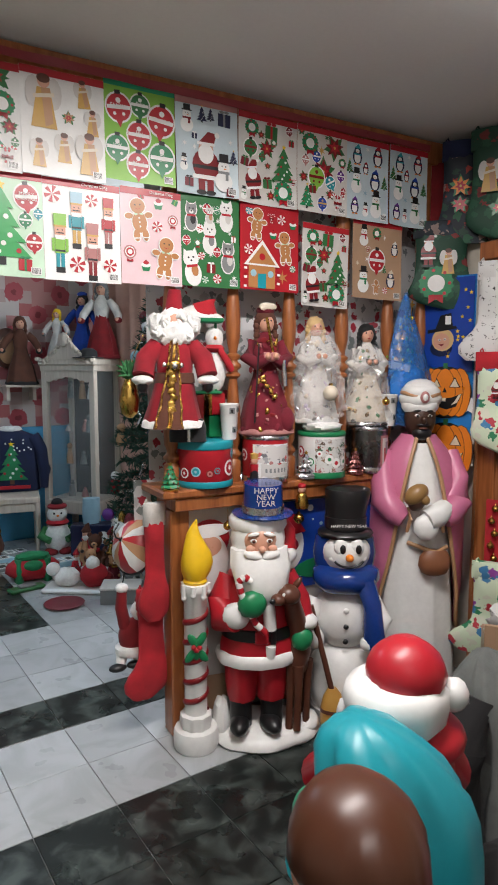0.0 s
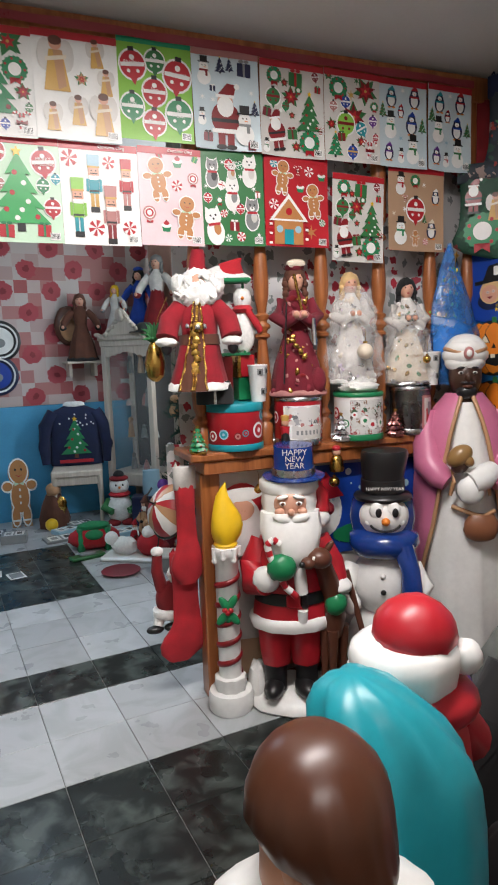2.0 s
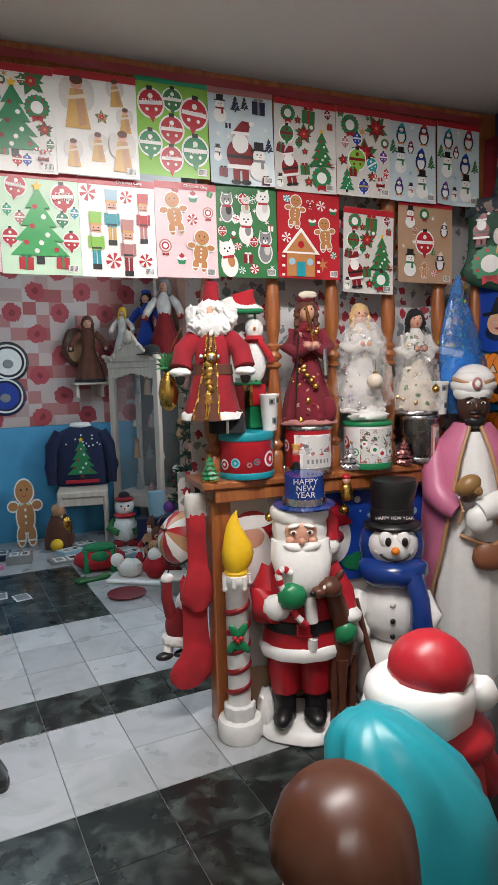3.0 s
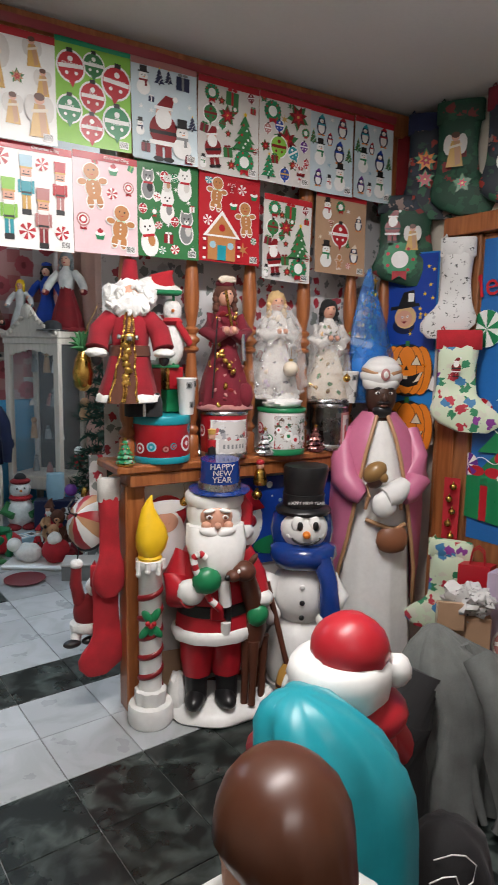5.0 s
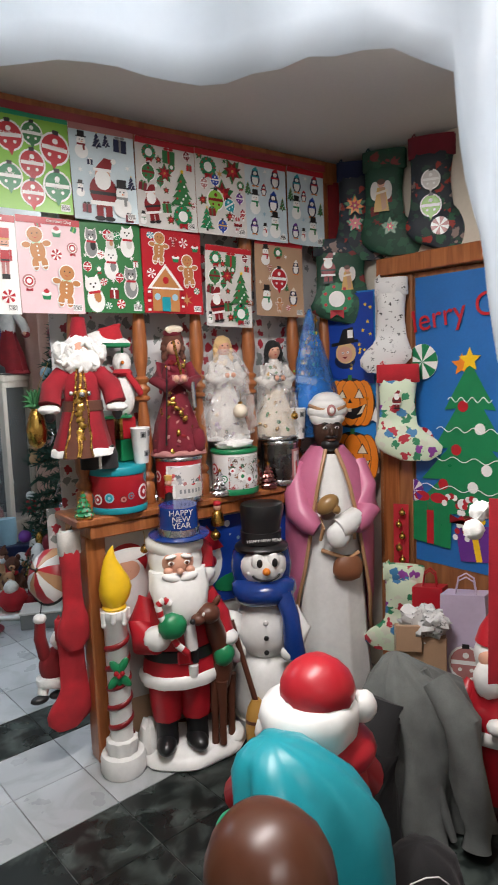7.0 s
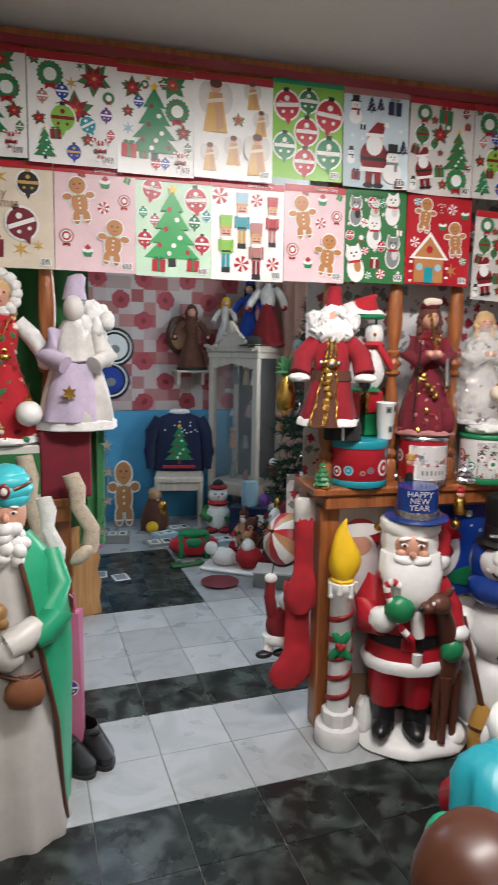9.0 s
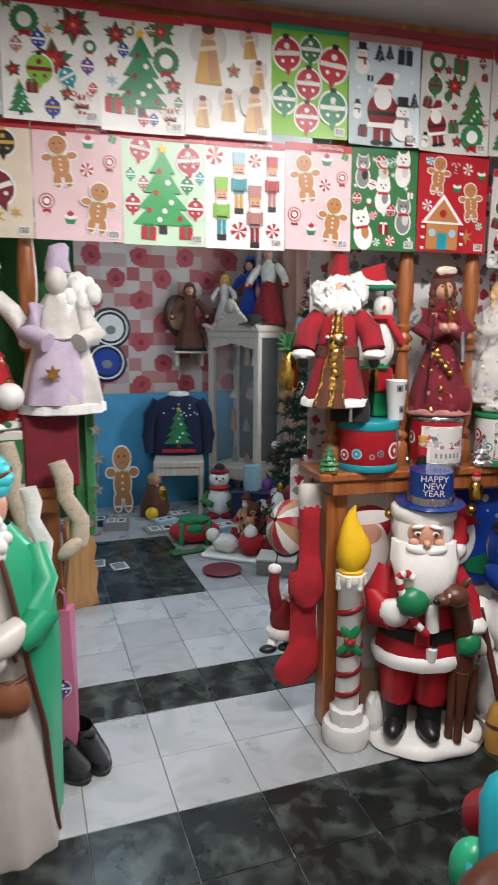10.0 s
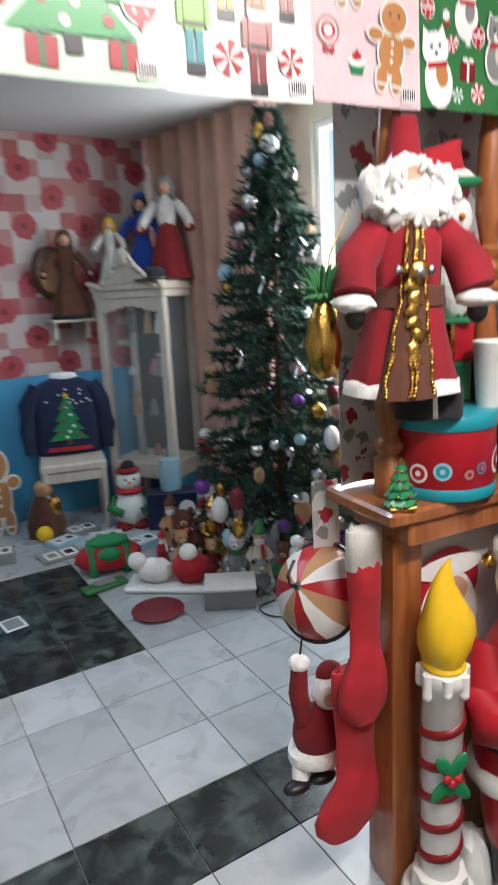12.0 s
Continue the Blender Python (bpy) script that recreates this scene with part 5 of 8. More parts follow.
# ---- things on and around the counter ----
def doll(name, label, m, h, robe, skirt, hair, trim, extra=None, arms="front", hat=None, face="plastic_skin", lace=(), sleeve=None):
    """A standing doll: flared skirt, bodice, arms, head with hair. Height h."""
    b = B()
    b.loft([(0, 0, 0, .21, .17), (0, 0, .02, .22, .18), (0, 0, .25, .17, .14), (0, 0, .45, .10, .085), (0, 0, .55, .08, .07)], skirt, 32, folds(9, .07))
    b.loft([(0, 0, .0, .215, .175), (0, 0, .012, .232, .19), (0, 0, .035, .228, .188), (0, 0, .05, .21, .17)], trim, 32, folds(9, .05))
    b.loft([(0, 0, .50, .085, .07), (0, 0, .60, .10, .075), (0, 0, .70, .11, .07), (0, 0, .76, .06, .05), (0, 0, .80, .035, .035)], robe, 24)
    for s in (-1, 1):
        if arms == "front":
            pts = [(s * .10, 0, .72), (s * .16, -.03, .60), (s * .10, -.12, .55), (s * .03, -.14, .60)]
        else:
            pts = [(s * .10, 0, .72), (s * .18, -.01, .64), (s * .24, -.04, .54), (s * .25, -.07, .48)]
        b.tube(pts, [.05, .055, .05, .045], sleeve or robe, 12)
        b.ell(pts[-1], (.05, .05, .04), trim, n=12, k=8, lumps=.2)
        b.ell((pts[-1][0], pts[-1][1] - .04, pts[-1][2] + .01), (.024, .024, .026), face, n=10, k=7)
    b.ell((0, -.005, .87), (.062, .065, .082), face).ell((0, -.068, .865), (.012, .014, .014), face, n=10, k=6)
    for s in (-1, 1):
        b.ell((s * .024, -.06, .885), (.01, .006, .008), "plastic_black", n=8, k=6)
    b.ell((0, -.062, .835), (.014, .008, .006), "plastic_red", n=8, k=6)
    b.ell((0, .018, .90), (.082, .078, .082), hair, lumps=.15)
    for s in (-1, 1):
        for i in range(5):
            b.ell((s * (.068 + .008 * (i % 2)), .01 - .012 * (i % 2), .88 - .035 * i), (.026, .028, .028), hair, n=10, k=7, lumps=.3)
    if hat:
        b.ell((0, .01, .965), (.075, .075, .04), hat, lumps=.1)
    random.seed(int(h * 1000) + len(label))
    for i in range(90 if lace else 0):
        z, a = random.uniform(.03, .74), random.uniform(math.pi, 2 * math.pi)
        rr = .225 - .30 * z if z < .5 else .085
        q = random.uniform(.008, .022)
        b.ell((rr * math.cos(a), rr * .82 * math.sin(a) - .005, z), (q * 1.6, q * .7, q), lace[i % len(lace)], (0, random.uniform(-80, 80), 0), 8, 5, lumps=.5)
    if extra:
        extra(b)
    b.v = [(x * h, y * h, z * h) for x, y, z in b.v]
    return thing(name, b, label, "doll", m, "dolls on the counter")


def tin(name, label, m, r, h, side, lid, pics, lid_h=.022):
    root = thing(name, None, label, "tin", m, "Christmas tins on the counter")
    body = part("body", B().lathe([(r * .97, 0), (r, .004), (r, h), (r * .96, h + .001)], side, n=36), root)
    part("lid", B().lathe([(r * 1.02, h - lid_h), (r * 1.035, h - lid_h + .003), (r * 1.035, h), (r * 1.0, h + .005), (r * .2, h + .004)], lid, n=36), root)
    part("bottom_band", B().lathe([(r * 1.01, .001), (r * 1.022, .003), (r * 1.022, .026), (r * 1.01, .028)], lid, n=36), root)
    for a, z, s, col in pics:
        t = radians(a)
        k = B()
        for i, (rad, c) in enumerate(((s, col[0]), (s * .72, col[1]), (s * .3, col[0]))):
            vs = [(0, 0)] + circle(0, 0, rad, 16)
            pts = [((r + .0012 + .0008 * i) * math.sin(t + x / r), -(r + .0012 + .0008 * i) * math.cos(t + x / r), z + y) for x, y in vs]
            k.add(pts, [(0, j, j % 16 + 1) for j in range(1, 17)], "paper_" + c)
        part("print", k, body)
    return root


def around(*cols):
    random.seed(len(cols) * 7)
    return [(-90 + i * 24 + random.uniform(-5, 5), random.uniform(.05, .15), random.uniform(.012, .034), cols[i % len(cols)]) for i in range(9)]


tin("round_tin", "red round tin with turquoise lid and ornaments", on_part(.240, -.005, TOP), .118, .19, "paper_red", "plastic_teal", around(("teal", "red"), ("white", "red"), ("light_blue", "teal"), ("dark_red", "rose")), .03)
rt = tin("round_tin", "red and white round tin with winter pictures", on_part(.525, -.03, TOP), .102, .20, "paper_red", "foil_silver", around(("white", "red"), ("rose", "white")), .012)


def curved_plate(parent, r, a0, a1, z0, z1, colour, off=.002, name="picture", wavy=0.0):
    n = 14
    k = B()
    vs = []
    for i in range(n + 1):
        a = radians(a0 + (a1 - a0) * i / n)
        w = wavy * math.sin(i * 1.3)
        vs += [((r + off) * math.sin(a), -(r + off) * math.cos(a), z0 + w), ((r + off) * math.sin(a), -(r + off) * math.cos(a), z1 + w)]
    k.add(vs, [(2 * i, 2 * i + 2, 2 * i + 3, 2 * i + 1) for i in range(n)], colour)
    return part(name, k, parent)


curved_plate(rt, .102, -62, 40, .02, .17, "paper_white", .0015)
curved_plate(rt, .102, -56, 36, .09, .165, "animal_print", .0025, wavy=.004)
curved_plate(rt, .102, -40, 36, .03, .085, "paper_off_white", .003, wavy=.004)
for a in range(-30, 30, 10):
    curved_plate(rt, .102, a, a + 5, .048, .066, "paper_grey", .004, "bar")
wt = tin("round_tin", "white round tin with green lid and snowy village", on_part(.818, -.045, TOP), .108, .205, "paper_white", "plastic_green", around(("red", "white"), ("green", "white")), .014)
curved_plate(wt, .108, -50, 44, .03, .18, "village_print", .0015)
gt = tin("round_tin", "perforated grey metal tin with framed picture", on_part(1.105, -.03, TOP), .092, .215, "foil_grey", "foil_silver", [], .012)
curved_plate(gt, .092, 0, 62, .03, .18, "paper_rose", .0015)
curved_plate(gt, .092, 7, 55, .042, .168, "paper_off_white", .0025)
curved_plate(gt, .092, 14, 46, .055, .12, "paper_red", .0035)
curved_plate(gt, .092, 20, 40, .09, .15, "paper_grey", .004)
thing("snow_lid", B().ell((0, 0, .02), (.09, .085, .03), "fluff_white", lumps=.25).ell((-.04, 0, .04), (.03, .03, .035), "fluff_white", lumps=.3).ell((.03, .01, .045), (.028, .03, .04), "fluff_white", lumps=.3).ell((0.0, -.03, .035), (.025, .025, .035), "fluff_white", lumps=.3), "white padded snow heap on the tin", "decoration", on_part(.818, -.045, TOP + .21))

# Santa doll with gold chains, leaning on the red tin
b = B()
b.loft([(.12, 0, 0, .045, .05), (.12, 0, .06, .045, .045), (.10, 0, .10, .05, .05)], "cloth_black", 14)
b.loft([(.05, 0, 0, .045, .05), (.05, 0, .06, .045, .045), (.06, 0, .10, .05, .05)], "cloth_black", 14)
b.loft([(.02, 0, .075, .125, .10), (.02, 0, .10, .122, .10), (.025, 0, .20, .095, .08), (.03, 0, .30, .075, .06), (.03, 0, .40, .08, .06), (.03, 0, .45, .045, .04)], "cloth_coat_red", 28, folds(7, .05))
b.loft([(.02, 0, .06, .12, .095), (.02, 0, .065, .134, .108), (.02, 0, .09, .132, .106), (.02, 0, .10, .12, .095)], "fluff_white", 28, folds(7, .04))
b.loft([(.03, 0, .255, .08, .067), (.03, 0, .258, .088, .073), (.03, 0, .30, .082, .068), (.03, 0, .302, .075, .06)], "cloth_brown", 24)
for s in (-1, 1):
    b.tube([(.03 + s * .07, 0, .42), (.03 + s * .12, -.02, .36), (.03 + s * .135, -.05, .29)], [.04, .045, .045], "cloth_coat_red", 14).ell((.03 + s * .137, -.055, .27), (.045, .045, .022), "fluff_white", lumps=.2).ell((.03 + s * .137, -.06, .245), (.022, .022, .03), "plastic_black")
b.ell((.03, -.01, .50), (.05, .05, .06), "plastic_skin").ell((.03, -.05, .50), (.01, .012, .012), "plastic_skin")
random.seed(8)
b.ell((.03, -.028, .475), (.076, .040, .058), "fluff_white", (0, 0, 0), 30, 18, lumps=.35).ell((-.045, -.01, .505), (.035, .035, .05), "fluff_white", lumps=.4).ell((.105, -.01, .505), (.035, .035, .05), "fluff_white", lumps=.4)
for i in range(170):
    a, r = random.uniform(0, 6.28), random.uniform(.035, .072)
    b.ell((.03 + r * math.cos(a) * 1.25, -.035 + random.uniform(-.03, .05), .485 + r * math.sin(a) * .85), (.008, .008, .015), "fluff_white", (0, random.uniform(-60, 60), 0), 8, 6, lumps=.3)
b.ell((.03, .015, .545), (.06, .055, .04), "fluff_white", lumps=.25).loft([(.03, .02, .555, .05, .045), (.032, .025, .59, .036, .034), (.034, .03, .63, .032, .03), (.036, .03, .66, .026, .024)], "cloth_coat_red", 18)
panel = [(-.004, -.088, .062, .066, .032), (.002, -.080, .12, .056, .028), (.010, -.066, .20, .044, .024), (.020, -.052, .30, .030, .021), (.024, -.050, .40, .020, .018), (.026, -.038, .445, .012, .012)]
b.loft(panel, "cloth_brown", 24, folds(9, .05))
for side in (-1, -.08, .12, 1):
    for i in range(46):
        z = .44 - .0082 * i
        k = next(n for n in range(5) if z <= panel[n + 1][2] or n == 4)
        lo, hi = panel[k], panel[k + 1]
        w = (z - lo[2]) / (hi[2] - lo[2])
        cx, cy, rx, ry = (lo[n] + (hi[n] - lo[n]) * w for n in (0, 1, 3, 4))
        sx = side * .86 + .05 * math.sin(i * .5 + side * 3)
        b.ell((cx + rx * sx, cy - ry * math.sqrt(max(.05, 1 - sx * sx)) - .002, z), (.0062, .005, .0060), "foil_gold", (0, 0, 40 * i), 6, 4)
for i in range(7):
    b.ell((.012 + .006 * math.sin(i * 2), -.078 - .004 * i, .30 - .026 * i), (.016, .006, .017), "foil_gold", (0, 20 * math.sin(i), 0), 8, 5, lumps=.5)
for i in range(5):
    b.ell((-.018 + .018 * i, -.076, .335 + .004 * math.sin(i * 3)), (.010, .007, .011), "foil_gold" if i % 2 else "foil_silver", n=8, k=5, lumps=.3)
b.ell((.025, -.082, .33), (.024, .01, .024), "foil_gold").ell((.025, -.092, .33), (.012, .006, .012), "foil_silver")
thing("santa_doll", b, "bearded Santa doll in red coat with gold chains", "doll", on_part(.06, -.045, TOP + .197, -18) @ Matrix.Diagonal((.94, .94, .92, 1)), "dolls on the counter")


def pole(b):
    b.tube([(-.13, -.16, .1), (-.10, -.17, .70)], .006, "plastic_black", 6).tube([(.03, -.13, .60), (-.04, -.17, .90)], .012, "foil_gold", 8).ell((.14, -.12, .12), (.06, .05, .10), "cloth_burgundy", lumps=.1).tube([(.10, -.15, .58), (.11, -.16, .38)], .02, "foil_silver", 8)
    for i in range(4):
        b.ell((-.06 + .03 * i, -.16, .42 - .04 * i), (.03, .015, .02), "foil_gold", (0, 40 * i, 0), 8, 5)
    b.ell((0, -.05, .99), (.07, .02, .03), "cloth_cream", lumps=.3)


doll("porcelain_doll", "porcelain doll in burgundy velvet dress with ribbons", on_part(.525, -.03, TOP + .207, -15), .555, "cloth_burgundy", "cloth_burgundy", "cloth_brown", "cloth_rose", pole, hat="cloth_burgundy", lace=("cloth_rose", "foil_gold", "cloth_burgundy", "cloth_dark_red"))
doll("porcelain_doll", "blonde angel doll wrapped in clear cellophane", on_part(.815, .01, TOP + .245, -15), .50, "cloth_off_white", "cloth_off_white", "cloth_blonde", "fluff_white", None, lace=("foil_silver", "fluff_white", "cloth_cream", "foil_silver", "cloth_lilac"))
doll("porcelain_doll", "dark-haired doll in white and silver dress", on_part(1.10, -.01, TOP + .222, -20), .50, "cloth_off_white", "cloth_cream", "cloth_black", "foil_silver", None, lace=("foil_silver", "fluff_white", "foil_gold", "cloth_leaf", "fluff_white"))


def crumple(name, label, m, r, h, material, seed):
    """A loose wrapping of thin film with creases."""
    random.seed(seed)
    def f(a, t):
        return 1 + .16 * noise.noise(Vector((math.cos(a) * 2 + seed, math.sin(a) * 2, t * 6))) + .05 * math.sin(13 * a + 9 * t + seed)
    prof = (.8, .95, 1, 1, .98, .95, .9, .86, .82, .8, .76, .7, .6, .45, .3)
    rings = []
    for i in range(29):
        w = (prof[i // 2] + prof[min(14, (i + 1) // 2)]) / 2
        rings.append((random.uniform(-.004, .004), random.uniform(-.004, .004), h * i / 28, r * w, r * w * .8))
    k = B().loft(rings, material, 30, lambda a, t: f(a, t) + .16 * noise.noise(Vector((math.cos(a) * 6, math.sin(a) * 6, t * 19 + seed))), cap=False)
    k.s = [False] * len(k.s)
    return thing(name, k, label, "wrapping", m)


surface("clear_film", (0.9, 0.88, 0.86), 0.10, var=.05, bump=0.6, fine=40, alpha=0.26)
surface("blue_film", (0.05, 0.25, 0.70), 0.12, var=.3, bump=1.0, fine=30, alpha=0.5)
surface("blue_paper", (0.02, 0.16, 0.60), 0.35, var=.3, bump=0.8, fine=30)
surface("white_film", (0.72, 0.77, 0.82), 0.3, var=.10, scale=3, fine=30, bump=0.5, alpha=0.93)
crumple("cellophane_wrap", "clear crumpled cellophane round the angel doll", on_part(.815, -.01, TOP + .25), .135, .42, "clear_film", 3)
crumple("cellophane_wrap", "clear crumpled cellophane round the dark-haired doll", on_part(1.10, -.02, TOP + .23), .125, .38, "clear_film", 8)
b = B().loft([(0, 0, 0, .10, .07), (0, 0, .10, .125, .08), (-.01, 0, .20, .105, .06), (-.02, 0, .30, .08, .045), (-.025, 0, .40, .05, .03), (-.03, 0, .48, .025, .015), (-.03, 0, .53, .006, .005)], "blue_film", 36, lambda a, t: 1 + .10 * math.sin(5 * a + 9 * t) + .06 * math.sin(13 * a + 3 * t), cap=False)
b.ell((0, 0, .14), (.095, .055, .10), "blue_paper", lumps=.2)
thing("blue_gift_bag", b, "blue cellophane gift bag tied to a point", "gift bag", on_part(1.36, -.03, 1.30) @ Matrix.Diagonal((1.2, 1.1, 1.22, 1)))


def paper_cup(m):
    root = thing("paper_cup", None, "white printed paper cup on a tin", "cup", m, "white printed paper cups")
    part("body", B().lathe([(.029, 0), (.030, .003), (.041, .145), (.043, .148), (.041, .152), (.036, .15), (.027, .006)], "paper_white", n=24), root)
    for a, z in ((-25, .11), (20, .115), (-5, .03), (35, .035)):
        curved_plate(root, .0315 + .078 * z, a, a + 34, z, z + .025, "paper_grey", .002, "print")
        curved_plate(root, .0315 + .078 * z, a + 8, a + 22, z + .004, z + .018, "paper_black", .003, "print")


paper_cup(on_part(.332, -.055, TOP + .195))
paper_cup(on_part(1.19, -.075, TOP + .222))


def mini_tree(name, label, m, h, leaf, deco, stand):
    b = B()
    b.box(-.28 * h, .28 * h, -.2 * h, .2 * h, 0, .10 * h, stand, .004)
    for i in range(5):
        z = .12 * h + .155 * h * i
        r = (.36 - .06 * i) * h
        b.loft([(0, 0, z, r, r * .7), (0, 0, z + .03 * h, r * .95, r * .66), (0, 0, z + .19 * h, r * .35, r * .3)], leaf, 18, lambda a, t, i=i: 1 + .12 * math.sin(7 * a + i))
        for j in range(8):
            a = j * .785 + i * .4
            b.ell((r * .95 * math.cos(a), r * .68 * math.sin(a), z + .03 * h), (.03 * h, .03 * h, .03 * h), deco[(i + j) % len(deco)], n=7, k=5)
    b.flat([(x, z + .95 * h) for x, z in star(0, 0, .09 * h)], "foil_gold", 0, .006)
    return thing(name, b, label, "decoration", m)


mini_tree("ornament_tree", "small green and gold enamel tree ornament", on_part(.055, -.075, TOP, -20), .115, "plastic_green", ("foil_gold", "plastic_red", "foil_gold"), "foil_gold")
mini_tree("ornament_tree", "small silver metal tree ornament on the counter", on_part(.705, -.085, TOP, -20), .125, "foil_silver", ("foil_silver",), "foil_silver")
mini_tree("ornament_tree", "small copper coloured tree ornament on the counter", on_part(.985, -.085, TOP, -20), .125, "foil_rose", ("foil_rose",), "foil_rose")
mini_tree("ornament_tree", "yellow and green sequin tree ornament", on_part(1.285, -.02, 1.57, -20) @ pose(0, 0, 0, 0, 12, 0) @ Matrix.Diagonal((.55, .55, 1, 1)), .34, "foil_gold", ("plastic_yellow", "plastic_lime", "plastic_green"), "plastic_white")
b = B().loft([(0, 0, 0, .024, .022), (0, 0, .05, .02, .018), (0, 0, .08, .016, .014)], "foil_silver", 14).ell((0, 0, .10), (.02, .018, .02), "foil_silver")
b.ell((-.02, 0, .06), (.008, .01, .03), "foil_silver", (0, 25, 0)).ell((.02, 0, .06), (.008, .01, .03), "foil_silver", (0, -25, 0)).ell((-.012, 0, .125), (.006, .005, .012), "foil_silver").ell((.012, 0, .125), (.006, .005, .012), "foil_silver")
thing("silver_figurine", b, "small silver metal bear figurine on the tin", "figurine", on_part(.135, -.085, TOP + .197, -20))
b = B().loft([(0, 0, 0, .022, .02), (0, 0, .06, .016, .015)], "plastic_black", 14).loft([(0, 0, .05, .017, .015), (0, 0, .085, .02, .015)], "plastic_red", 14).ell((0, 0, .10), (.016, .015, .018), "plastic_skin").loft([(0, 0, .11, .017, .016), (0, 0, .13, .019, .017), (0, 0, .134, .005, .005)], "plastic_gold", 14)
thing("nutcracker_figurine", b, "small painted nutcracker figurine on the counter", "figurine", on_part(.435, -.09, TOP, -20))
# snowman plush and green-roofed lantern behind the Santa doll
b = B().ell((0, 0, .12), (.085, .07, .12), "fluff_white").ell((0, 0, .29), (.065, .06, .065), "fluff_white").loft([(0, 0, .215, .06, .055), (0, -.005, .235, .075, .07), (0, 0, .255, .055, .05)], "cloth_red", 20).tube([(.03, -.06, .23), (.09, -.075, .16), (.12, -.06, .12)], [.02, .024, .02], "cloth_red", 10).ell((0, -.06, .29), (.012, .02, .01), "plastic_orange")
thing("snowman_plush", b, "white plush snowman with red scarf behind tins", "plush toy", on_part(.315, .05, TOP + .39, -20) @ Matrix.Diagonal((.6, .6, .8, 1)))
GS = on_part(.31, .05, TOP + .198)
gs = thing("gift_box", None, "small green gift box behind the tins", "gift box", GS)
part("box", B().box(-.036, .036, -.035, .035, 0, .096, "paper_green", .004), gs)
gs = thing("gift_box", None, "small red gift box with gold ribbon", "gift box", GS @ pose(0, 0, .0965))
part("box", B().box(-.039, .039, -.038, .038, 0, .094, "paper_red", .004), gs)
part("ribbon", B().box(-.0395, -.025, -.0395, .0395, -.0005, .0955, "foil_gold", .001), gs)
b = B().box(-.12, .12, -.06, .06, .30, .318, "cloth_green", .006).loft([(0, 0, .318, .13, .065), (0, 0, .335, .11, .05), (0, 0, .37, .02, .02)], "fluff_white", 20).loft([(.03, 0, .33, .07, .05), (.04, 0, .38, .045, .035), (.08, 0, .40, .012, .012)], "cloth_red", 16)
for x in (-.09, .09):
    b.tube([(x, 0, .0), (x, 0, .31)], .006, "plastic_green", 8)
b.box(-.11, .11, -.055, .055, 0, .012, "plastic_green", .003)
thing("toy_stall", b, "small green-roofed toy stall with snow", "toy", on_part(.225, .055, TOP + .386, -15) @ Matrix.Diagonal((1, .7, 1, 1)))
thing("gift_box", B().box(-.05, .05, -.04, .04, 0, .186, "paper_dark_red", .004).box(-.051, .051, -.01, .01, 0, .187, "foil_gold", .001), "tall dark red gift box behind the tins", "gift box", on_part(.20, .055, TOP + .198))

hb = thing("bell_ornament", None, "gold foil pear ornament with green sprig, hung", "ornament", on_part(-.085, .0, 1.375))
part("body", B().loft([(0, 0, 0, .012, .012), (0, 0, .02, .034, .03), (0, 0, .07, .040, .036), (0, 0, .12, .030, .028), (0, 0, .155, .016, .016)], "foil_gold", 22, lambda a, t: 1 + .05 * math.sin(6 * a + 5 * t)), hb)
b = B()
random.seed(17)
for i in range(30):
    a = i * 2.4
    b.tube([(0, 0, .15), (.03 * math.cos(a), .03 * math.sin(a), .17 + .015 * (i % 4)), (.052 * math.cos(a), .045 * math.sin(a), .165 + .022 * (i % 4))], [.004, .006, .001], "cloth_leaf", 5)
part("sprig", b, hb)
part("thread", B().tube([(0, 0, .155), (.02, 0, .25), (.06, -.005, .33)], .0015, "foil_gold", 5), hb)

# stockings on the end post, drum and climbing Santa
def stocking(name, label, m, h, body, cuff, toe=None, deco=None, w=None, turn=1):
    """A hanging stocking, its hook at the origin, that faces -y; a stuffed foot to one side."""
    w = w or h * .30
    root = thing(name, None, label, "stocking", m, "hung Christmas stockings")
    b = B()
    rings = []
    for i in range(13):
        t = i / 12
        z = -h * .12 - t * h * .86
        if t < .62:
            rings.append((0, 0, z, w * (.5 - .06 * math.sin(t * 5)), .022 + .01 * math.sin(t * 9)))
        else:
            q = (t - .62) / .38
            rings.append((turn * w * .42 * q, 0, z, w * (.48 + .42 * math.sin(q * 2.2)) * (1 - .55 * q ** 4), .03 * (1 - .5 * q ** 3)))
    b.loft(rings[::-1], body, 22, lambda a, t: 1 + .04 * math.sin(5 * a + 7 * t))
    sock = part("sock", b, root)
    part("cuff", B().loft([(0, 0, -h * .20, w * .50, .024), (0, 0, -h * .195, w * .525, .027), (0, 0, -h * .03, w * .53, .026), (0, 0, -h * .015, w * .51, .022)], cuff, 22, lambda a, t: 1 + .03 * math.sin(9 * a + 4 * t)), root)
    part("loop", B().tube([(-w * .4, 0, -h * .03), (-w * .42, 0, 0), (-w * .38, 0, h * .02), (-w * .34, 0, -h * .02)], .004, cuff, 6), root)
    if toe:
        part("toe", B().ell((turn * w * .52, 0, -h * .90), (w * .42, .034, h * .085), toe), root)
    for dx, dz, r, c in deco or ():
        k = Sticker(dx * w, -dz * h, r)
        fn, col = c
        fn(k, *col)
        k.v = [(x, y - .034, z) for x, y, z in k.v]
        part("applique", k, sock)
    return root


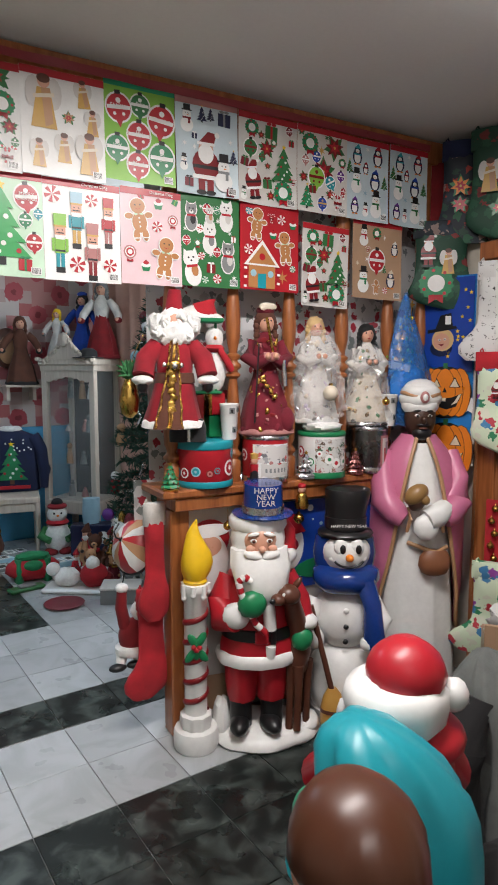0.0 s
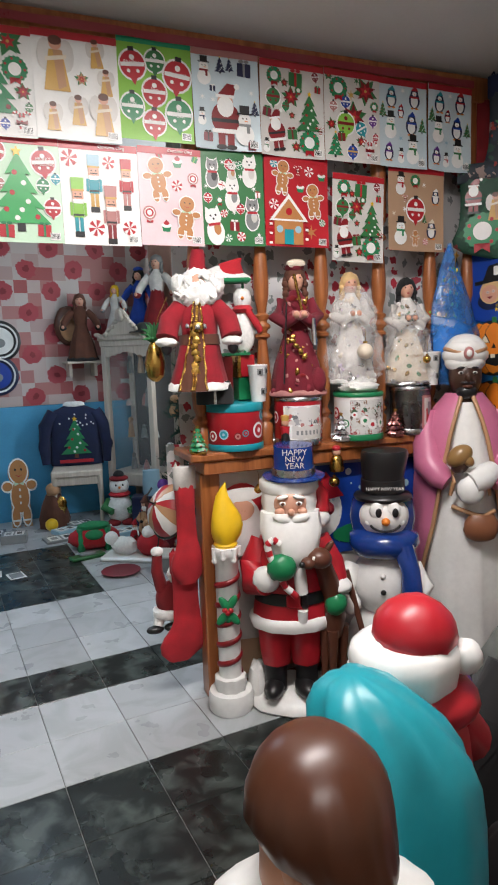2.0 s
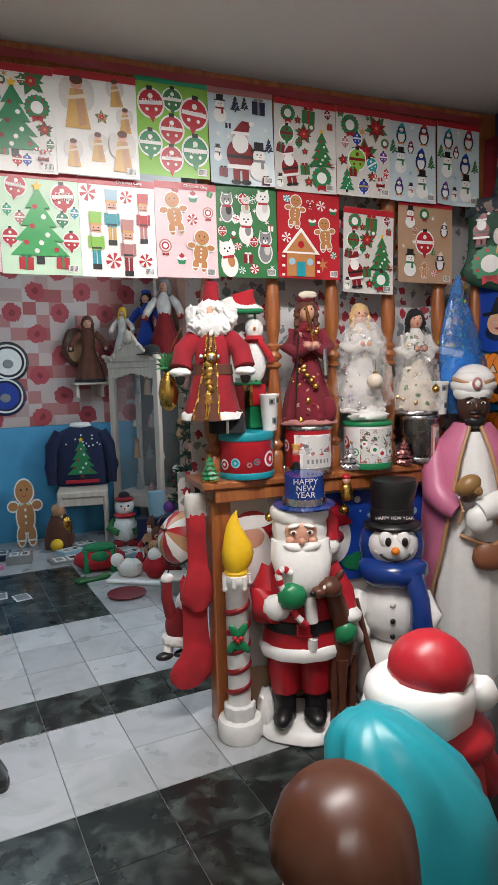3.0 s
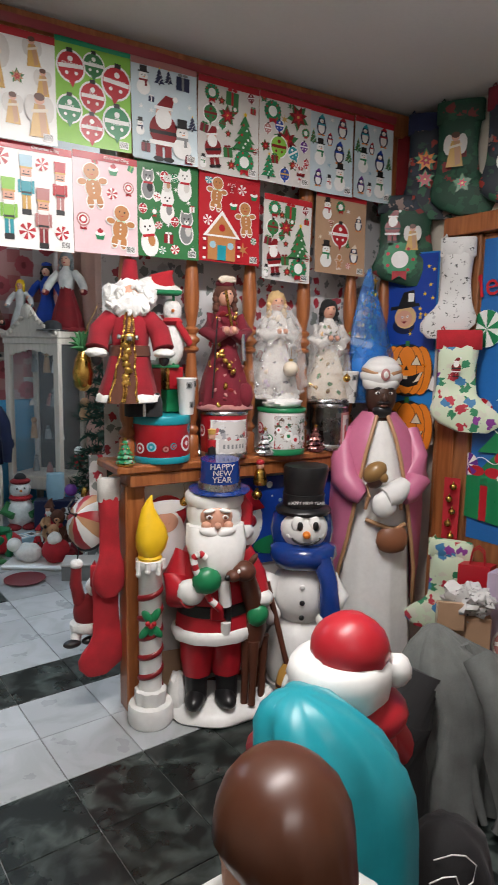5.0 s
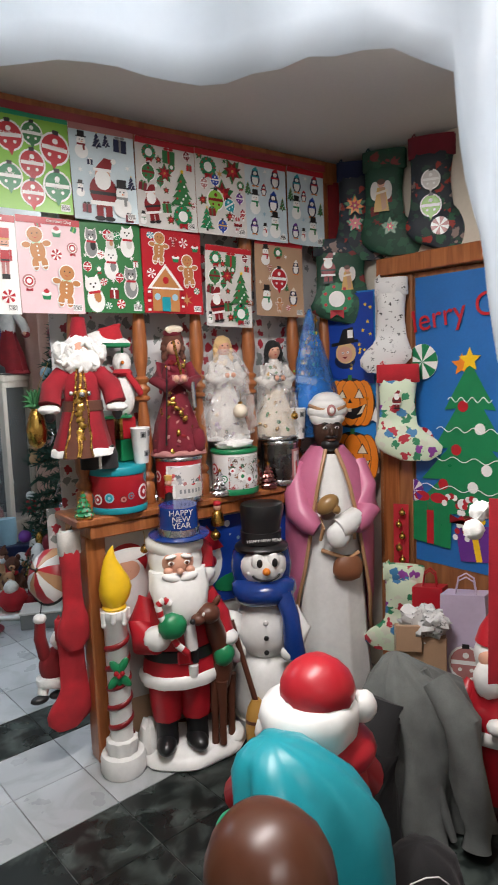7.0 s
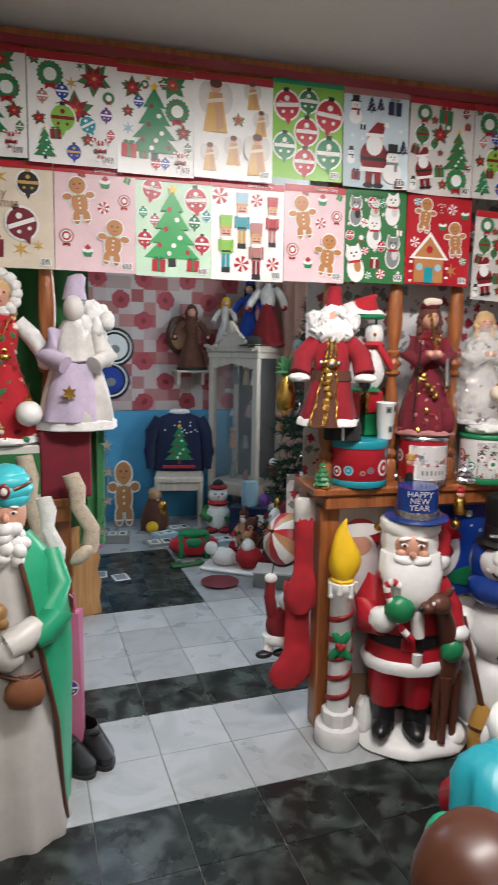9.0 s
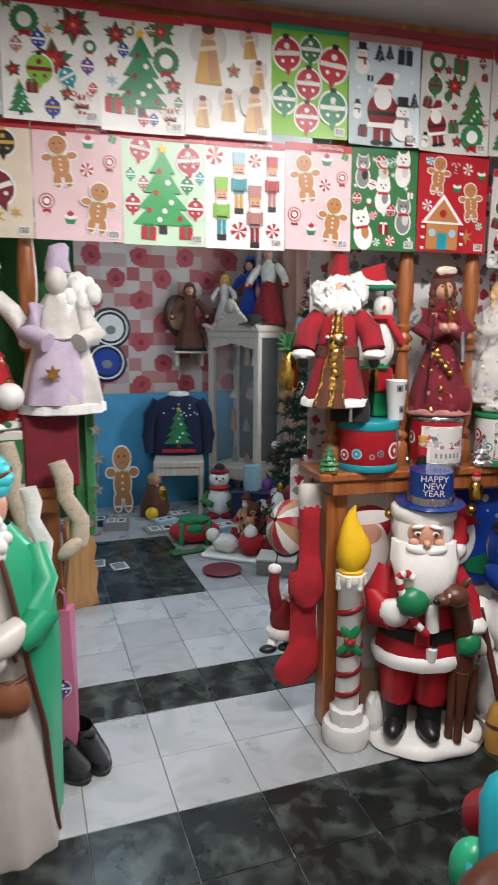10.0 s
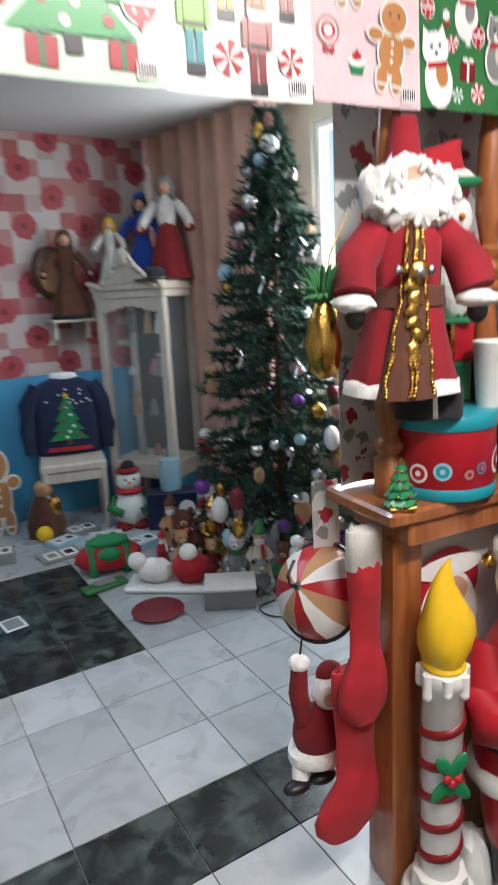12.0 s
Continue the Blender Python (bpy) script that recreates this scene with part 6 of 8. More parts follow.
stocking("stocking", "long red stocking with white printed cuff", on_part(.012, .0, 1.03), .52, "cloth_red", "cloth_off_white", None, w=.092, turn=-.1)
stocking("stocking", "large red felt stocking hung on the post", on_part(.005, .035, .66), .50, "cloth_red", "cloth_red", None, w=.125, turn=-.75)
po = thing("parasol_ornament", None, "glossy red, white and tan striped parasol ornament", "ornament", on_part(-.005, .17, .80) @ pose(0, 0, 0, 0, -62, 20))
for i in range(12):
    a0, a1 = i * math.pi / 6, (i + 1) * math.pi / 6
    prof = [(.012, .10), (.06, .085), (.105, .05), (.125, 0.0)]
    vs = [(r * math.cos(a), r * math.sin(a), z - d) for d in (0, .004) for r, z in prof for a in (a0, (a0 + a1) / 2, a1)]
    fs = [(3 * k + j, 3 * k + j + 1, 3 * k + j + 4, 3 * k + j + 3) for k in range(3) for j in range(2)]
    part("panel", B().add(vs, fs + [tuple(v + 12 for v in f[::-1]) for f in fs], ("plastic_red", "plastic_white", "plastic_tan")[i % 3]), po)
part("rim", B().tube([(.126 * math.cos(a), .126 * math.sin(a), 0) for a in [i * math.pi / 14 for i in range(29)]], .006, "plastic_black", 8), po)
part("hook", B().tube([(0, 0, .10), (0, 0, .13), (.02, 0, .15), (.06, 0, .14)], .004, "plastic_black", 6), po)
b = B().ell((0, 0, .06), (.07, .06, .08), "cloth_dark_red").loft([(0, 0, -.02, .07, .06), (0, 0, -.01, .085, .07), (0, 0, .015, .085, .07), (0, 0, .025, .07, .06)], "fluff_white", 20).tube([(-.04, 0, .11), (-.06, -.01, .20), (-.055, -.01, .27)], [.028, .026, .022], "cloth_dark_red", 12).ell((-.055, -.01, .285), (.028, .028, .022), "fluff_white")
b.ell((.03, -.01, .17), (.045, .04, .045), "fluff_white", lumps=.15).ell((.02, -.04, .17), (.022, .015, .02), "plastic_skin").ell((.05, .01, .205), (.04, .035, .04), "cloth_dark_red")
for s, x in ((0, -.05), (1, .03)):
    b.tube([(x, 0, 0), (x - .02, -.02, -.05)], [.028, .022], "fluff_white", 10).ell((x - .035, -.03, -.06), (.04, .024, .018), "plastic_black")
b.tube([(-.055, -.01, .28), (-.03, .0, .40)], .003, "plastic_black", 5)
thing("climbing_santa", b, "small climbing Santa doll on a string", "doll", on_part(-.03, .16, .345))

# ornaments that hang under the counter edge
def bauble(name, label, m, r, material):
    root = thing(name, None, label, "ornament", m)
    part("ball", B().ell((0, 0, -r), (r, r, r), material), root)
    part("cap", B().lathe([(r * .3, 0), (r * .3, r * .25), (r * .1, r * .3)], "foil_gold", n=12), root)
    part("thread", B().tube([(0, 0, r * .2), (0.003, 0, .035), (0, 0, .06)], .0012, "foil_gold", 5), root)


for u, z, r, c, w in ((.80, 1.50, .034, "plastic_cream", "cream"), (1.12, 1.44, .018, "foil_gold", "gold")):
    bauble("bauble", w + " bauble hung on the wrapped doll", on_part(u, -.135, z), r, c)
for u, z, r, c, w in ((.60, .86, .026, "plastic_green", "green"), (.625, .82, .03, "plastic_dark_red", "dark red"), (.59, .79, .022, "plastic_red", "red"), (.66, .93, .024, "foil_gold", "gold"), (.30, .93, .018, "foil_gold", "gold")):
    bauble("bauble", w + " glass bauble hung under the counter edge", on_part(u, -.10, z), r, c)
b = B().loft([(0, 0, 0, .03, .028), (0, 0, .015, .034, .03), (0, 0, .06, .024, .022), (0, 0, .075, .01, .01)], "foil_gold", 16).ell((0, 0, .085), (.018, .016, .018), "plastic_skin").ell((0, 0, .10), (.02, .018, .014), "plastic_red")
thing("hanging_figurine", b, "small red and gold figurine hung under counter", "ornament", on_part(.665, -.115, .955))

# ---- doorway corner: poster, stockings, bags, jacket, plastic sheet ----
RIGHT = lambda y, z, x=1.55, rz=-62: pose(x, y, z, 0, 0, rz)
jamb = thing("door_1", None, "wooden door frame with a blue Christmas poster", "door", at(0, 0, 0), kind="structure")
part("jamb", B().box(1.565, 1.618, -.57, -.37, 0.001, 2.085, "door_wood", .005), jamb)
part("jamb_strip", B().box(1.548, 1.5645, -.50, -.40, 0.001, 2.085, "varnished_wood", .004), jamb)
part("lintel", B().box(1.53, 1.618, -1.75, -.385, 2.086, 2.17, "varnished_wood", .005), jamb)
part("jamb", B().box(1.565, 1.618, -1.75, -1.55, 0.001, 2.085, "door_wood", .005), jamb)
part("leaf", B().box(1.585, 1.617, -1.549, -.571, 0.001, 2.084, "door_wood", .003), jamb)

ps = thing("door_poster", None, "blue plastic door poster with decorated Christmas tree", "poster", pose(1.580, -.505, .78, 0, 0, -90))
part("sheet", B().drape(.88, 1.385, "poster_blue", 20, 12, wave(.001, .003, 9), pose(.075, 0, -.105)), ps)


def poster_part(name, s):
    s.v = [(x, y - .008, z) for x, y, z in s.v]
    return part(name, s, ps)


poster_part("tree_print", s_tree(Sticker(.37, .50, .34), "green", "red", "brown"))
poster_part("star_print", Sticker(.33, .86, .055).shape(star(0, 0, 1), "orange"))
for i, (w, z) in enumerate(((.11, .70), (.17, .56), (.22, .42), (.26, .28))):
    poster_part("garland_print", B().tube([(.37 + w * (t / 14 - 1), -.004, z + .012 * math.sin(t * .9)) for t in range(29)], .0022, "paper_white", 6))
poster_part("ornament_print", s_mint(Sticker(.12, .88, .085), "green"))
poster_part("ornament_print", s_mint(Sticker(.12, .50, .065), "red"))
poster_part("ornament_print", s_mint(Sticker(.07, .25, .055), "purple"))
poster_part("gift_print", s_present(Sticker(.16, .12, .15), "green", "red"))
poster_part("gift_print", s_present(Sticker(.40, .05, .12, 12), "purple", "yellow"))
poster_part("cane_print", s_cane(Sticker(.33, .14, .12)))
lettering("lettering", "Merry Christmas", .15, "paper_red", ps, pose(.50, -.012, 1.08, 90, -8, 0), "red script lettering")

hp = thing("pumpkin_poster", None, "blue autumn poster with child and orange pumpkins", "poster", pose(1.470, -.075, 1.10, 0, 0, -77))
part("sheet", B().drape(.31, .93, "paper_sky", 8, 12, wave(.002, .006, 7)), hp)
part("border", B().drape(.014, .93, "paper_off_white", 2, 12, wave(.002, .006, 7), pose(.304, -.004, 0)), hp)
part("night_print", B().flat([(.0, .50), (.30, .46), (.30, .92), (0, .92)], "paper_blue", -.009), hp)


def poster_print(name, k):
    k.v = [(x, y - .012, z) for x, y, z in k.v]
    return part(name, k, hp)


for x, z, r in ((.175, .07, .135), (.165, .36, .125)):
    k = Sticker(x, z, r)
    k.shape(circle(0, 0, 1.13, 28, 1.04), "black")
    for dx in (-.62, .62, -.32, .32, 0):
        k.shape(circle(dx, 0, .47, 16, .97), "brown").shape(circle(dx, 0, .44, 16, .95), "orange")
    k.shape([(-.60, .20), (-.15, .20), (-.34, .56)], "black").shape([(-.56, .22), (-.20, .22), (-.35, .50)], "cream").shape([(.18, .20), (.66, .20), (.42, .62)], "black").shape([(.22, .22), (.60, .22), (.42, .56)], "cream").shape([(-.1, .0), (.1, .0), (0, .2)], "black")
    k.shape([(-.7, -.12), (-.3, -.22), (0, -.24), (.3, -.2), (.75, -.02), (.5, -.55), (.1, -.68), (-.4, -.55)], "black").shape([(.3, -.5), (.55, -.4), (.70, -.05), (.60, -.08), (.45, -.32)], "cream").shape(rect(-.12, .06, -.36, -.22), "cream").shape(rect(-.08, .1, .95, 1.16), "leaf")
    poster_print("pumpkin_print", k)
k = Sticker(.145, .62, .075).shape(circle(-.1, -.55, .8, 14, .55), "navy").shape(circle(0, 0, .78, 16, .74), "blonde").shape(circle(-.08, -.1, .58, 16, .55), "skin").shape([(-1.1, .45), (1.0, .72), (.9, .90), (-1.1, .68)], "black").shape([(-.6, .6), (.7, .78), (.55, 1.75), (-.2, 1.6)], "black").shape(rect(.15, .55, 1.0, 1.55), "white")
k.shape(circle(-.22, 0, .09, 10), "white").shape(circle(.16, .04, .09, 10), "white").shape(circle(-.22, 0, .05, 8), "black").shape(circle(.16, .04, .05, 8), "black").shape([(-.3, -.28), (.15, -.25), (-.05, -.42)], "dark_red")
poster_print("child_print", k)
poster_print("ghost_print", Sticker(.275, .31, .045).shape(circle(0, .1, .9, 16, .8), "white").shape([(-.9, .1), (.9, .1), (.8, -1.1), (.3, -.8), (-.2, -1.2), (-.8, -.8)], "white").shape(circle(-.1, .2, .3, 12), "black").shape(circle(-.1, .2, .2, 10), "white"))
random.seed(2)
for i in range(12):
    poster_print("star_print", Sticker(random.uniform(.17, .29), random.uniform(.53, .86), .011).shape(star(0, 0, 1), "yellow"))

stocking("stocking", "plain red felt stocking hung by the ceiling", RIGHT(-.10, 2.60, 1.50, -35), .37, "cloth_dark_red", "cloth_dark_red", w=.20)
stocking("stocking", "dark blue stocking with red glitter", RIGHT(-.27, 2.67, 1.52, -50), .50, "dark_print", "cloth_navy", None, [(0, .45, .05, (s_poinsettia, ("orange",))), (.0, .62, .04, (s_poinsettia, ("red",)))], w=.17)
stocking("stocking", "dark green stocking with white-winged figure", RIGHT(-.43, 2.69, 1.55), .52, "green_print", "green_print", None, [(-.05, .42, .075, (s_angel, ())), (.15, .72, .04, (s_poinsettia, ("leaf",)))], w=.20)
stocking("stocking", "black stocking with appliqued sweets and ornaments", RIGHT(-.68, 2.69, 1.57), .52, "dark_print", "cloth_burgundy", None, [(0, .40, .04, (s_bauble, ("off_white",))), (.0, .62, .045, (s_bauble, ("lime",))), (.2, .80, .04, (s_mint, ("rose",)))], w=.20)
stocking("stocking", "stuffed stocking with Santa and green wreath", RIGHT(-.215, 2.30, 1.47, -45), .44, "green_print", "dark_print", None, [(-.25, .34, .06, (s_santa, ())), (.1, .45, .06, (s_angel, ())), (-.1, .70, .085, (s_wreath, ()))], w=.27)
stocking("stocking", "white stocking with black line drawings", RIGHT(-.50, 2.075, 1.50), .47, "ink_print", "ink_print", None, [], w=.15, turn=-1)
stocking("stocking", "pale green toy-print stocking with red cuff", RIGHT(-.555, 1.66, 1.47), .48, "toy_print", "cloth_red", None, [(0, .36, .035, (s_santa, ()))], w=.19)
stocking("stocking", "patchwork print stocking near the floor", RIGHT(-.60, .69, 1.44), .46, "toy_print", "toy_print", None, [], w=.19, turn=-1)
bs = thing("bell_strap", None, "red felt strap of gold jingle bells", "decoration", pose(1.50, -.50, .52, 0, 0, -62))
part("strap", B().drape(.075, .44, "cloth_red", 4, 8, wave(0, .004, 3)), bs)
for i in range(7):
    part("bell", B().ell((.037 + .008 * (-1) ** i, -.016, .04 + .06 * i), (.017, .017, .017), "foil_gold", n=14, k=10).tube([(.037 + .008 * (-1) ** i, -.016, .055 + .06 * i), (.037 + .008 * (-1) ** i, -.012, .064 + .06 * i)], .004, "foil_gold", 6), bs)


def gift_bag(label, m, w, d, h, colour, print_colour, handles=True):
    root = thing("gift_bag", None, label, "gift bag", m, "paper gift bags")
    b = B().loft([(0, 0, 0, w * .70, d * .70), (0, 0, h * .5, w * .70, d * .64), (0, 0, h, w * .71, d * .5)], colour, 4)
    b.v = [(x * math.cos(.785) - y * math.sin(.785) * w / d, x * math.sin(.785) * d / w + y * math.cos(.785), z) for x, y, z in b.v]
    b.s = [False] * len(b.s)
    part("bag", b, root)
    if print_colour:
        k = Sticker(0, h * .5, w * .32)
        s_bauble(k, print_colour)
        k.v = [(x, y - d * .52, z) for x, y, z in k.v]
        part("print", k, root)
    if handles:
        for s in (-1, 1):
            part("handle", B().tube([(-w * .2, s * d * .25, h), (-w * .15, s * d * .27, h + .06), (0, s * d * .28, h + .08), (w * .15, s * d * .27, h + .06), (w * .2, s * d * .25, h)], .004, colour, 6), root)


gift_bag("purple and pink printed paper gift bag", pose(1.45, -.93, 0, 0, 0, -60), .22, .10, .62, "plastic_lilac", "rose")
gift_bag("glossy red gift bag beside the door", pose(1.47, -.73, 0, 0, 0, -60), .16, .08, .60, "plastic_red", None)
thing("cardboard_box", B().box(-.11, .11, -.08, .08, 0, .44, "paper_kraft", .004).box(-.112, .0, -.10, -.081, .38, .50, "paper_kraft", .002), "open brown cardboard box beside the door", "box", pose(1.31, -.78, 0, 0, 0, -50))
thing("crumpled_newspaper", B().ell((0, 0, .10), (.10, .08, .09), "ink_print", (10, 5, 0), 26, 16, lumps=.55).ell((.05, -.05, .13), (.06, .05, .05), "ink_print", (30, 20, 0), 18, 12, lumps=.7), "crumpled printed paper on the brown box", "paper", pose(1.30, -.80, .38, 0, 0, -50))
gift_bag("lilac and pink glossy gift bag", pose(.60, -1.72, 0, 0, 0, -60), .24, .12, .78, "plastic_lilac", "rose")
gift_bag("multicoloured printed gift bag on the floor", pose(.42, -1.80, 0, 0, 0, -60), .20, .10, .42, "plastic_pink", "blue")

# grey jacket over a low stool
thing("stool", B().box(-.15, .15, -.13, .13, .40, .44, "door_wood", .006).box(-.14, -.10, -.12, -.08, 0, .40, "door_wood").box(.10, .14, -.12, -.08, 0, .40, "door_wood").box(-.14, -.10, .08, .12, 0, .40, "door_wood").box(.10, .14, .08, .12, 0, .40, "door_wood"), "low wooden stool under a jacket", "stool", at(.80, -1.115, 0, -30))
jk = thing("jacket", None, "crumpled grey cotton jacket thrown over stool", "jacket", at(.80, -1.115, 0, -30))
def crease(a, t):
    return .95 + .13 * math.sin(6 * a + 3 * t) * (1.1 - t) + .09 * abs(math.sin(6.5 * a - 5 * t)) + .04 * math.sin(19 * a + 7 * t) + .18 * noise.noise(Vector((math.cos(a) * 2, math.sin(a) * 2, t * 4)))
part("body", B().loft([(0, 0, .015, .27, .22), (0, 0, .10, .26, .21), (0, 0, .25, .235, .19), (0, 0, .38, .21, .175), (-.02, 0, .47, .18, .15), (-.06, 0, .55, .10, .09), (-.08, 0, .60, .05, .05), (-.08, 0, .62, .015, .015)], "cloth_jacket", 90, crease), jk)
part("sleeve", B().tube([(.02, -.10, .55), (.07, -.20, .44), (.06, -.245, .28), (.10, -.25, .12), (.08, -.27, .03)], [.05, .065, .06, .055, .05], "cloth_jacket", 20), jk)
for q in range(7):
    a0 = -2.65 + .30 * q
    part("fold", B().tube([((.06 + .19 * t + .012 * math.sin(9 * t + q)) * math.cos(a0 + .16 * math.sin(3 * t + q)) - .03, (.06 + .165 * t) * math.sin(a0 + .16 * math.sin(3 * t + q)), .57 - .54 * t) for t in [i / 9 for i in range(10)]], [.012 + .022 * math.sin(.35 * i) * (1 if q % 2 else .7) for i in range(10)], "cloth_jacket", 12), jk)
part("lining", B().tube([(-.16, -.10, .50), (-.22, -.14, .36), (-.24, -.15, .20), (-.22, -.16, .05)], [.06, .08, .09, .08], "cloth_black", 18), jk)
bb = thing("black_bag", None, "slack black cloth bag with white drawstring", "bag", at(.37, -1.42, 0, -30))
part("body", B().loft([(0, 0, .004, .12, .10), (0, 0, .05, .14, .115), (0, 0, .15, .13, .10), (0, 0, .22, .10, .075), (-.01, 0, .265, .055, .045), (-.01, 0, .275, .01, .01)], "cloth_black", 60, lambda a, t: 1 + .14 * noise.noise(Vector((2 * math.cos(a), 2 * math.sin(a), 4 * t))) + .06 * math.sin(7 * a + 5 * t)), bb)
part("drawstring", B().tube([(-.07, -.075, .215), (-.03, -.095, .245), (.01, -.09, .235), (.045, -.085, .20), (.03, -.10, .165), (-.005, -.11, .15), (-.02, -.105, .19), (-.05, -.095, .18), (-.085, -.09, .16)], .0022, "paper_white", 6), bb)
thing("purple_bag", B().loft([(0, 0, 0, .10, .08), (0, 0, .2, .12, .09), (0, 0, .38, .08, .06), (0, 0, .44, .03, .03)], "cloth_purple", 24, folds(6, .08)), "purple cloth bag beside the jacket", "bag", at(.56, -.93, 0, 0))
b = B()
b.loft([(0, 0, 0, .12, .10), (0, 0, .04, .125, .105), (0, 0, .2, .11, .1), (0, 0, .33, .12, .105)], "plastic_red", 26, folds(6, .03)).loft([(0, 0, .32, .13, .115), (0, 0, .34, .14, .125), (0, 0, .37, .14, .125), (0, 0, .39, .125, .11)], "plastic_white", 26)
b.loft([(0, 0, .38, .125, .11), (0, 0, .5, .13, .115), (0, 0, .60, .105, .095), (0, 0, .66, .06, .06)], "plastic_red", 26, folds(5, .03)).tube([(.10, 0, .58), (.15, -.06, .50), (.09, -.13, .46)], [.05, .052, .045], "plastic_red", 14).ell((.06, -.15, .46), (.045, .045, .04), "plastic_white", lumps=.1)
b.tube([(-.10, 0, .58), (-.15, -.06, .50), (-.09, -.13, .46)], [.05, .052, .045], "plastic_red", 14).ell((-.06, -.15, .46), (.045, .045, .04), "plastic_white", lumps=.1)
b.ell((0, 0, .76), (.10, .095, .12), "plastic_white", lumps=.06).ell((0, -.06, .76), (.06, .05, .055), "plastic_skin").ell((0, -.08, .66), (.075, .06, .10), "plastic_white", lumps=.15).loft([(0, 0, .83, .095, .09), (0, .01, .90, .075, .07), (0, .03, .96, .04, .04), (0, .05, 1.0, .015, .015)], "plastic_red", 22)
thing("santa_figure", b, "painted plastic Santa beside gift bags", "lawn figure", at(1.07, -1.27, 0, -80, .74), "painted plastic lawn figures")

# knitted red and white scarf and pompoms on cords
sc = thing("knitted_scarf", None, "red and white knitted scarf hung from a cord", "scarf", pose(.60, -1.50, .70, 0, 0, -58))
part("scarf", B().drape(.17, .56, "cloth_red", 8, 16, wave(.003, .008, 6)), sc)
k = Sticker(.085, .42, .05).shape(circle(0, 0, .8, 16, 1.6), "white").shape(circle(.15, .2, .45, 14, 1.2), "red").shape(circle(-.1, -.9, .4, 12), "white")
k.v = [(x, y - .012, z) for x, y, z in k.v]
part("knit_print", k, sc)
for i in range(3):
    part("bar", B().flat(rect(.03, .11, .20 - .065 * i, .225 - .065 * i), "paper_rose", -.013), sc)
part("loop", B().tube([(.085, 0, .55), (.095, .0, .60)], .004, "cloth_red", 6), sc)
pp = thing("pompom_cord", None, "two white yarn pompoms hung on cords", "decoration", pose(.588, -1.458, 0))
for dx, z in ((0, 1.165), (.035, 1.215)):
    part("pompom", B().ell((dx, 0, z), (.03, .03, .03), "fluff_white", lumps=.25), pp)
    part("cord", B().tube([(dx, 0, z + .02), (dx + .03, -.04, 1.245), (.075, -.10, 1.262)], .002, "paper_white", 5), pp)
thing("gift_box", B().box(-.10, .10, -.012, .012, 0, .22, "paper_rose", .002).box(-.1, .1, -.014, -.0125, .08, .10, "paper_grey", .0005).tube([(0, 0, .10), (-.02, 0, .13)], .002, "paper_grey", 5), "pink and grey flat carton hung on a rail", "carton", pose(.70, -1.60, 1.12, 0, 25, -58))

gr = thing("garment_rail", None, "thin dark metal garment rail with scarves", "rail", at(0, 0, 0))
part("rail", B().tube([(.615, -1.53, 1.305), (1.2, -2.55, 1.305)], .009, "plastic_black", 10), gr)
for x, y in ((.78, -1.815), (1.2, -2.55)):
    part("post", B().tube([(x, y, .02), (x, y, 1.30)], .011, "plastic_black", 10), gr)
    part("foot", B().lathe([(.12, 0), (.12, .012), (.02, .02)], "plastic_black", (x, y, 0), 20), gr)

# big sheet of white plastic hung from the ceiling: it lets light through
_n, _l = MATS["white_film"].node_tree.nodes, MATS["white_film"].node_tree.links
_tr, _mx = _n.new("ShaderNodeBsdfTranslucent"), _n.new("ShaderNodeMixShader")
_tr.inputs["Color"].default_value = (0.80, 0.88, 0.95, 1)
_mx.inputs[0].default_value = 0.45
_l.new(_n["Principled BSDF"].outputs[0], _mx.inputs[1])
_l.new(_tr.outputs[0], _mx.inputs[2])
_l.new(_mx.outputs[0], _n["Material Output"].inputs["Surface"])

def plastic_bottom(s):
    pts = [(-.34, 1.955), (-.2, 1.935), (0, 1.918), (.10, 1.93), (.135, 1.918), (.15, 1.91), (.157, 1.84), (.165, 1.80), (.18, 1.74), (.19, 1.67), (.22, 1.58), (.27, 1.48), (.7, 1.44)]
    for (a, z0), (c, z1) in zip(pts, pts[1:]):
        if s <= c:
            return z0 + (z1 - z0) * (s - a) / (c - a)
    return 1.44


cols = [-.34 + .49 * i / 20 for i in range(20)] + [.15 + .13 * i / 24 for i in range(24)] + [.28 + .42 * i / 14 for i in range(15)]
vs, fs, nz = [], [], 22
for s in cols:
    z0 = plastic_bottom(s) + .006 * math.sin(31 * s)
    for k in range(nz + 1):
        z = z0 + (CEIL - .002 - z0) * k / nz
        vs.append((s, .014 * math.sin(14 * s + 1.5 * z) + .010 * math.sin(33 * s - 4 * z) + .028 * noise.noise(Vector((s * 8, z * 5, 0))) + .012 * noise.noise(Vector((s * 26, z * 14, 3))), z))
for i in range(len(cols) - 1):
    for k in range(nz):
        a = i * (nz + 1) + k
        fs.append((a, a + nz + 1, a + nz + 2, a + 1))
b = B().add(vs, fs, "white_film")
ob = thing("plastic_sheet", b, "large sheet of white plastic hung from ceiling", "plastic sheet", pose(-.677, -1.989, -.004, 0, 0, -42))
sol = ob.modifiers.new("thickness", 'SOLIDIFY')
sol.thickness = .0015

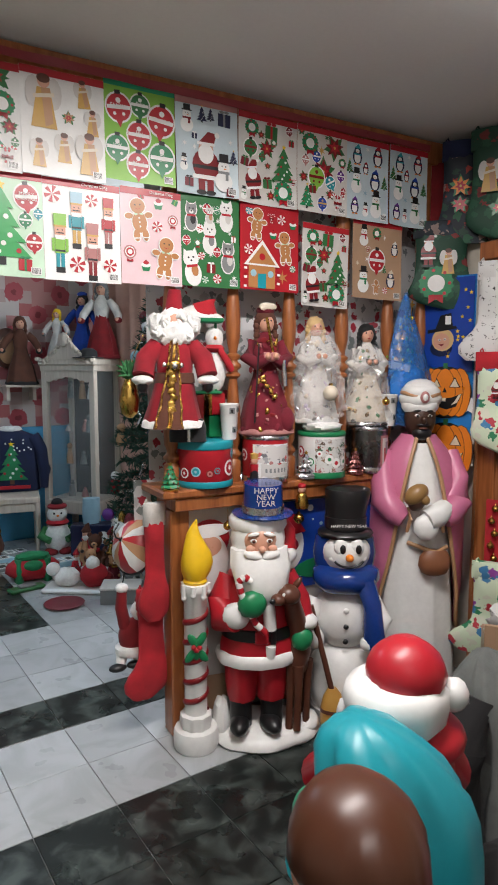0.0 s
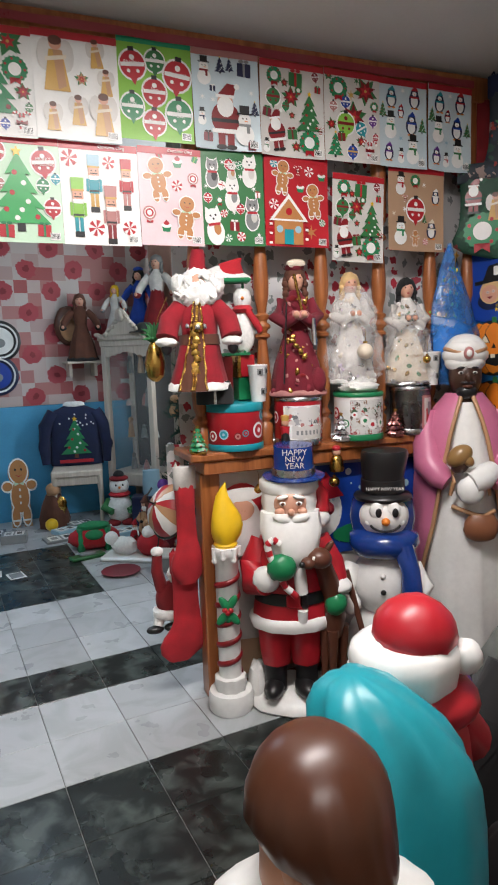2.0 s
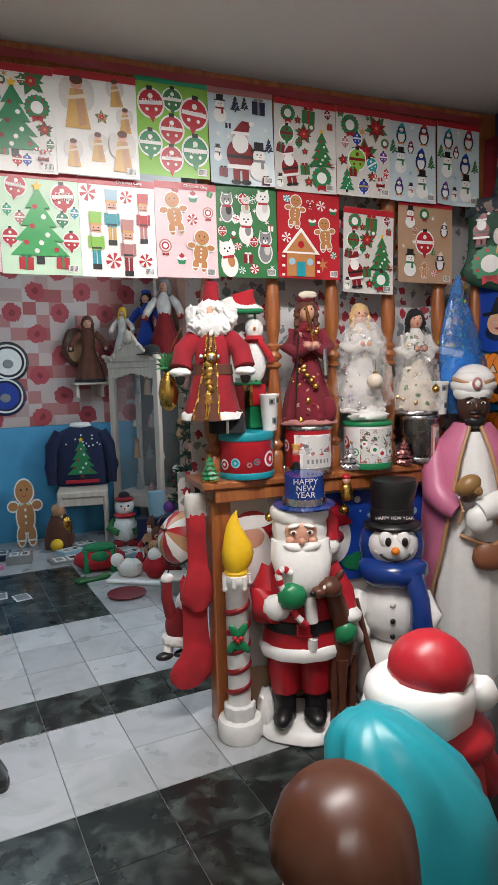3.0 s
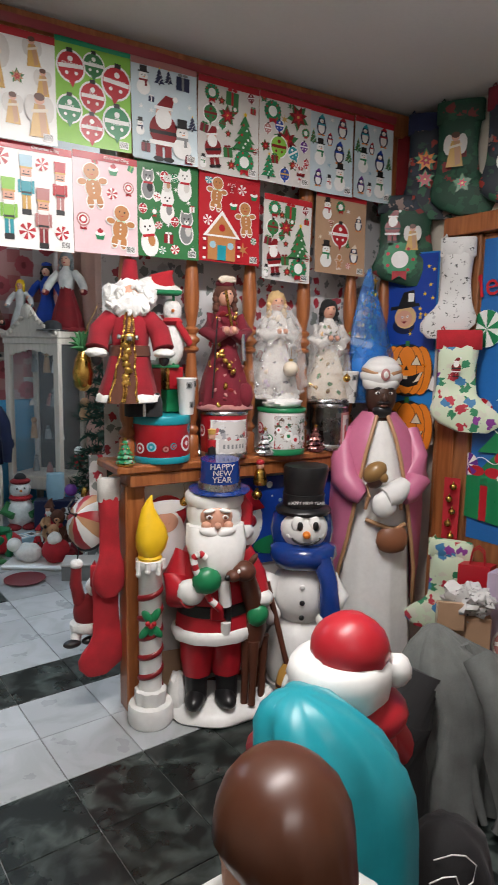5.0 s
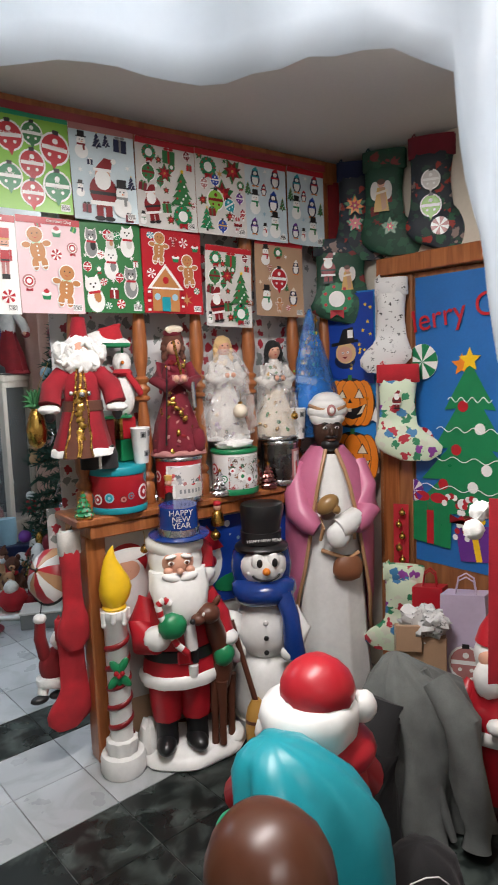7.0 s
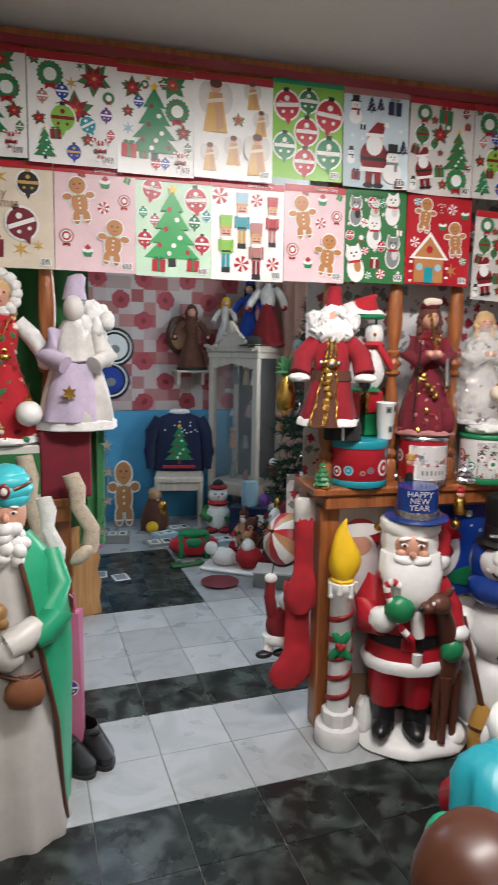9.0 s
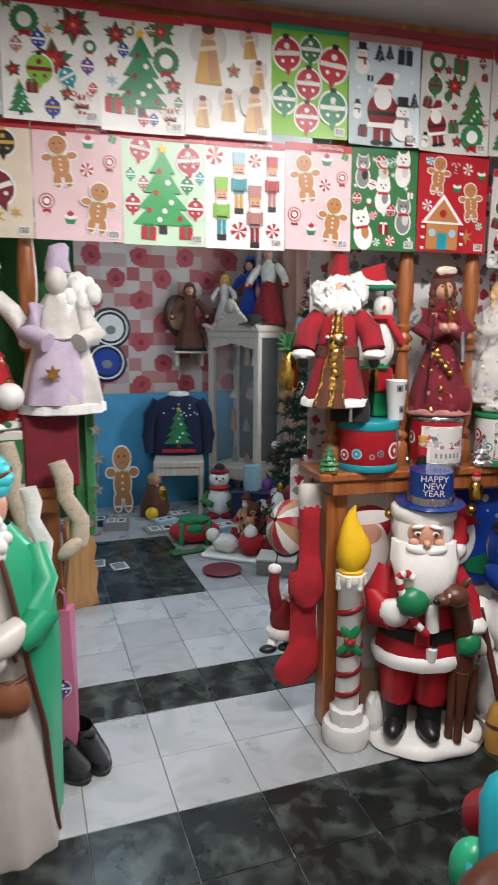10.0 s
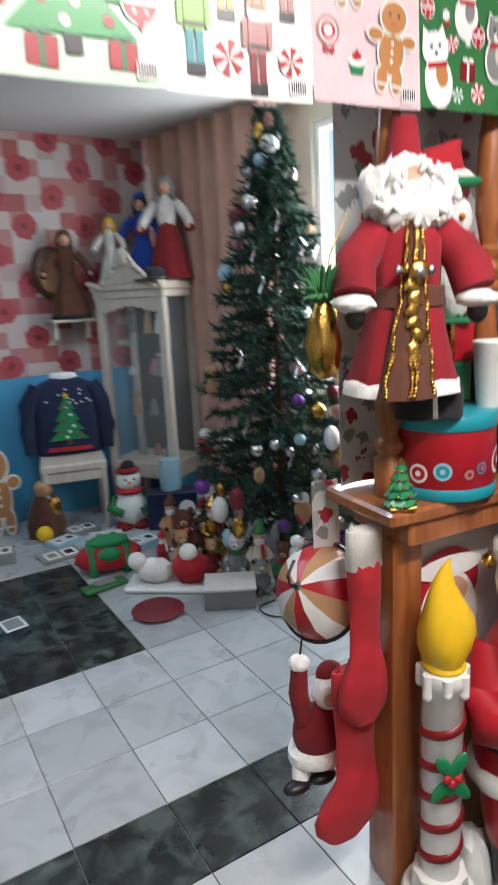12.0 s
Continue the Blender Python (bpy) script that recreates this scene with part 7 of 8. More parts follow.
# ---- inner room ----
def plate(label, m, r, rim, inner):
    root = thing("wall_plate", None, label, "plate", m)
    part("dish", B().lathe([(r, 0), (r * 1.0, .012), (r * .9, .02), (r * .7, .012), (r * .05, .011)], rim, n=36, m=pose(0, 0, 0, 90)), root)
    part("well", B().lathe([(r * .66, .012), (r * .65, .016), (r * .02, .0165)], inner, n=32, m=pose(0, 0, 0, 90)), root)
    part("ring", B().loft([(0, 0, z, q * r, q * r) for q, z in ((.86, .018), (.85, .024), (.78, .021), (.77, .015))], "plastic_white", 32, m=pose(0, 0, 0, 90), cap=False), root)
    part("picture", B().ell((0, -.02, -r * .1), (r * .25, .004, r * .22), "plastic_grey"), root)


plate("black and white china plate on papered wall", pose(-.272, Y1 - .001, 1.65), .18, "plastic_black", "plastic_white")
plate("dark blue china plate on papered wall", pose(-.313, Y1 - .001, 1.346), .18, "plastic_navy", "plastic_blue")
thing("wall_plaque", B().ell((0, 0, 0), (.13, .05, .18), "plastic_brown", lumps=.1).ell((0, -.045, -.02), (.09, .02, .12), "plastic_tan", lumps=.15), "carved brown wall plaque on patterned paper", "plaque", pose(.336, Y1 - .03, 1.775))


def curio_cabinet(m):
    root = thing("display_cabinet", None, "cream carved wooden display cabinet with glass doors", "cabinet", m)
    w, d, h = .25, .19, 1.62
    for sx in (-1, 1):
        for sy in (-1, 1):
            part("corner_post", B().box(sx * w - .028, sx * w + .028, sy * d - .028, sy * d + .028, .30, h, "cream_wood", .006), root)
            part("leg", B().loft([(sx * w * .95, sy * d * .95, 0, .018, .018), (sx * w, sy * d, .08, .028, .028), (sx * w, sy * d, .30, .04, .04)], "cream_wood", 12), root)
    part("base", B().box(-w - .03, w + .03, -d - .03, d + .03, .30, .42, "cream_wood", .01), root)
    part("cornice", B().box(-w - .05, w + .05, -d - .05, d + .05, h, h + .06, "cream_wood", .012).box(-w - .035, w + .035, -d - .035, d + .035, h - .05, h, "cream_wood", .006), root)
    n = 16
    arch = [(-w - .05 + (2 * w + .1) * i / n, h + .06 + .20 * math.exp(-((i / n - .5) * 5) ** 2) + .015 * math.cos(i * 1.6)) for i in range(n + 1)]
    b = B()
    b.flat([(-w - .05, h + .05)] + arch + [(w + .05, h + .05)], "cream_wood", -d - .02, .04)
    part("carved_crest", b, root)
    b = B()
    for i in range(n):
        b.ell((arch[i][0] + .015, -d - .065, arch[i][1] - .02), (.025, .014, .018), "cream_wood", (0, 30 * i, 0), 10, 7, lumps=.3)
    b.ell((0, -d - .07, h + .22), (.05, .02, .06), "cream_wood", lumps=.4)
    part("carving", b, root)
    lace = [(-w + .028, h - .05)] + [(-w + .028 + (2 * w - .056) * i / 14, h - .09 - .05 * abs(i / 7 - 1) - .014 * (i % 2)) for i in range(15)] + [(w - .028, h - .05)]
    part("door_fretwork", B().flat(lace, "cream_wood", -d - .005, .018), root)
    part("glass_door", B().box(-w + .03, w - .03, -d - .003, -d + .001, .42, h - .05, "cabinet_glass", .0005), root)
    part("side_glass", B().box(w - .002, w + .002, -d + .03, d - .03, .42, h - .05, "cabinet_glass", .0005), root)
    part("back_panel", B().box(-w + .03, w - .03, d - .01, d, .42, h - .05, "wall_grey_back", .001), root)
    for z in (.72, 1.02, 1.32):
        part("shelf", B().box(-w + .03, w - .03, -d + .03, d - .02, z - .008, z, "cabinet_glass", .001), root)
    return root


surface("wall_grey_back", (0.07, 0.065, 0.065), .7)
gm = surface("cabinet_glass", (0.85, 0.9, 0.9), 0.05, var=.02, bump=0, alpha=0.07)
CAB = at(.89, 3.325, 0, -55)
curio_cabinet(CAB)
random.seed(11)
for z in (.424, .722, 1.022, 1.322):
    for x in (-.13, -.02, .10):
        x += random.uniform(-.04, .04)
        h = random.uniform(.06, .22)
        c = random.choice(("plastic_white", "plastic_off_white", "plastic_light_blue", "plastic_grey", "plastic_rose", "plastic_tan"))
        thing("china_figurine", B().loft([(0, 0, 0, .035, .03), (0, 0, h * .4, .028, .025), (0, 0, h * .7, .02, .02)], c, 14).ell((0, 0, h * .85), (h * .14, h * .14, h * .15), c), "small white china figurine in display cabinet", "figurine", CAB @ pose(x, random.uniform(-.05, .05), z), "china in the display cabinet")
# toys on top of the cabinet
doll("rag_doll", "doll with bright yellow hair on the cabinet", CAB @ pose(-.24, -.02, 1.682, 0, 0, 10), .46, "cloth_off_white", "cloth_off_white", "cloth_yellow", "cloth_grey", arms="side")
doll("rag_doll", "toy soldier in blue and red coat", CAB @ pose(-.02, .06, 1.682, 0, 0, 10), .60, "cloth_blue", "cloth_blue", "cloth_black", "cloth_red", arms="side", hat="cloth_blue")
doll("rag_doll", "tall doll in dark red gown and white shawl", CAB @ pose(.20, .04, 1.682, 0, 0, 10), .70, "cloth_off_white", "cloth_dark_red", "cloth_grey", "cloth_dark_red", arms="side")
thing("black_hat", B().lathe([(.13, 0), (.135, .006), (.08, .012), (.075, .06), (.04, .085), (.01, .088)], "cloth_black", n=24), "black felt hat on top of cabinet", "hat", CAB @ pose(.20, -.18, 1.682))
doll("rag_doll", "brown and grey plush figure by the wall", pose(.42, 3.56, 1.45, 0, 0, -15), .62, "cloth_brown", "cloth_brown", "cloth_brown", "cloth_black", arms="side")
thing("wall_shelf", B().box(-.16, .16, -.12, .12, 0, .02, "cream_wood", .003).box(-.13, -.10, -.02, .12, -.12, -.001, "cream_wood", .003).box(.10, .13, -.02, .12, -.12, -.001, "cream_wood", .003), "small cream wooden wall shelf", "shelf", pose(.42, 3.595, 1.428))

surface("peach_cloth", (0.55, 0.33, 0.27), .85, var=.15, scale=5, fine=200, bump=.3, sheen=.2)
thing("window_curtain", B().drape(1.25, 2.4, "peach_cloth", 60, 10, wave(.012, .04, 44)), "peach coloured window curtain from ceiling height", "curtain", pose(1.10, 3.62, .29, 0, 0, -76))
thing("window_curtain", B().drape(.45, 2.4, "peach_cloth", 30, 8, wave(.01, .03, 30)), "peach coloured window curtain beside the tree", "curtain", pose(1.52, 1.20, .29, 0, 0, -90))

# Christmas tree
def christmas_tree(m, h, r):
    root = thing("christmas_tree", None, "tall dark green Christmas tree crowded with ornaments", "tree", m)
    part("trunk", B().tube([(0, 0, 0), (.01, 0, h * .5), (0, 0, h * .97)], [.035, .024, .006], "cloth_brown", 10), root)
    random.seed(21)
    vs, fs, vs2, fs2 = [], [], [], []
    br = B()
    tips = []
    for i in range(230):
        t = (i + .5) / 230
        z = h * (.10 + .88 * t ** 1.1)
        rr = r * (1.0 - t ** 1.75) * random.uniform(.72, 1.04) + .04
        a = i * 2.399 + random.uniform(-.3, .3)
        d = Vector((math.cos(a), math.sin(a), random.uniform(-.28, .12)))
        p0 = Vector((0, 0, z))
        br.tube([p0, p0 + d * rr], [.006, .002], "cloth_brown", 4, cap=False)
        tips.append((p0 + d * rr, t))
        for j in range(26):
            q = p0 + d * rr * (.15 + .85 * j / 25)
            for s in range(4):
                e = (Vector((random.uniform(-1, 1), random.uniform(-1, 1), random.uniform(-1, 1))).normalized() + d * .7).normalized() * random.uniform(.045, .085)
                w = e.cross(Vector((random.uniform(-1, 1), random.uniform(-1, 1), .5))).normalized() * .0085
                o = len(vs)
                vs += [q - w, q + w, q + e]
                fs.append((o, o + 1, o + 2))
    part("branches", br, root)
    ob = part("crown", B().add(vs, fs, "cloth_needle"), root)
    tagged(ob, kind="stuff")
    cols = ("foil_silver", "plastic_white", "foil_silver", "plastic_burgundy", "foil_gold", "foil_silver", "plastic_rose", "plastic_light_blue", "plastic_tan", "plastic_purple", "foil_silver")
    for i in range(130):
        p, t = tips[(i * 37 + 5) % len(tips)]
        rr = random.uniform(.02, .05)
        part("bauble", B().ell((p.x, p.y, p.z - rr), (rr, rr, rr * random.choice((1, 1, 1.6))), cols[i % len(cols)], n=12, k=8), root)
    for i in range(44):
        p, t = tips[(i * 53 + 11) % len(tips)]
        part("tinsel", B().tube([(p.x, p.y, p.z), (p.x + .02, p.y, p.z - .05), (p.x - .01, p.y, p.z - .11)], .008, "foil_silver", 5), root)
    for i in range(9):
        p, t = tips[(i * 29 + 40) % 120]
        part("plush_ornament", B().ell((p.x, p.y, p.z - .06), (.045, .04, .06), ("fluff_white", "cloth_red", "cloth_tan")[i % 3]).ell((p.x, p.y, p.z + .02), (.035, .035, .035), ("fluff_white", "fluff_white", "cloth_tan")[i % 3]), root)
    return root


christmas_tree(at(1.10, 1.98), 2.52, .50)

# chair with a dark sweater
def side_chair(m):
    root = thing("chair", None, "cream wooden side chair by the wall", "chair", m)
    part("seat", B().box(-.22, .22, -.21, .21, .44, .50, "cream_wood", .012), root)
    for sx in (-1, 1):
        part("leg", B().loft([(sx * .19, -.18, 0, .016, .016), (sx * .20, -.18, .25, .02, .02), (sx * .19, -.18, .45, .03, .03)], "cream_wood", 10), root)
        part("leg", B().tube([(sx * .19, .19, 0), (sx * .19, .18, .45), (sx * .18, .22, .98)], .02, "cream_wood", 10), root)
    part("apron", B().box(-.20, .20, -.20, -.17, .37, .44, "cream_wood", .006), root)
    part("backrest", B().box(-.19, .19, .195, .22, .60, .96, "cream_wood", .01), root)


CH = at(.265, 3.39, 0, -14)
side_chair(CH)
sw = thing("sweater", None, "navy knitted sweater with Christmas tree, on chair", "sweater", CH @ pose(0, .13, .505))
swb = part("body", B().loft([(0, 0, .0, .23, .06), (0, 0, .04, .24, .075), (0, 0, .25, .22, .08), (0, 0, .42, .23, .075), (0, 0, .50, .19, .06), (0, 0, .545, .09, .05)], "cloth_navy", 30, folds(7, .04)), sw)
for s in (-1, 1):
    part("sleeve", B().tube([(s * .18, 0, .49), (s * .26, -.01, .36), (s * .28, -.02, .18), (s * .27, -.03, .02)], [.06, .065, .055, .04], "cloth_navy", 14), sw)
part("collar", B().loft([(0, 0, .535, .08, .05), (0, 0, .55, .10, .06), (0, 0, .575, .085, .055), (0, 0, .58, .07, .045)], "fluff_white", 22), sw)
k = s_tree(Sticker(0, .26, .15), "green", "red", "brown")
k.v = [(x, y - .083, z) for x, y, z in k.v]
part("tree_applique", k, swb)
k = B()
for i in range(14):
    k.flat(circle(random.uniform(-.17, .17), random.uniform(.34, .47), .008, 8), "paper_white", -.084)
part("snow_applique", k, swb)
part("hem_applique", B().flat(rect(-.15, .15, .03, .06), "paper_red", -.082, .004), swb)

# standing gingerbread man of board
k = s_ginger(Sticker(0, .36, .26))
gb = thing("gingerbread_board", None, "standing gingerbread man cut from painted board", "decoration", pose(-.235, 3.46, 0, -8, 0, -5) @ Matrix.Diagonal((.62, 1, .90, 1)))
part("board", B().flat(circle(0, .54, .145, 20), "cloth_tan", .03, .022).flat([(-.12, .40), (.12, .40), (.13, .2), (.14, .0), (.03, .0), (0, .12), (-.03, 0), (-.14, 0), (-.13, .2)], "cloth_tan", .032, .02), gb)
part("painted_face", k, gb)

b = B().ell((0, 0, .14), (.12, .10, .14), "fluff_white").ell((0, 0, .34), (.085, .08, .085), "fluff_white").loft([(0, 0, .25, .08, .075), (0, 0, .27, .10, .09), (0, 0, .29, .08, .07)], "cloth_red", 20).ell((0, -.08, .34), (.012, .02, .01), "plastic_orange").ell((0, 0, .41), (.085, .08, .03), "cloth_dark_red").ell((0, 0, .44), (.05, .05, .04), "cloth_black")
for s in (-1, 1):
    b.ell((s * .03, -.075, .36), (.008, .006, .01), "plastic_black").tube([(s * .09, 0, .22), (s * .14, -.04, .16), (s * .07, -.10, .13)], [.035, .035, .03], "cloth_leaf", 10).ell((s * .06, -.04, .02), (.06, .07, .035), "cloth_dark_red")
thing("snowman_plush", b, "plush snowman with dark hat sitting on floor", "plush toy", at(.56, 3.10, 0.0, -14))
b = B().loft([(0, 0, 0, .12, .10), (0, 0, .08, .13, .11), (0, 0, .2, .10, .09), (0, 0, .30, .06, .05)], "cloth_brown", 22, folds(8, .09)).ell((0, -.02, .34), (.06, .055, .06), "cloth_tan", lumps=.2).ell((.06, -.04, .2), (.05, .04, .08), "foil_gold", lumps=.3)
thing("sitting_doll", b, "sitting doll in brown and gold cloth", "doll", at(.02, 3.30, 0, -10))
thing("blue_box", B().box(-.17, .17, -.08, .08, 0, .26, "paper_navy", .006).flat([(x, z) for x, z in circle(.10, .15, .055)], "paper_white", -.081, .002), "dark blue cardboard box with white disc", "box", at(.80, 2.92, 0, -25))
thing("blue_bag", B().loft([(0, 0, 0, .07, .05), (0, 0, .1, .08, .06), (0, 0, .22, .075, .05)], "plastic_light_blue", 16, folds(5, .08)), "bright blue plastic bag on a box", "bag", at(.80, 2.92, .264, 0))

# boxes, cards, books on the white floor
random.seed(31)
for i, (x, y, w, d, h, c, r) in enumerate(((-.62, 2.92, .22, .14, .03, "pink", 10), (-.36, 3.02, .20, .16, .07, "grey", -12), (-.02, 2.86, .26, .18, .02, "grey", 5), (.06, 3.06, .2, .14, .035, "light_blue", 20),
                                            (.32, 2.98, .22, .15, .03, "off_white", -20), (.22, 3.2, .22, .16, .04, "grey", 8), (-.52, 3.2, .24, .18, .05, "navy", -4), (.48, 2.72, .22, .16, .04, "light_blue", 14), (-.75, 3.14, .2, .16, .06, "purple", 0))):
    root = thing("game_box", None, "flat printed cardboard box on the floor", "box", at(x, y, 0, r), "flat boxes on the floor")
    box = part("carton", B().box(-w / 2, w / 2, -d / 2, d / 2, 0, h, "paper_" + c, .002), root)
    part("label", B().box(-w * .38, -w * .02, -d * .36, d * .36, h, h + .001, "paper_white", .0003).box(-w * .30, -w * .10, -d * .2, d * .2, h + .001, h + .002, "paper_grey", .0003), box)
    part("label", B().box(w * .05, w * .40, -d * .36, d * .36, h, h + .001, "paper_white", .0003).box(w * .12, w * .32, -d * .2, d * .2, h + .001, h + .002, "paper_black", .0003), box)
for x, y, r in ((-.46, 2.12, 8), (-.60, 2.22, -5)):
    thing("picture_card", B().box(-.055, .055, -.07, .07, 0, .002, "paper_white", .0005).box(-.042, .042, -.05, .055, .002, .003, "paper_grey", .0003), "small printed card lying on the dark tiles", "card", at(x, y, 0.0005, r))
thing("yellow_ball", B().ell((0, 0, .055), (.055, .055, .055), "plastic_yellow"), "yellow ball lying on the floor", "ball", at(-.03, 3.18, 0))
b = B().ell((0, 0, .09), (.20, .12, .09), "cloth_red", lumps=.08)
for s in (-.1, .1):
    b.loft([(s, 0, .0, .035, .10), (s, 0, .1, .037, .122), (s, 0, .17, .03, .07)], "cloth_green", 18)
b.ell((0, -.09, .13), (.07, .05, .04), "cloth_green").ell((0, 0, .18), (.12, .08, .035), "cloth_green", lumps=.2)
thing("plush_gift", b, "red and green plush gift lying on floor", "plush toy", at(.17, 2.47, 0, -12))
sl = thing("toy_sleigh", None, "toy sleigh with white and red plush animals", "toy", at(.38, 2.02, 0, -38))
part("runner", B().box(-.26, .26, -.10, .10, .0, .035, "plastic_white", .012), sl)
part("plush_animal", B().ell((-.10, 0, .10), (.10, .07, .07), "fluff_white", lumps=.15).ell((-.19, -.02, .16), (.05, .05, .05), "fluff_white").ell((.10, 0, .12), (.10, .08, .09), "cloth_red", lumps=.15).ell((.10, -.02, .21), (.05, .05, .05), "fluff_white").ell((.18, .02, .09), (.06, .06, .05), "cloth_dark_red"), sl)
thing("green_toy_car", B().box(-.13, .13, -.045, .045, .0, .03, "plastic_leaf", .01).box(-.06, .06, -.035, .035, .03, .045, "plastic_grey", .006), "flat dark green toy lying on the tiles", "toy", at(.06, 2.24, 0, 8))
thing("dark_dish", B().lathe([(.10, 0), (.13, .01), (.135, .016), (.10, .008), (.02, .006)], "plastic_burgundy", n=26), "shallow dark red dish on white floor", "dish", at(.19, 1.80, 0))
thing("carton", B().box(-.13, .13, -.10, .10, 0, .10, "paper_grey", .003).box(-.135, .135, -.105, .105, .1003, .115, "paper_off_white", .003), "grey shoe carton beside the tree", "box", at(.55, 1.68, 0, -30))
thing("wire_coil", B().tube([(.18 * math.cos(a) * (1 + .06 * math.sin(3 * a)), .11 * math.sin(a), .006 + .002 * math.sin(5 * a)) for a in [i * .3 for i in range(40)]], .004, "plastic_black", 6), "black cable coiled on the floor", "cable", at(.78, 1.42, 0, -20))
def toy_bear(label, m, h, fur, muzzle, dress, ribbon):
    b = B()
    b.loft([(0, 0, .0, .15, .13), (0, 0, .03, .20, .17), (0, 0, .22, .21, .18), (0, 0, .42, .15, .13), (0, 0, .55, .10, .09)], dress, 22, folds(7, .07))
    b.ell((0, -.01, .70), (.155, .145, .15), fur, lumps=.12).ell((0, -.13, .66), (.07, .06, .055), muzzle, n=12, k=8).ell((0, -.19, .675), (.022, .016, .018), "plastic_black", n=8, k=6)
    for q in (-1, 1):
        b.ell((q * .12, .0, .83), (.055, .035, .055), fur, n=12, k=8).ell((q * .055, -.135, .735), (.014, .01, .016), "plastic_black", n=8, k=6)
        b.tube([(q * .12, 0, .48), (q * .20, -.06, .36), (q * .15, -.15, .28)], [.06, .062, .05], dress, 12).ell((q * .14, -.17, .27), (.05, .05, .05), fur, n=12, k=8)
        b.tube([(q * .09, -.05, .08), (q * .12, -.2, .06)], [.075, .065], fur, 12).ell((q * .125, -.23, .07), (.065, .04, .08), fur, n=12, k=8)
    b.ell((-.06, -.12, .545), (.065, .03, .045), ribbon, (0, 20, 0), 10, 7).ell((.06, -.12, .545), (.065, .03, .045), ribbon, (0, -20, 0), 10, 7).ell((0, -.135, .54), (.025, .02, .025), ribbon, n=8, k=6)
    b.v = [(x * h, y * h, z * h / .88) for x, y, z in b.v]
    return thing("toy_bear", b, label, "plush toy", m, "toys under the tree")


def carol_figure(label, m, h, coat, scarf, hat):
    b = B()
    b.loft([(0, 0, 0, .16, .14), (0, 0, .03, .20, .17), (0, 0, .30, .15, .13), (0, 0, .55, .11, .09), (0, 0, .64, .07, .06)], coat, 22, folds(8, .09))
    b.loft([(0, 0, 0, .17, .15), (0, 0, .02, .215, .185), (0, 0, .06, .20, .17)], "fluff_white", 22, folds(8, .07))
    b.ell((0, -.01, .75), (.09, .09, .10), "plastic_skin", n=14, k=10).ell((0, -.05, .68), (.085, .06, .085), "fluff_white", lumps=.3)
    b.loft([(0, 0, .61, .08, .08), (0, 0, .64, .115, .105), (0, 0, .67, .08, .08)], scarf, 18).tube([(.05, -.09, .63), (.07, -.13, .48), (.06, -.14, .40)], [.03, .034, .03], scarf, 8)
    b.loft([(0, 0, .80, .10, .10), (0, 0, .83, .115, .11), (0, 0, .86, .09, .09), (.02, 0, .95, .05, .05), (.05, 0, 1.0, .02, .02)], hat, 18)
    for q in (-1, 1):
        b.tube([(q * .10, 0, .56), (q * .17, -.05, .44), (q * .10, -.14, .40)], [.05, .055, .045], coat, 12).ell((q * .085, -.155, .40), (.04, .035, .04), "plastic_black", n=10, k=7)
    b.v = [(x * h, y * h, z * h) for x, y, z in b.v]
    return thing("holiday_figure", b, label, "doll", m, "toys under the tree")


for x, y, h, turn, fur, muzzle, dress, ribbon, word in (
        (.60, 2.30, .34, -30, "cloth_brown", "cloth_tan", "cloth_brown", "cloth_red", "brown bear with red ribbon"), (.52, 2.18, .26, -10, "cloth_tan", "cloth_cream", "cloth_tan", "foil_gold", "tan bear with gold ribbon"),
        (.70, 1.86, .30, -40, "fluff_off_white", "fluff_white", "cloth_grey", "cloth_leaf", "off-white bear with green ribbon"), (.64, 2.04, .22, -5, "cloth_tan", "cloth_cream", "cloth_burgundy", "foil_gold", "tan bear in burgundy dress"),
        (.86, 1.62, .28, -50, "cloth_brown", "cloth_tan", "cloth_leaf", "cloth_red", "brown bear in green jersey"), (.92, 2.62, .36, -20, "fluff_off_white", "fluff_white", "cloth_cream", "cloth_red", "cream bear with red ribbon"),
        (.73, 1.66, .20, -15, "cloth_grey", "cloth_cream", "cloth_grey", "foil_silver", "small grey bear with silver ribbon")):
    toy_bear(word + " sitting under the tree", at(x, y, 0, turn), h, fur, muzzle, dress, ribbon)
for x, y, h, turn, coat, scarf, hat, word in (
        (.62, 2.55, .36, -25, "cloth_tan", "cloth_red", "cloth_brown", "tan coat and brown hat"), (.75, 2.22, .42, -15, "foil_gold", "cloth_burgundy", "foil_gold", "gold coat and hat"), (.78, 2.42, .34, -40, "cloth_brown", "cloth_leaf", "cloth_dark_red", "brown coat and red hat"),
        (.98, 1.48, .36, -60, "cloth_dark_red", "cloth_leaf", "cloth_dark_red", "dark red coat and hat"), (.46, 2.34, .22, 10, "cloth_red", "fluff_white", "cloth_red", "red coat and hat"), (.80, 1.78, .36, -35, "cloth_cream", "cloth_red", "cloth_leaf", "cream coat and green hat"),
        (1.14, 1.36, .30, -70, "cloth_brown", "foil_gold", "cloth_brown", "brown coat and gold scarf")):
    carol_figure("cloth holiday figure with " + word, at(x, y, 0, turn), h, coat, scarf, hat)

# stepped wooden cut-out
k = B()
for side in (0, 1):
    pts = [(-.10, 0), (.10, 0), (.085, .10), (.10, .2), (.075, .28), (.095, .36), (.06, .46), (.075, .52), (.04, .62), (-.05, .62), (-.09, .5), (-.08, .3), (-.1, .15)]
k.flat(pts, "pine_wood", .03, .06)
thing("wooden_cutout", k, "wavy orange pine board standing on the floor", "board", at(-.765, 1.52, 0, 20))

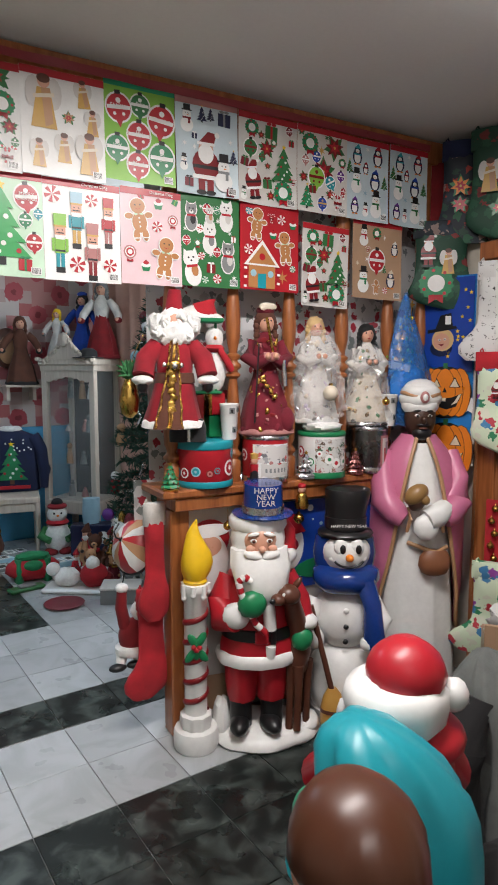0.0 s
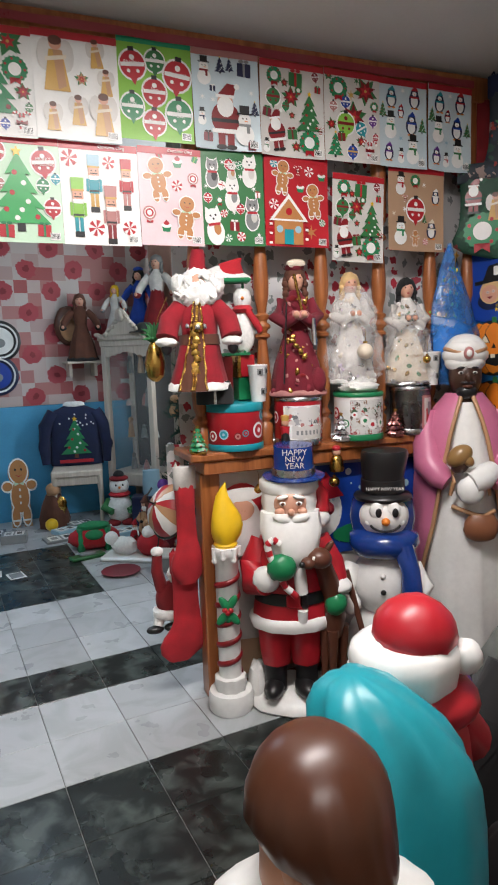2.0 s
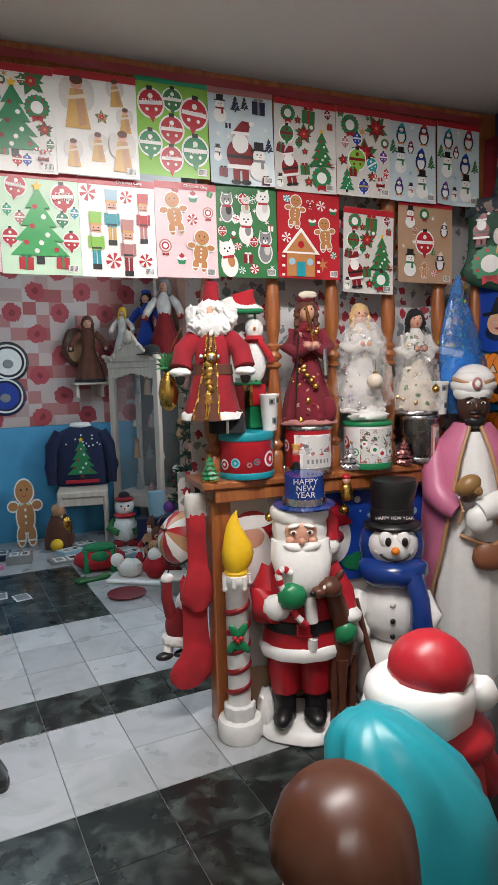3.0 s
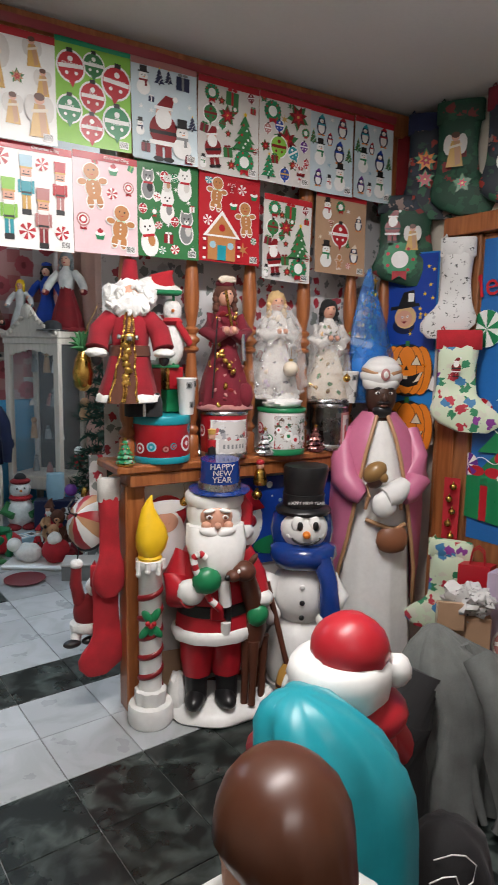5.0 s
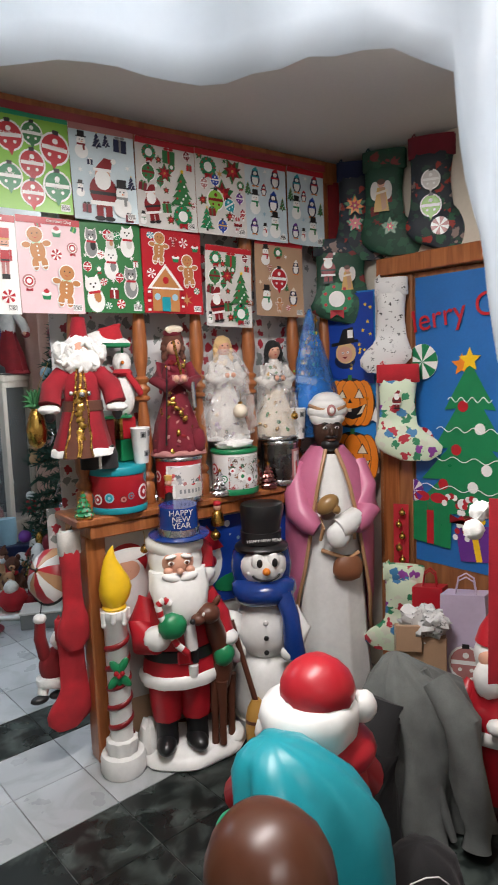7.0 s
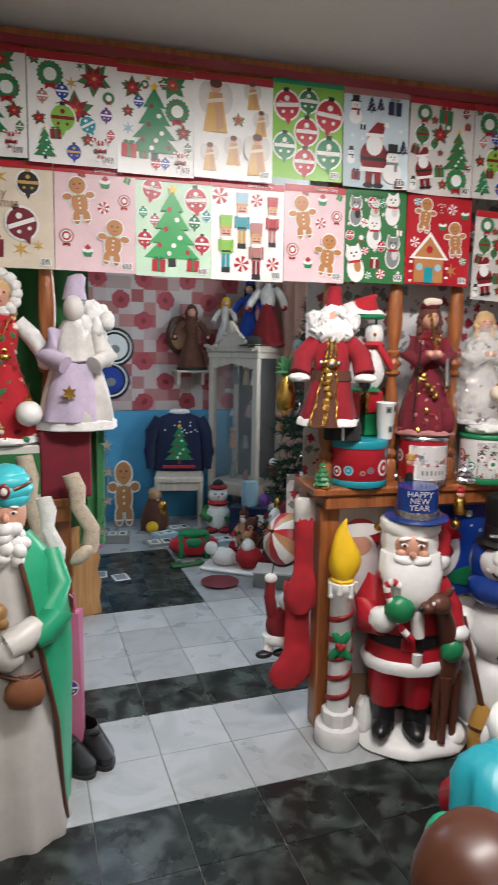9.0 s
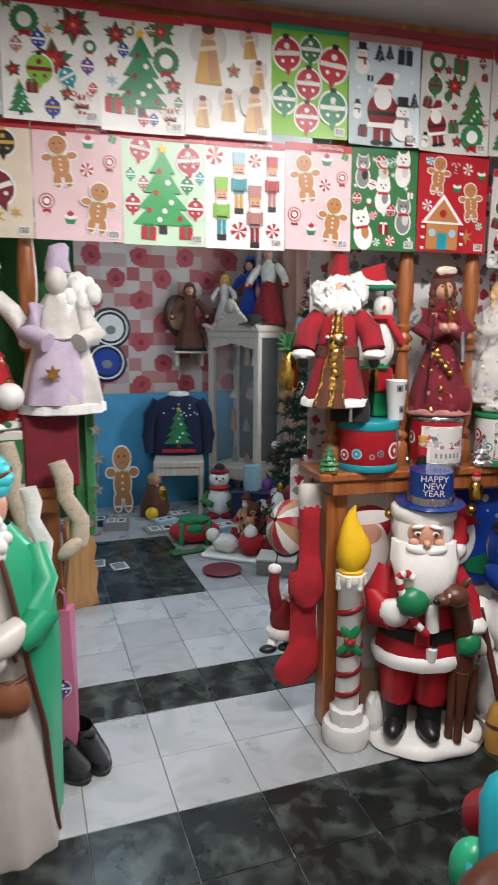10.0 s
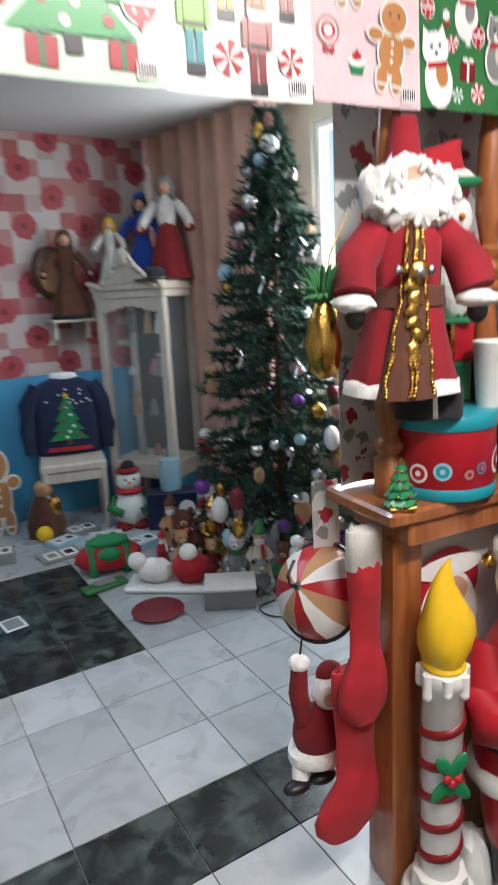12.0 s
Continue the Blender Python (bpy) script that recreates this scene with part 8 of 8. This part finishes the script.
# ---- dolls and stockings on the left counter ----
def fur(b):
    for i in range(14):
        a = i * 2 * math.pi / 14
        b.ell((.10 * math.cos(a), -.015, .885 + .11 * math.sin(a)), (.038, .04, .038), "fluff_white", n=10, k=7, lumps=.3)
    b.tube([(-.05, -.09, .74), (0, -.10, .62), (.05, -.09, .74)], .006, "foil_gold", 6)


doll("lady_doll", "doll in red velvet with white fur hood", on_part(-1.16, -.02, TOP + .20, 12), .60, "cloth_red", "cloth_red", "cloth_blonde", "fluff_white", fur, arms="side", sleeve="fluff_white", lace=("cloth_leaf", "cloth_dark_red", "foil_gold", "cloth_red", "cloth_cream"))
b = B().box(-.14, .14, -.09, .09, 0, .198, "paper_off_white", .004).box(-.141, .141, -.0925, -.0905, .02, .17, "paper_leaf", .001)
thing("gift_box", b, "white printed box with fir trees, under doll", "box", on_part(-1.16, -.02, TOP, 8))
b = B()
b.loft([(0, 0, .30, .155, .12), (0, 0, .32, .17, .13), (0, 0, .45, .145, .11), (0, 0, .60, .10, .08), (0, 0, .72, .085, .07), (0, 0, .78, .05, .045)], "cloth_off_white", 30, folds(8, .07))
b.loft([(-.03, -.05, .33, .13, .09), (-.02, -.05, .45, .115, .08), (-.01, -.04, .60, .08, .06)], "cloth_lilac", 24, folds(7, .06))
b.loft([(0, 0, .285, .16, .125), (0, 0, .29, .18, .14), (0, 0, .325, .178, .138), (0, 0, .335, .16, .12)], "fluff_white", 30, folds(8, .05))
for i in range(40):
    random.seed(i)
    b.ell((.05 + random.uniform(-.06, .09), random.uniform(-.05, .06), .70 + random.uniform(-.09, .14)), (.035, .03, .045), "fluff_white", n=9, k=6, lumps=.3)
b.ell((-.01, -.03, .83), (.045, .05, .06), "plastic_off_white").loft([(0, 0, .87, .055, .05), (0, 0, .92, .045, .04), (.01, 0, .97, .04, .035), (.02, 0, .985, .015, .015)], "cloth_lilac", 18)
for s in (-1, 1):
    b.tube([(s * .08, -.01, .72), (s * .13, -.05, .62), (s * .06, -.12, .58)], [.045, .05, .04], "cloth_lilac" if s < 0 else "cloth_off_white", 12)
b.tube([(-.10, -.08, .60), (0, -.10, .59), (.11, -.07, .60)], .007, "foil_silver", 6)
b.flat([(x, z) for x, z in star(-.05, .46, .035, 6, .5)], "foil_gold", -.145, .008)
b.v = [(x * .80, y * .80, z * .80) for x, y, z in b.v]
thing("lady_doll", b, "white and lilac doll with long white hair", "doll", on_part(-.90, -.03, TOP + .02, 8), "dolls on the counter")


thing("gift_box", B().box(-.09, .09, -.07, .07, 0, .246, "cloth_burgundy", .006).box(-.092, .092, -.012, .012, 0, .2475, "foil_gold", .001), "burgundy gift box under the lilac doll", "gift box", on_part(-.95, -.02, TOP, 8))


def ribbon_stocking(label, m, h, material):
    root = thing("long_stocking", None, label, "stocking", m, "long cloth stockings")
    part("leg", B().loft([(-.012, 0, -h, .02, .014), (-.012, 0, -h * .9, .034, .018), (.012, 0, -h * .7, .030, .018), (-.01, 0, -h * .4, .027, .018), (.006, 0, -h * .2, .03, .018), (0, 0, 0, .028, .016)], material, 18, lambda a, t: 1 + .06 * math.sin(4 * a + 9 * t)), root)
    part("foot", B().ell((-.05, -.02, -h * .97), (.05, .022, .026), material, (0, -25, 0)), root)


ribbon_stocking("beige lace stocking hung from the counter", on_part(-.925, -.15, TOP + .10) @ pose(0, 0, 0, 0, -16, 0), .30, "lace")
ribbon_stocking("cream satin stocking hung from the counter", on_part(-1.08, -.15, TOP + .17) @ pose(0, 0, 0, 0, -8, 0), .42, "lace")
ribbon_stocking("white fur-trimmed stocking hung from the counter", on_part(-1.02, -.155, TOP + .02) @ pose(0, 0, 0, 0, -10, 0), .28, "fluff_white")
gl = thing("star_garland", None, "silver star garland hung at the opening", "garland", on_part(-.80, -.06, TOP + .25))
part("thread", B().tube([(0, 0, 0), (.01, 0, -.2), (-.01, 0, -.35), (-.05, 0, -.42), (-.09, 0, -.36), (-.10, 0, -.1)], .002, "foil_silver", 5), gl)
for i, (x, z) in enumerate(((.005, -.06), (.01, -.16), (.005, -.27), (-.02, -.39), (-.07, -.40), (-.095, -.28), (-.098, -.16))):
    part("star", B().flat(star(x, z, .024, 5), "foil_silver", 0, .004), gl)
thing("hung_cloth", B().drape(.10, .55, "cloth_leaf", 10, 12, wave(.004, .012, 14)), "dark green velvet strip hung at the opening", "cloth", on_part(-.90, .06, .86))
bauble("bauble", "white bauble painted with red poinsettias", on_part(-1.06, -.13, TOP + .36), .045, "plastic_white")
gift_bag("pink and lilac printed gift bag on floor", at(-.935, .12, 0, -10), .09, .07, .60, "plastic_pink", "purple")
sh = thing("shoe", None, "pair of black leather shoe, worn", "shoe", at(-.86, .10, 0, 20), "black shoes")
part("sole", B().loft([(0, 0, 0, .055, .15), (0, 0, .018, .058, .153), (0, 0, .022, .05, .145)], "plastic_black", 26, lambda a, t: 1 - .14 * math.cos(a) ** 2 * math.sin(a)), sh)
part("upper", B().loft([(0, 0, .02, .052, .147), (0, -.01, .05, .052, .14), (0, .03, .08, .045, .10), (0, .06, .105, .038, .062)], "plastic_black", 26, lambda a, t: 1 - .1 * math.cos(a) ** 2 * math.sin(a), cap=False), sh)
part("tongue", B().ell((0, .0, .085), (.028, .05, .012), "cloth_black", (-25, 0, 0)), sh)
part("laces", B().tube([(-.03, -.03, .075), (.03, -.02, .082), (-.03, -.005, .09), (.03, .005, .098)], .004, "cloth_grey", 6), sh)
sh["label"] = "worn black leather shoe on the floor"
copy_thing(sh, at(-.955, .06, 0, 32))

# ---- floor tiles ----
_tw = {c: tile_mesh("tile", c) for c in ("tile_white", "tile_black")}
_rest = B()
for i in range(-9, 6):
    for k in range(-15, 13):
        x, y, c = i * T, k * T, tile_colour(i, k)
        if x + T > X1 + .08:
            continue
        if -6 <= i <= 2 and -7 <= k <= 10:
            ob = new("tile", _tw[c])
            ob.parent = floor
            ob.location = (x, y, 0)
        else:
            _rest.box(x + .0016, x + T - .0016, y + .0016, y + T - .0016, -.006, 0, c, .001)
tagged(part("outer_tiles", _rest, floor), kind="stuff")
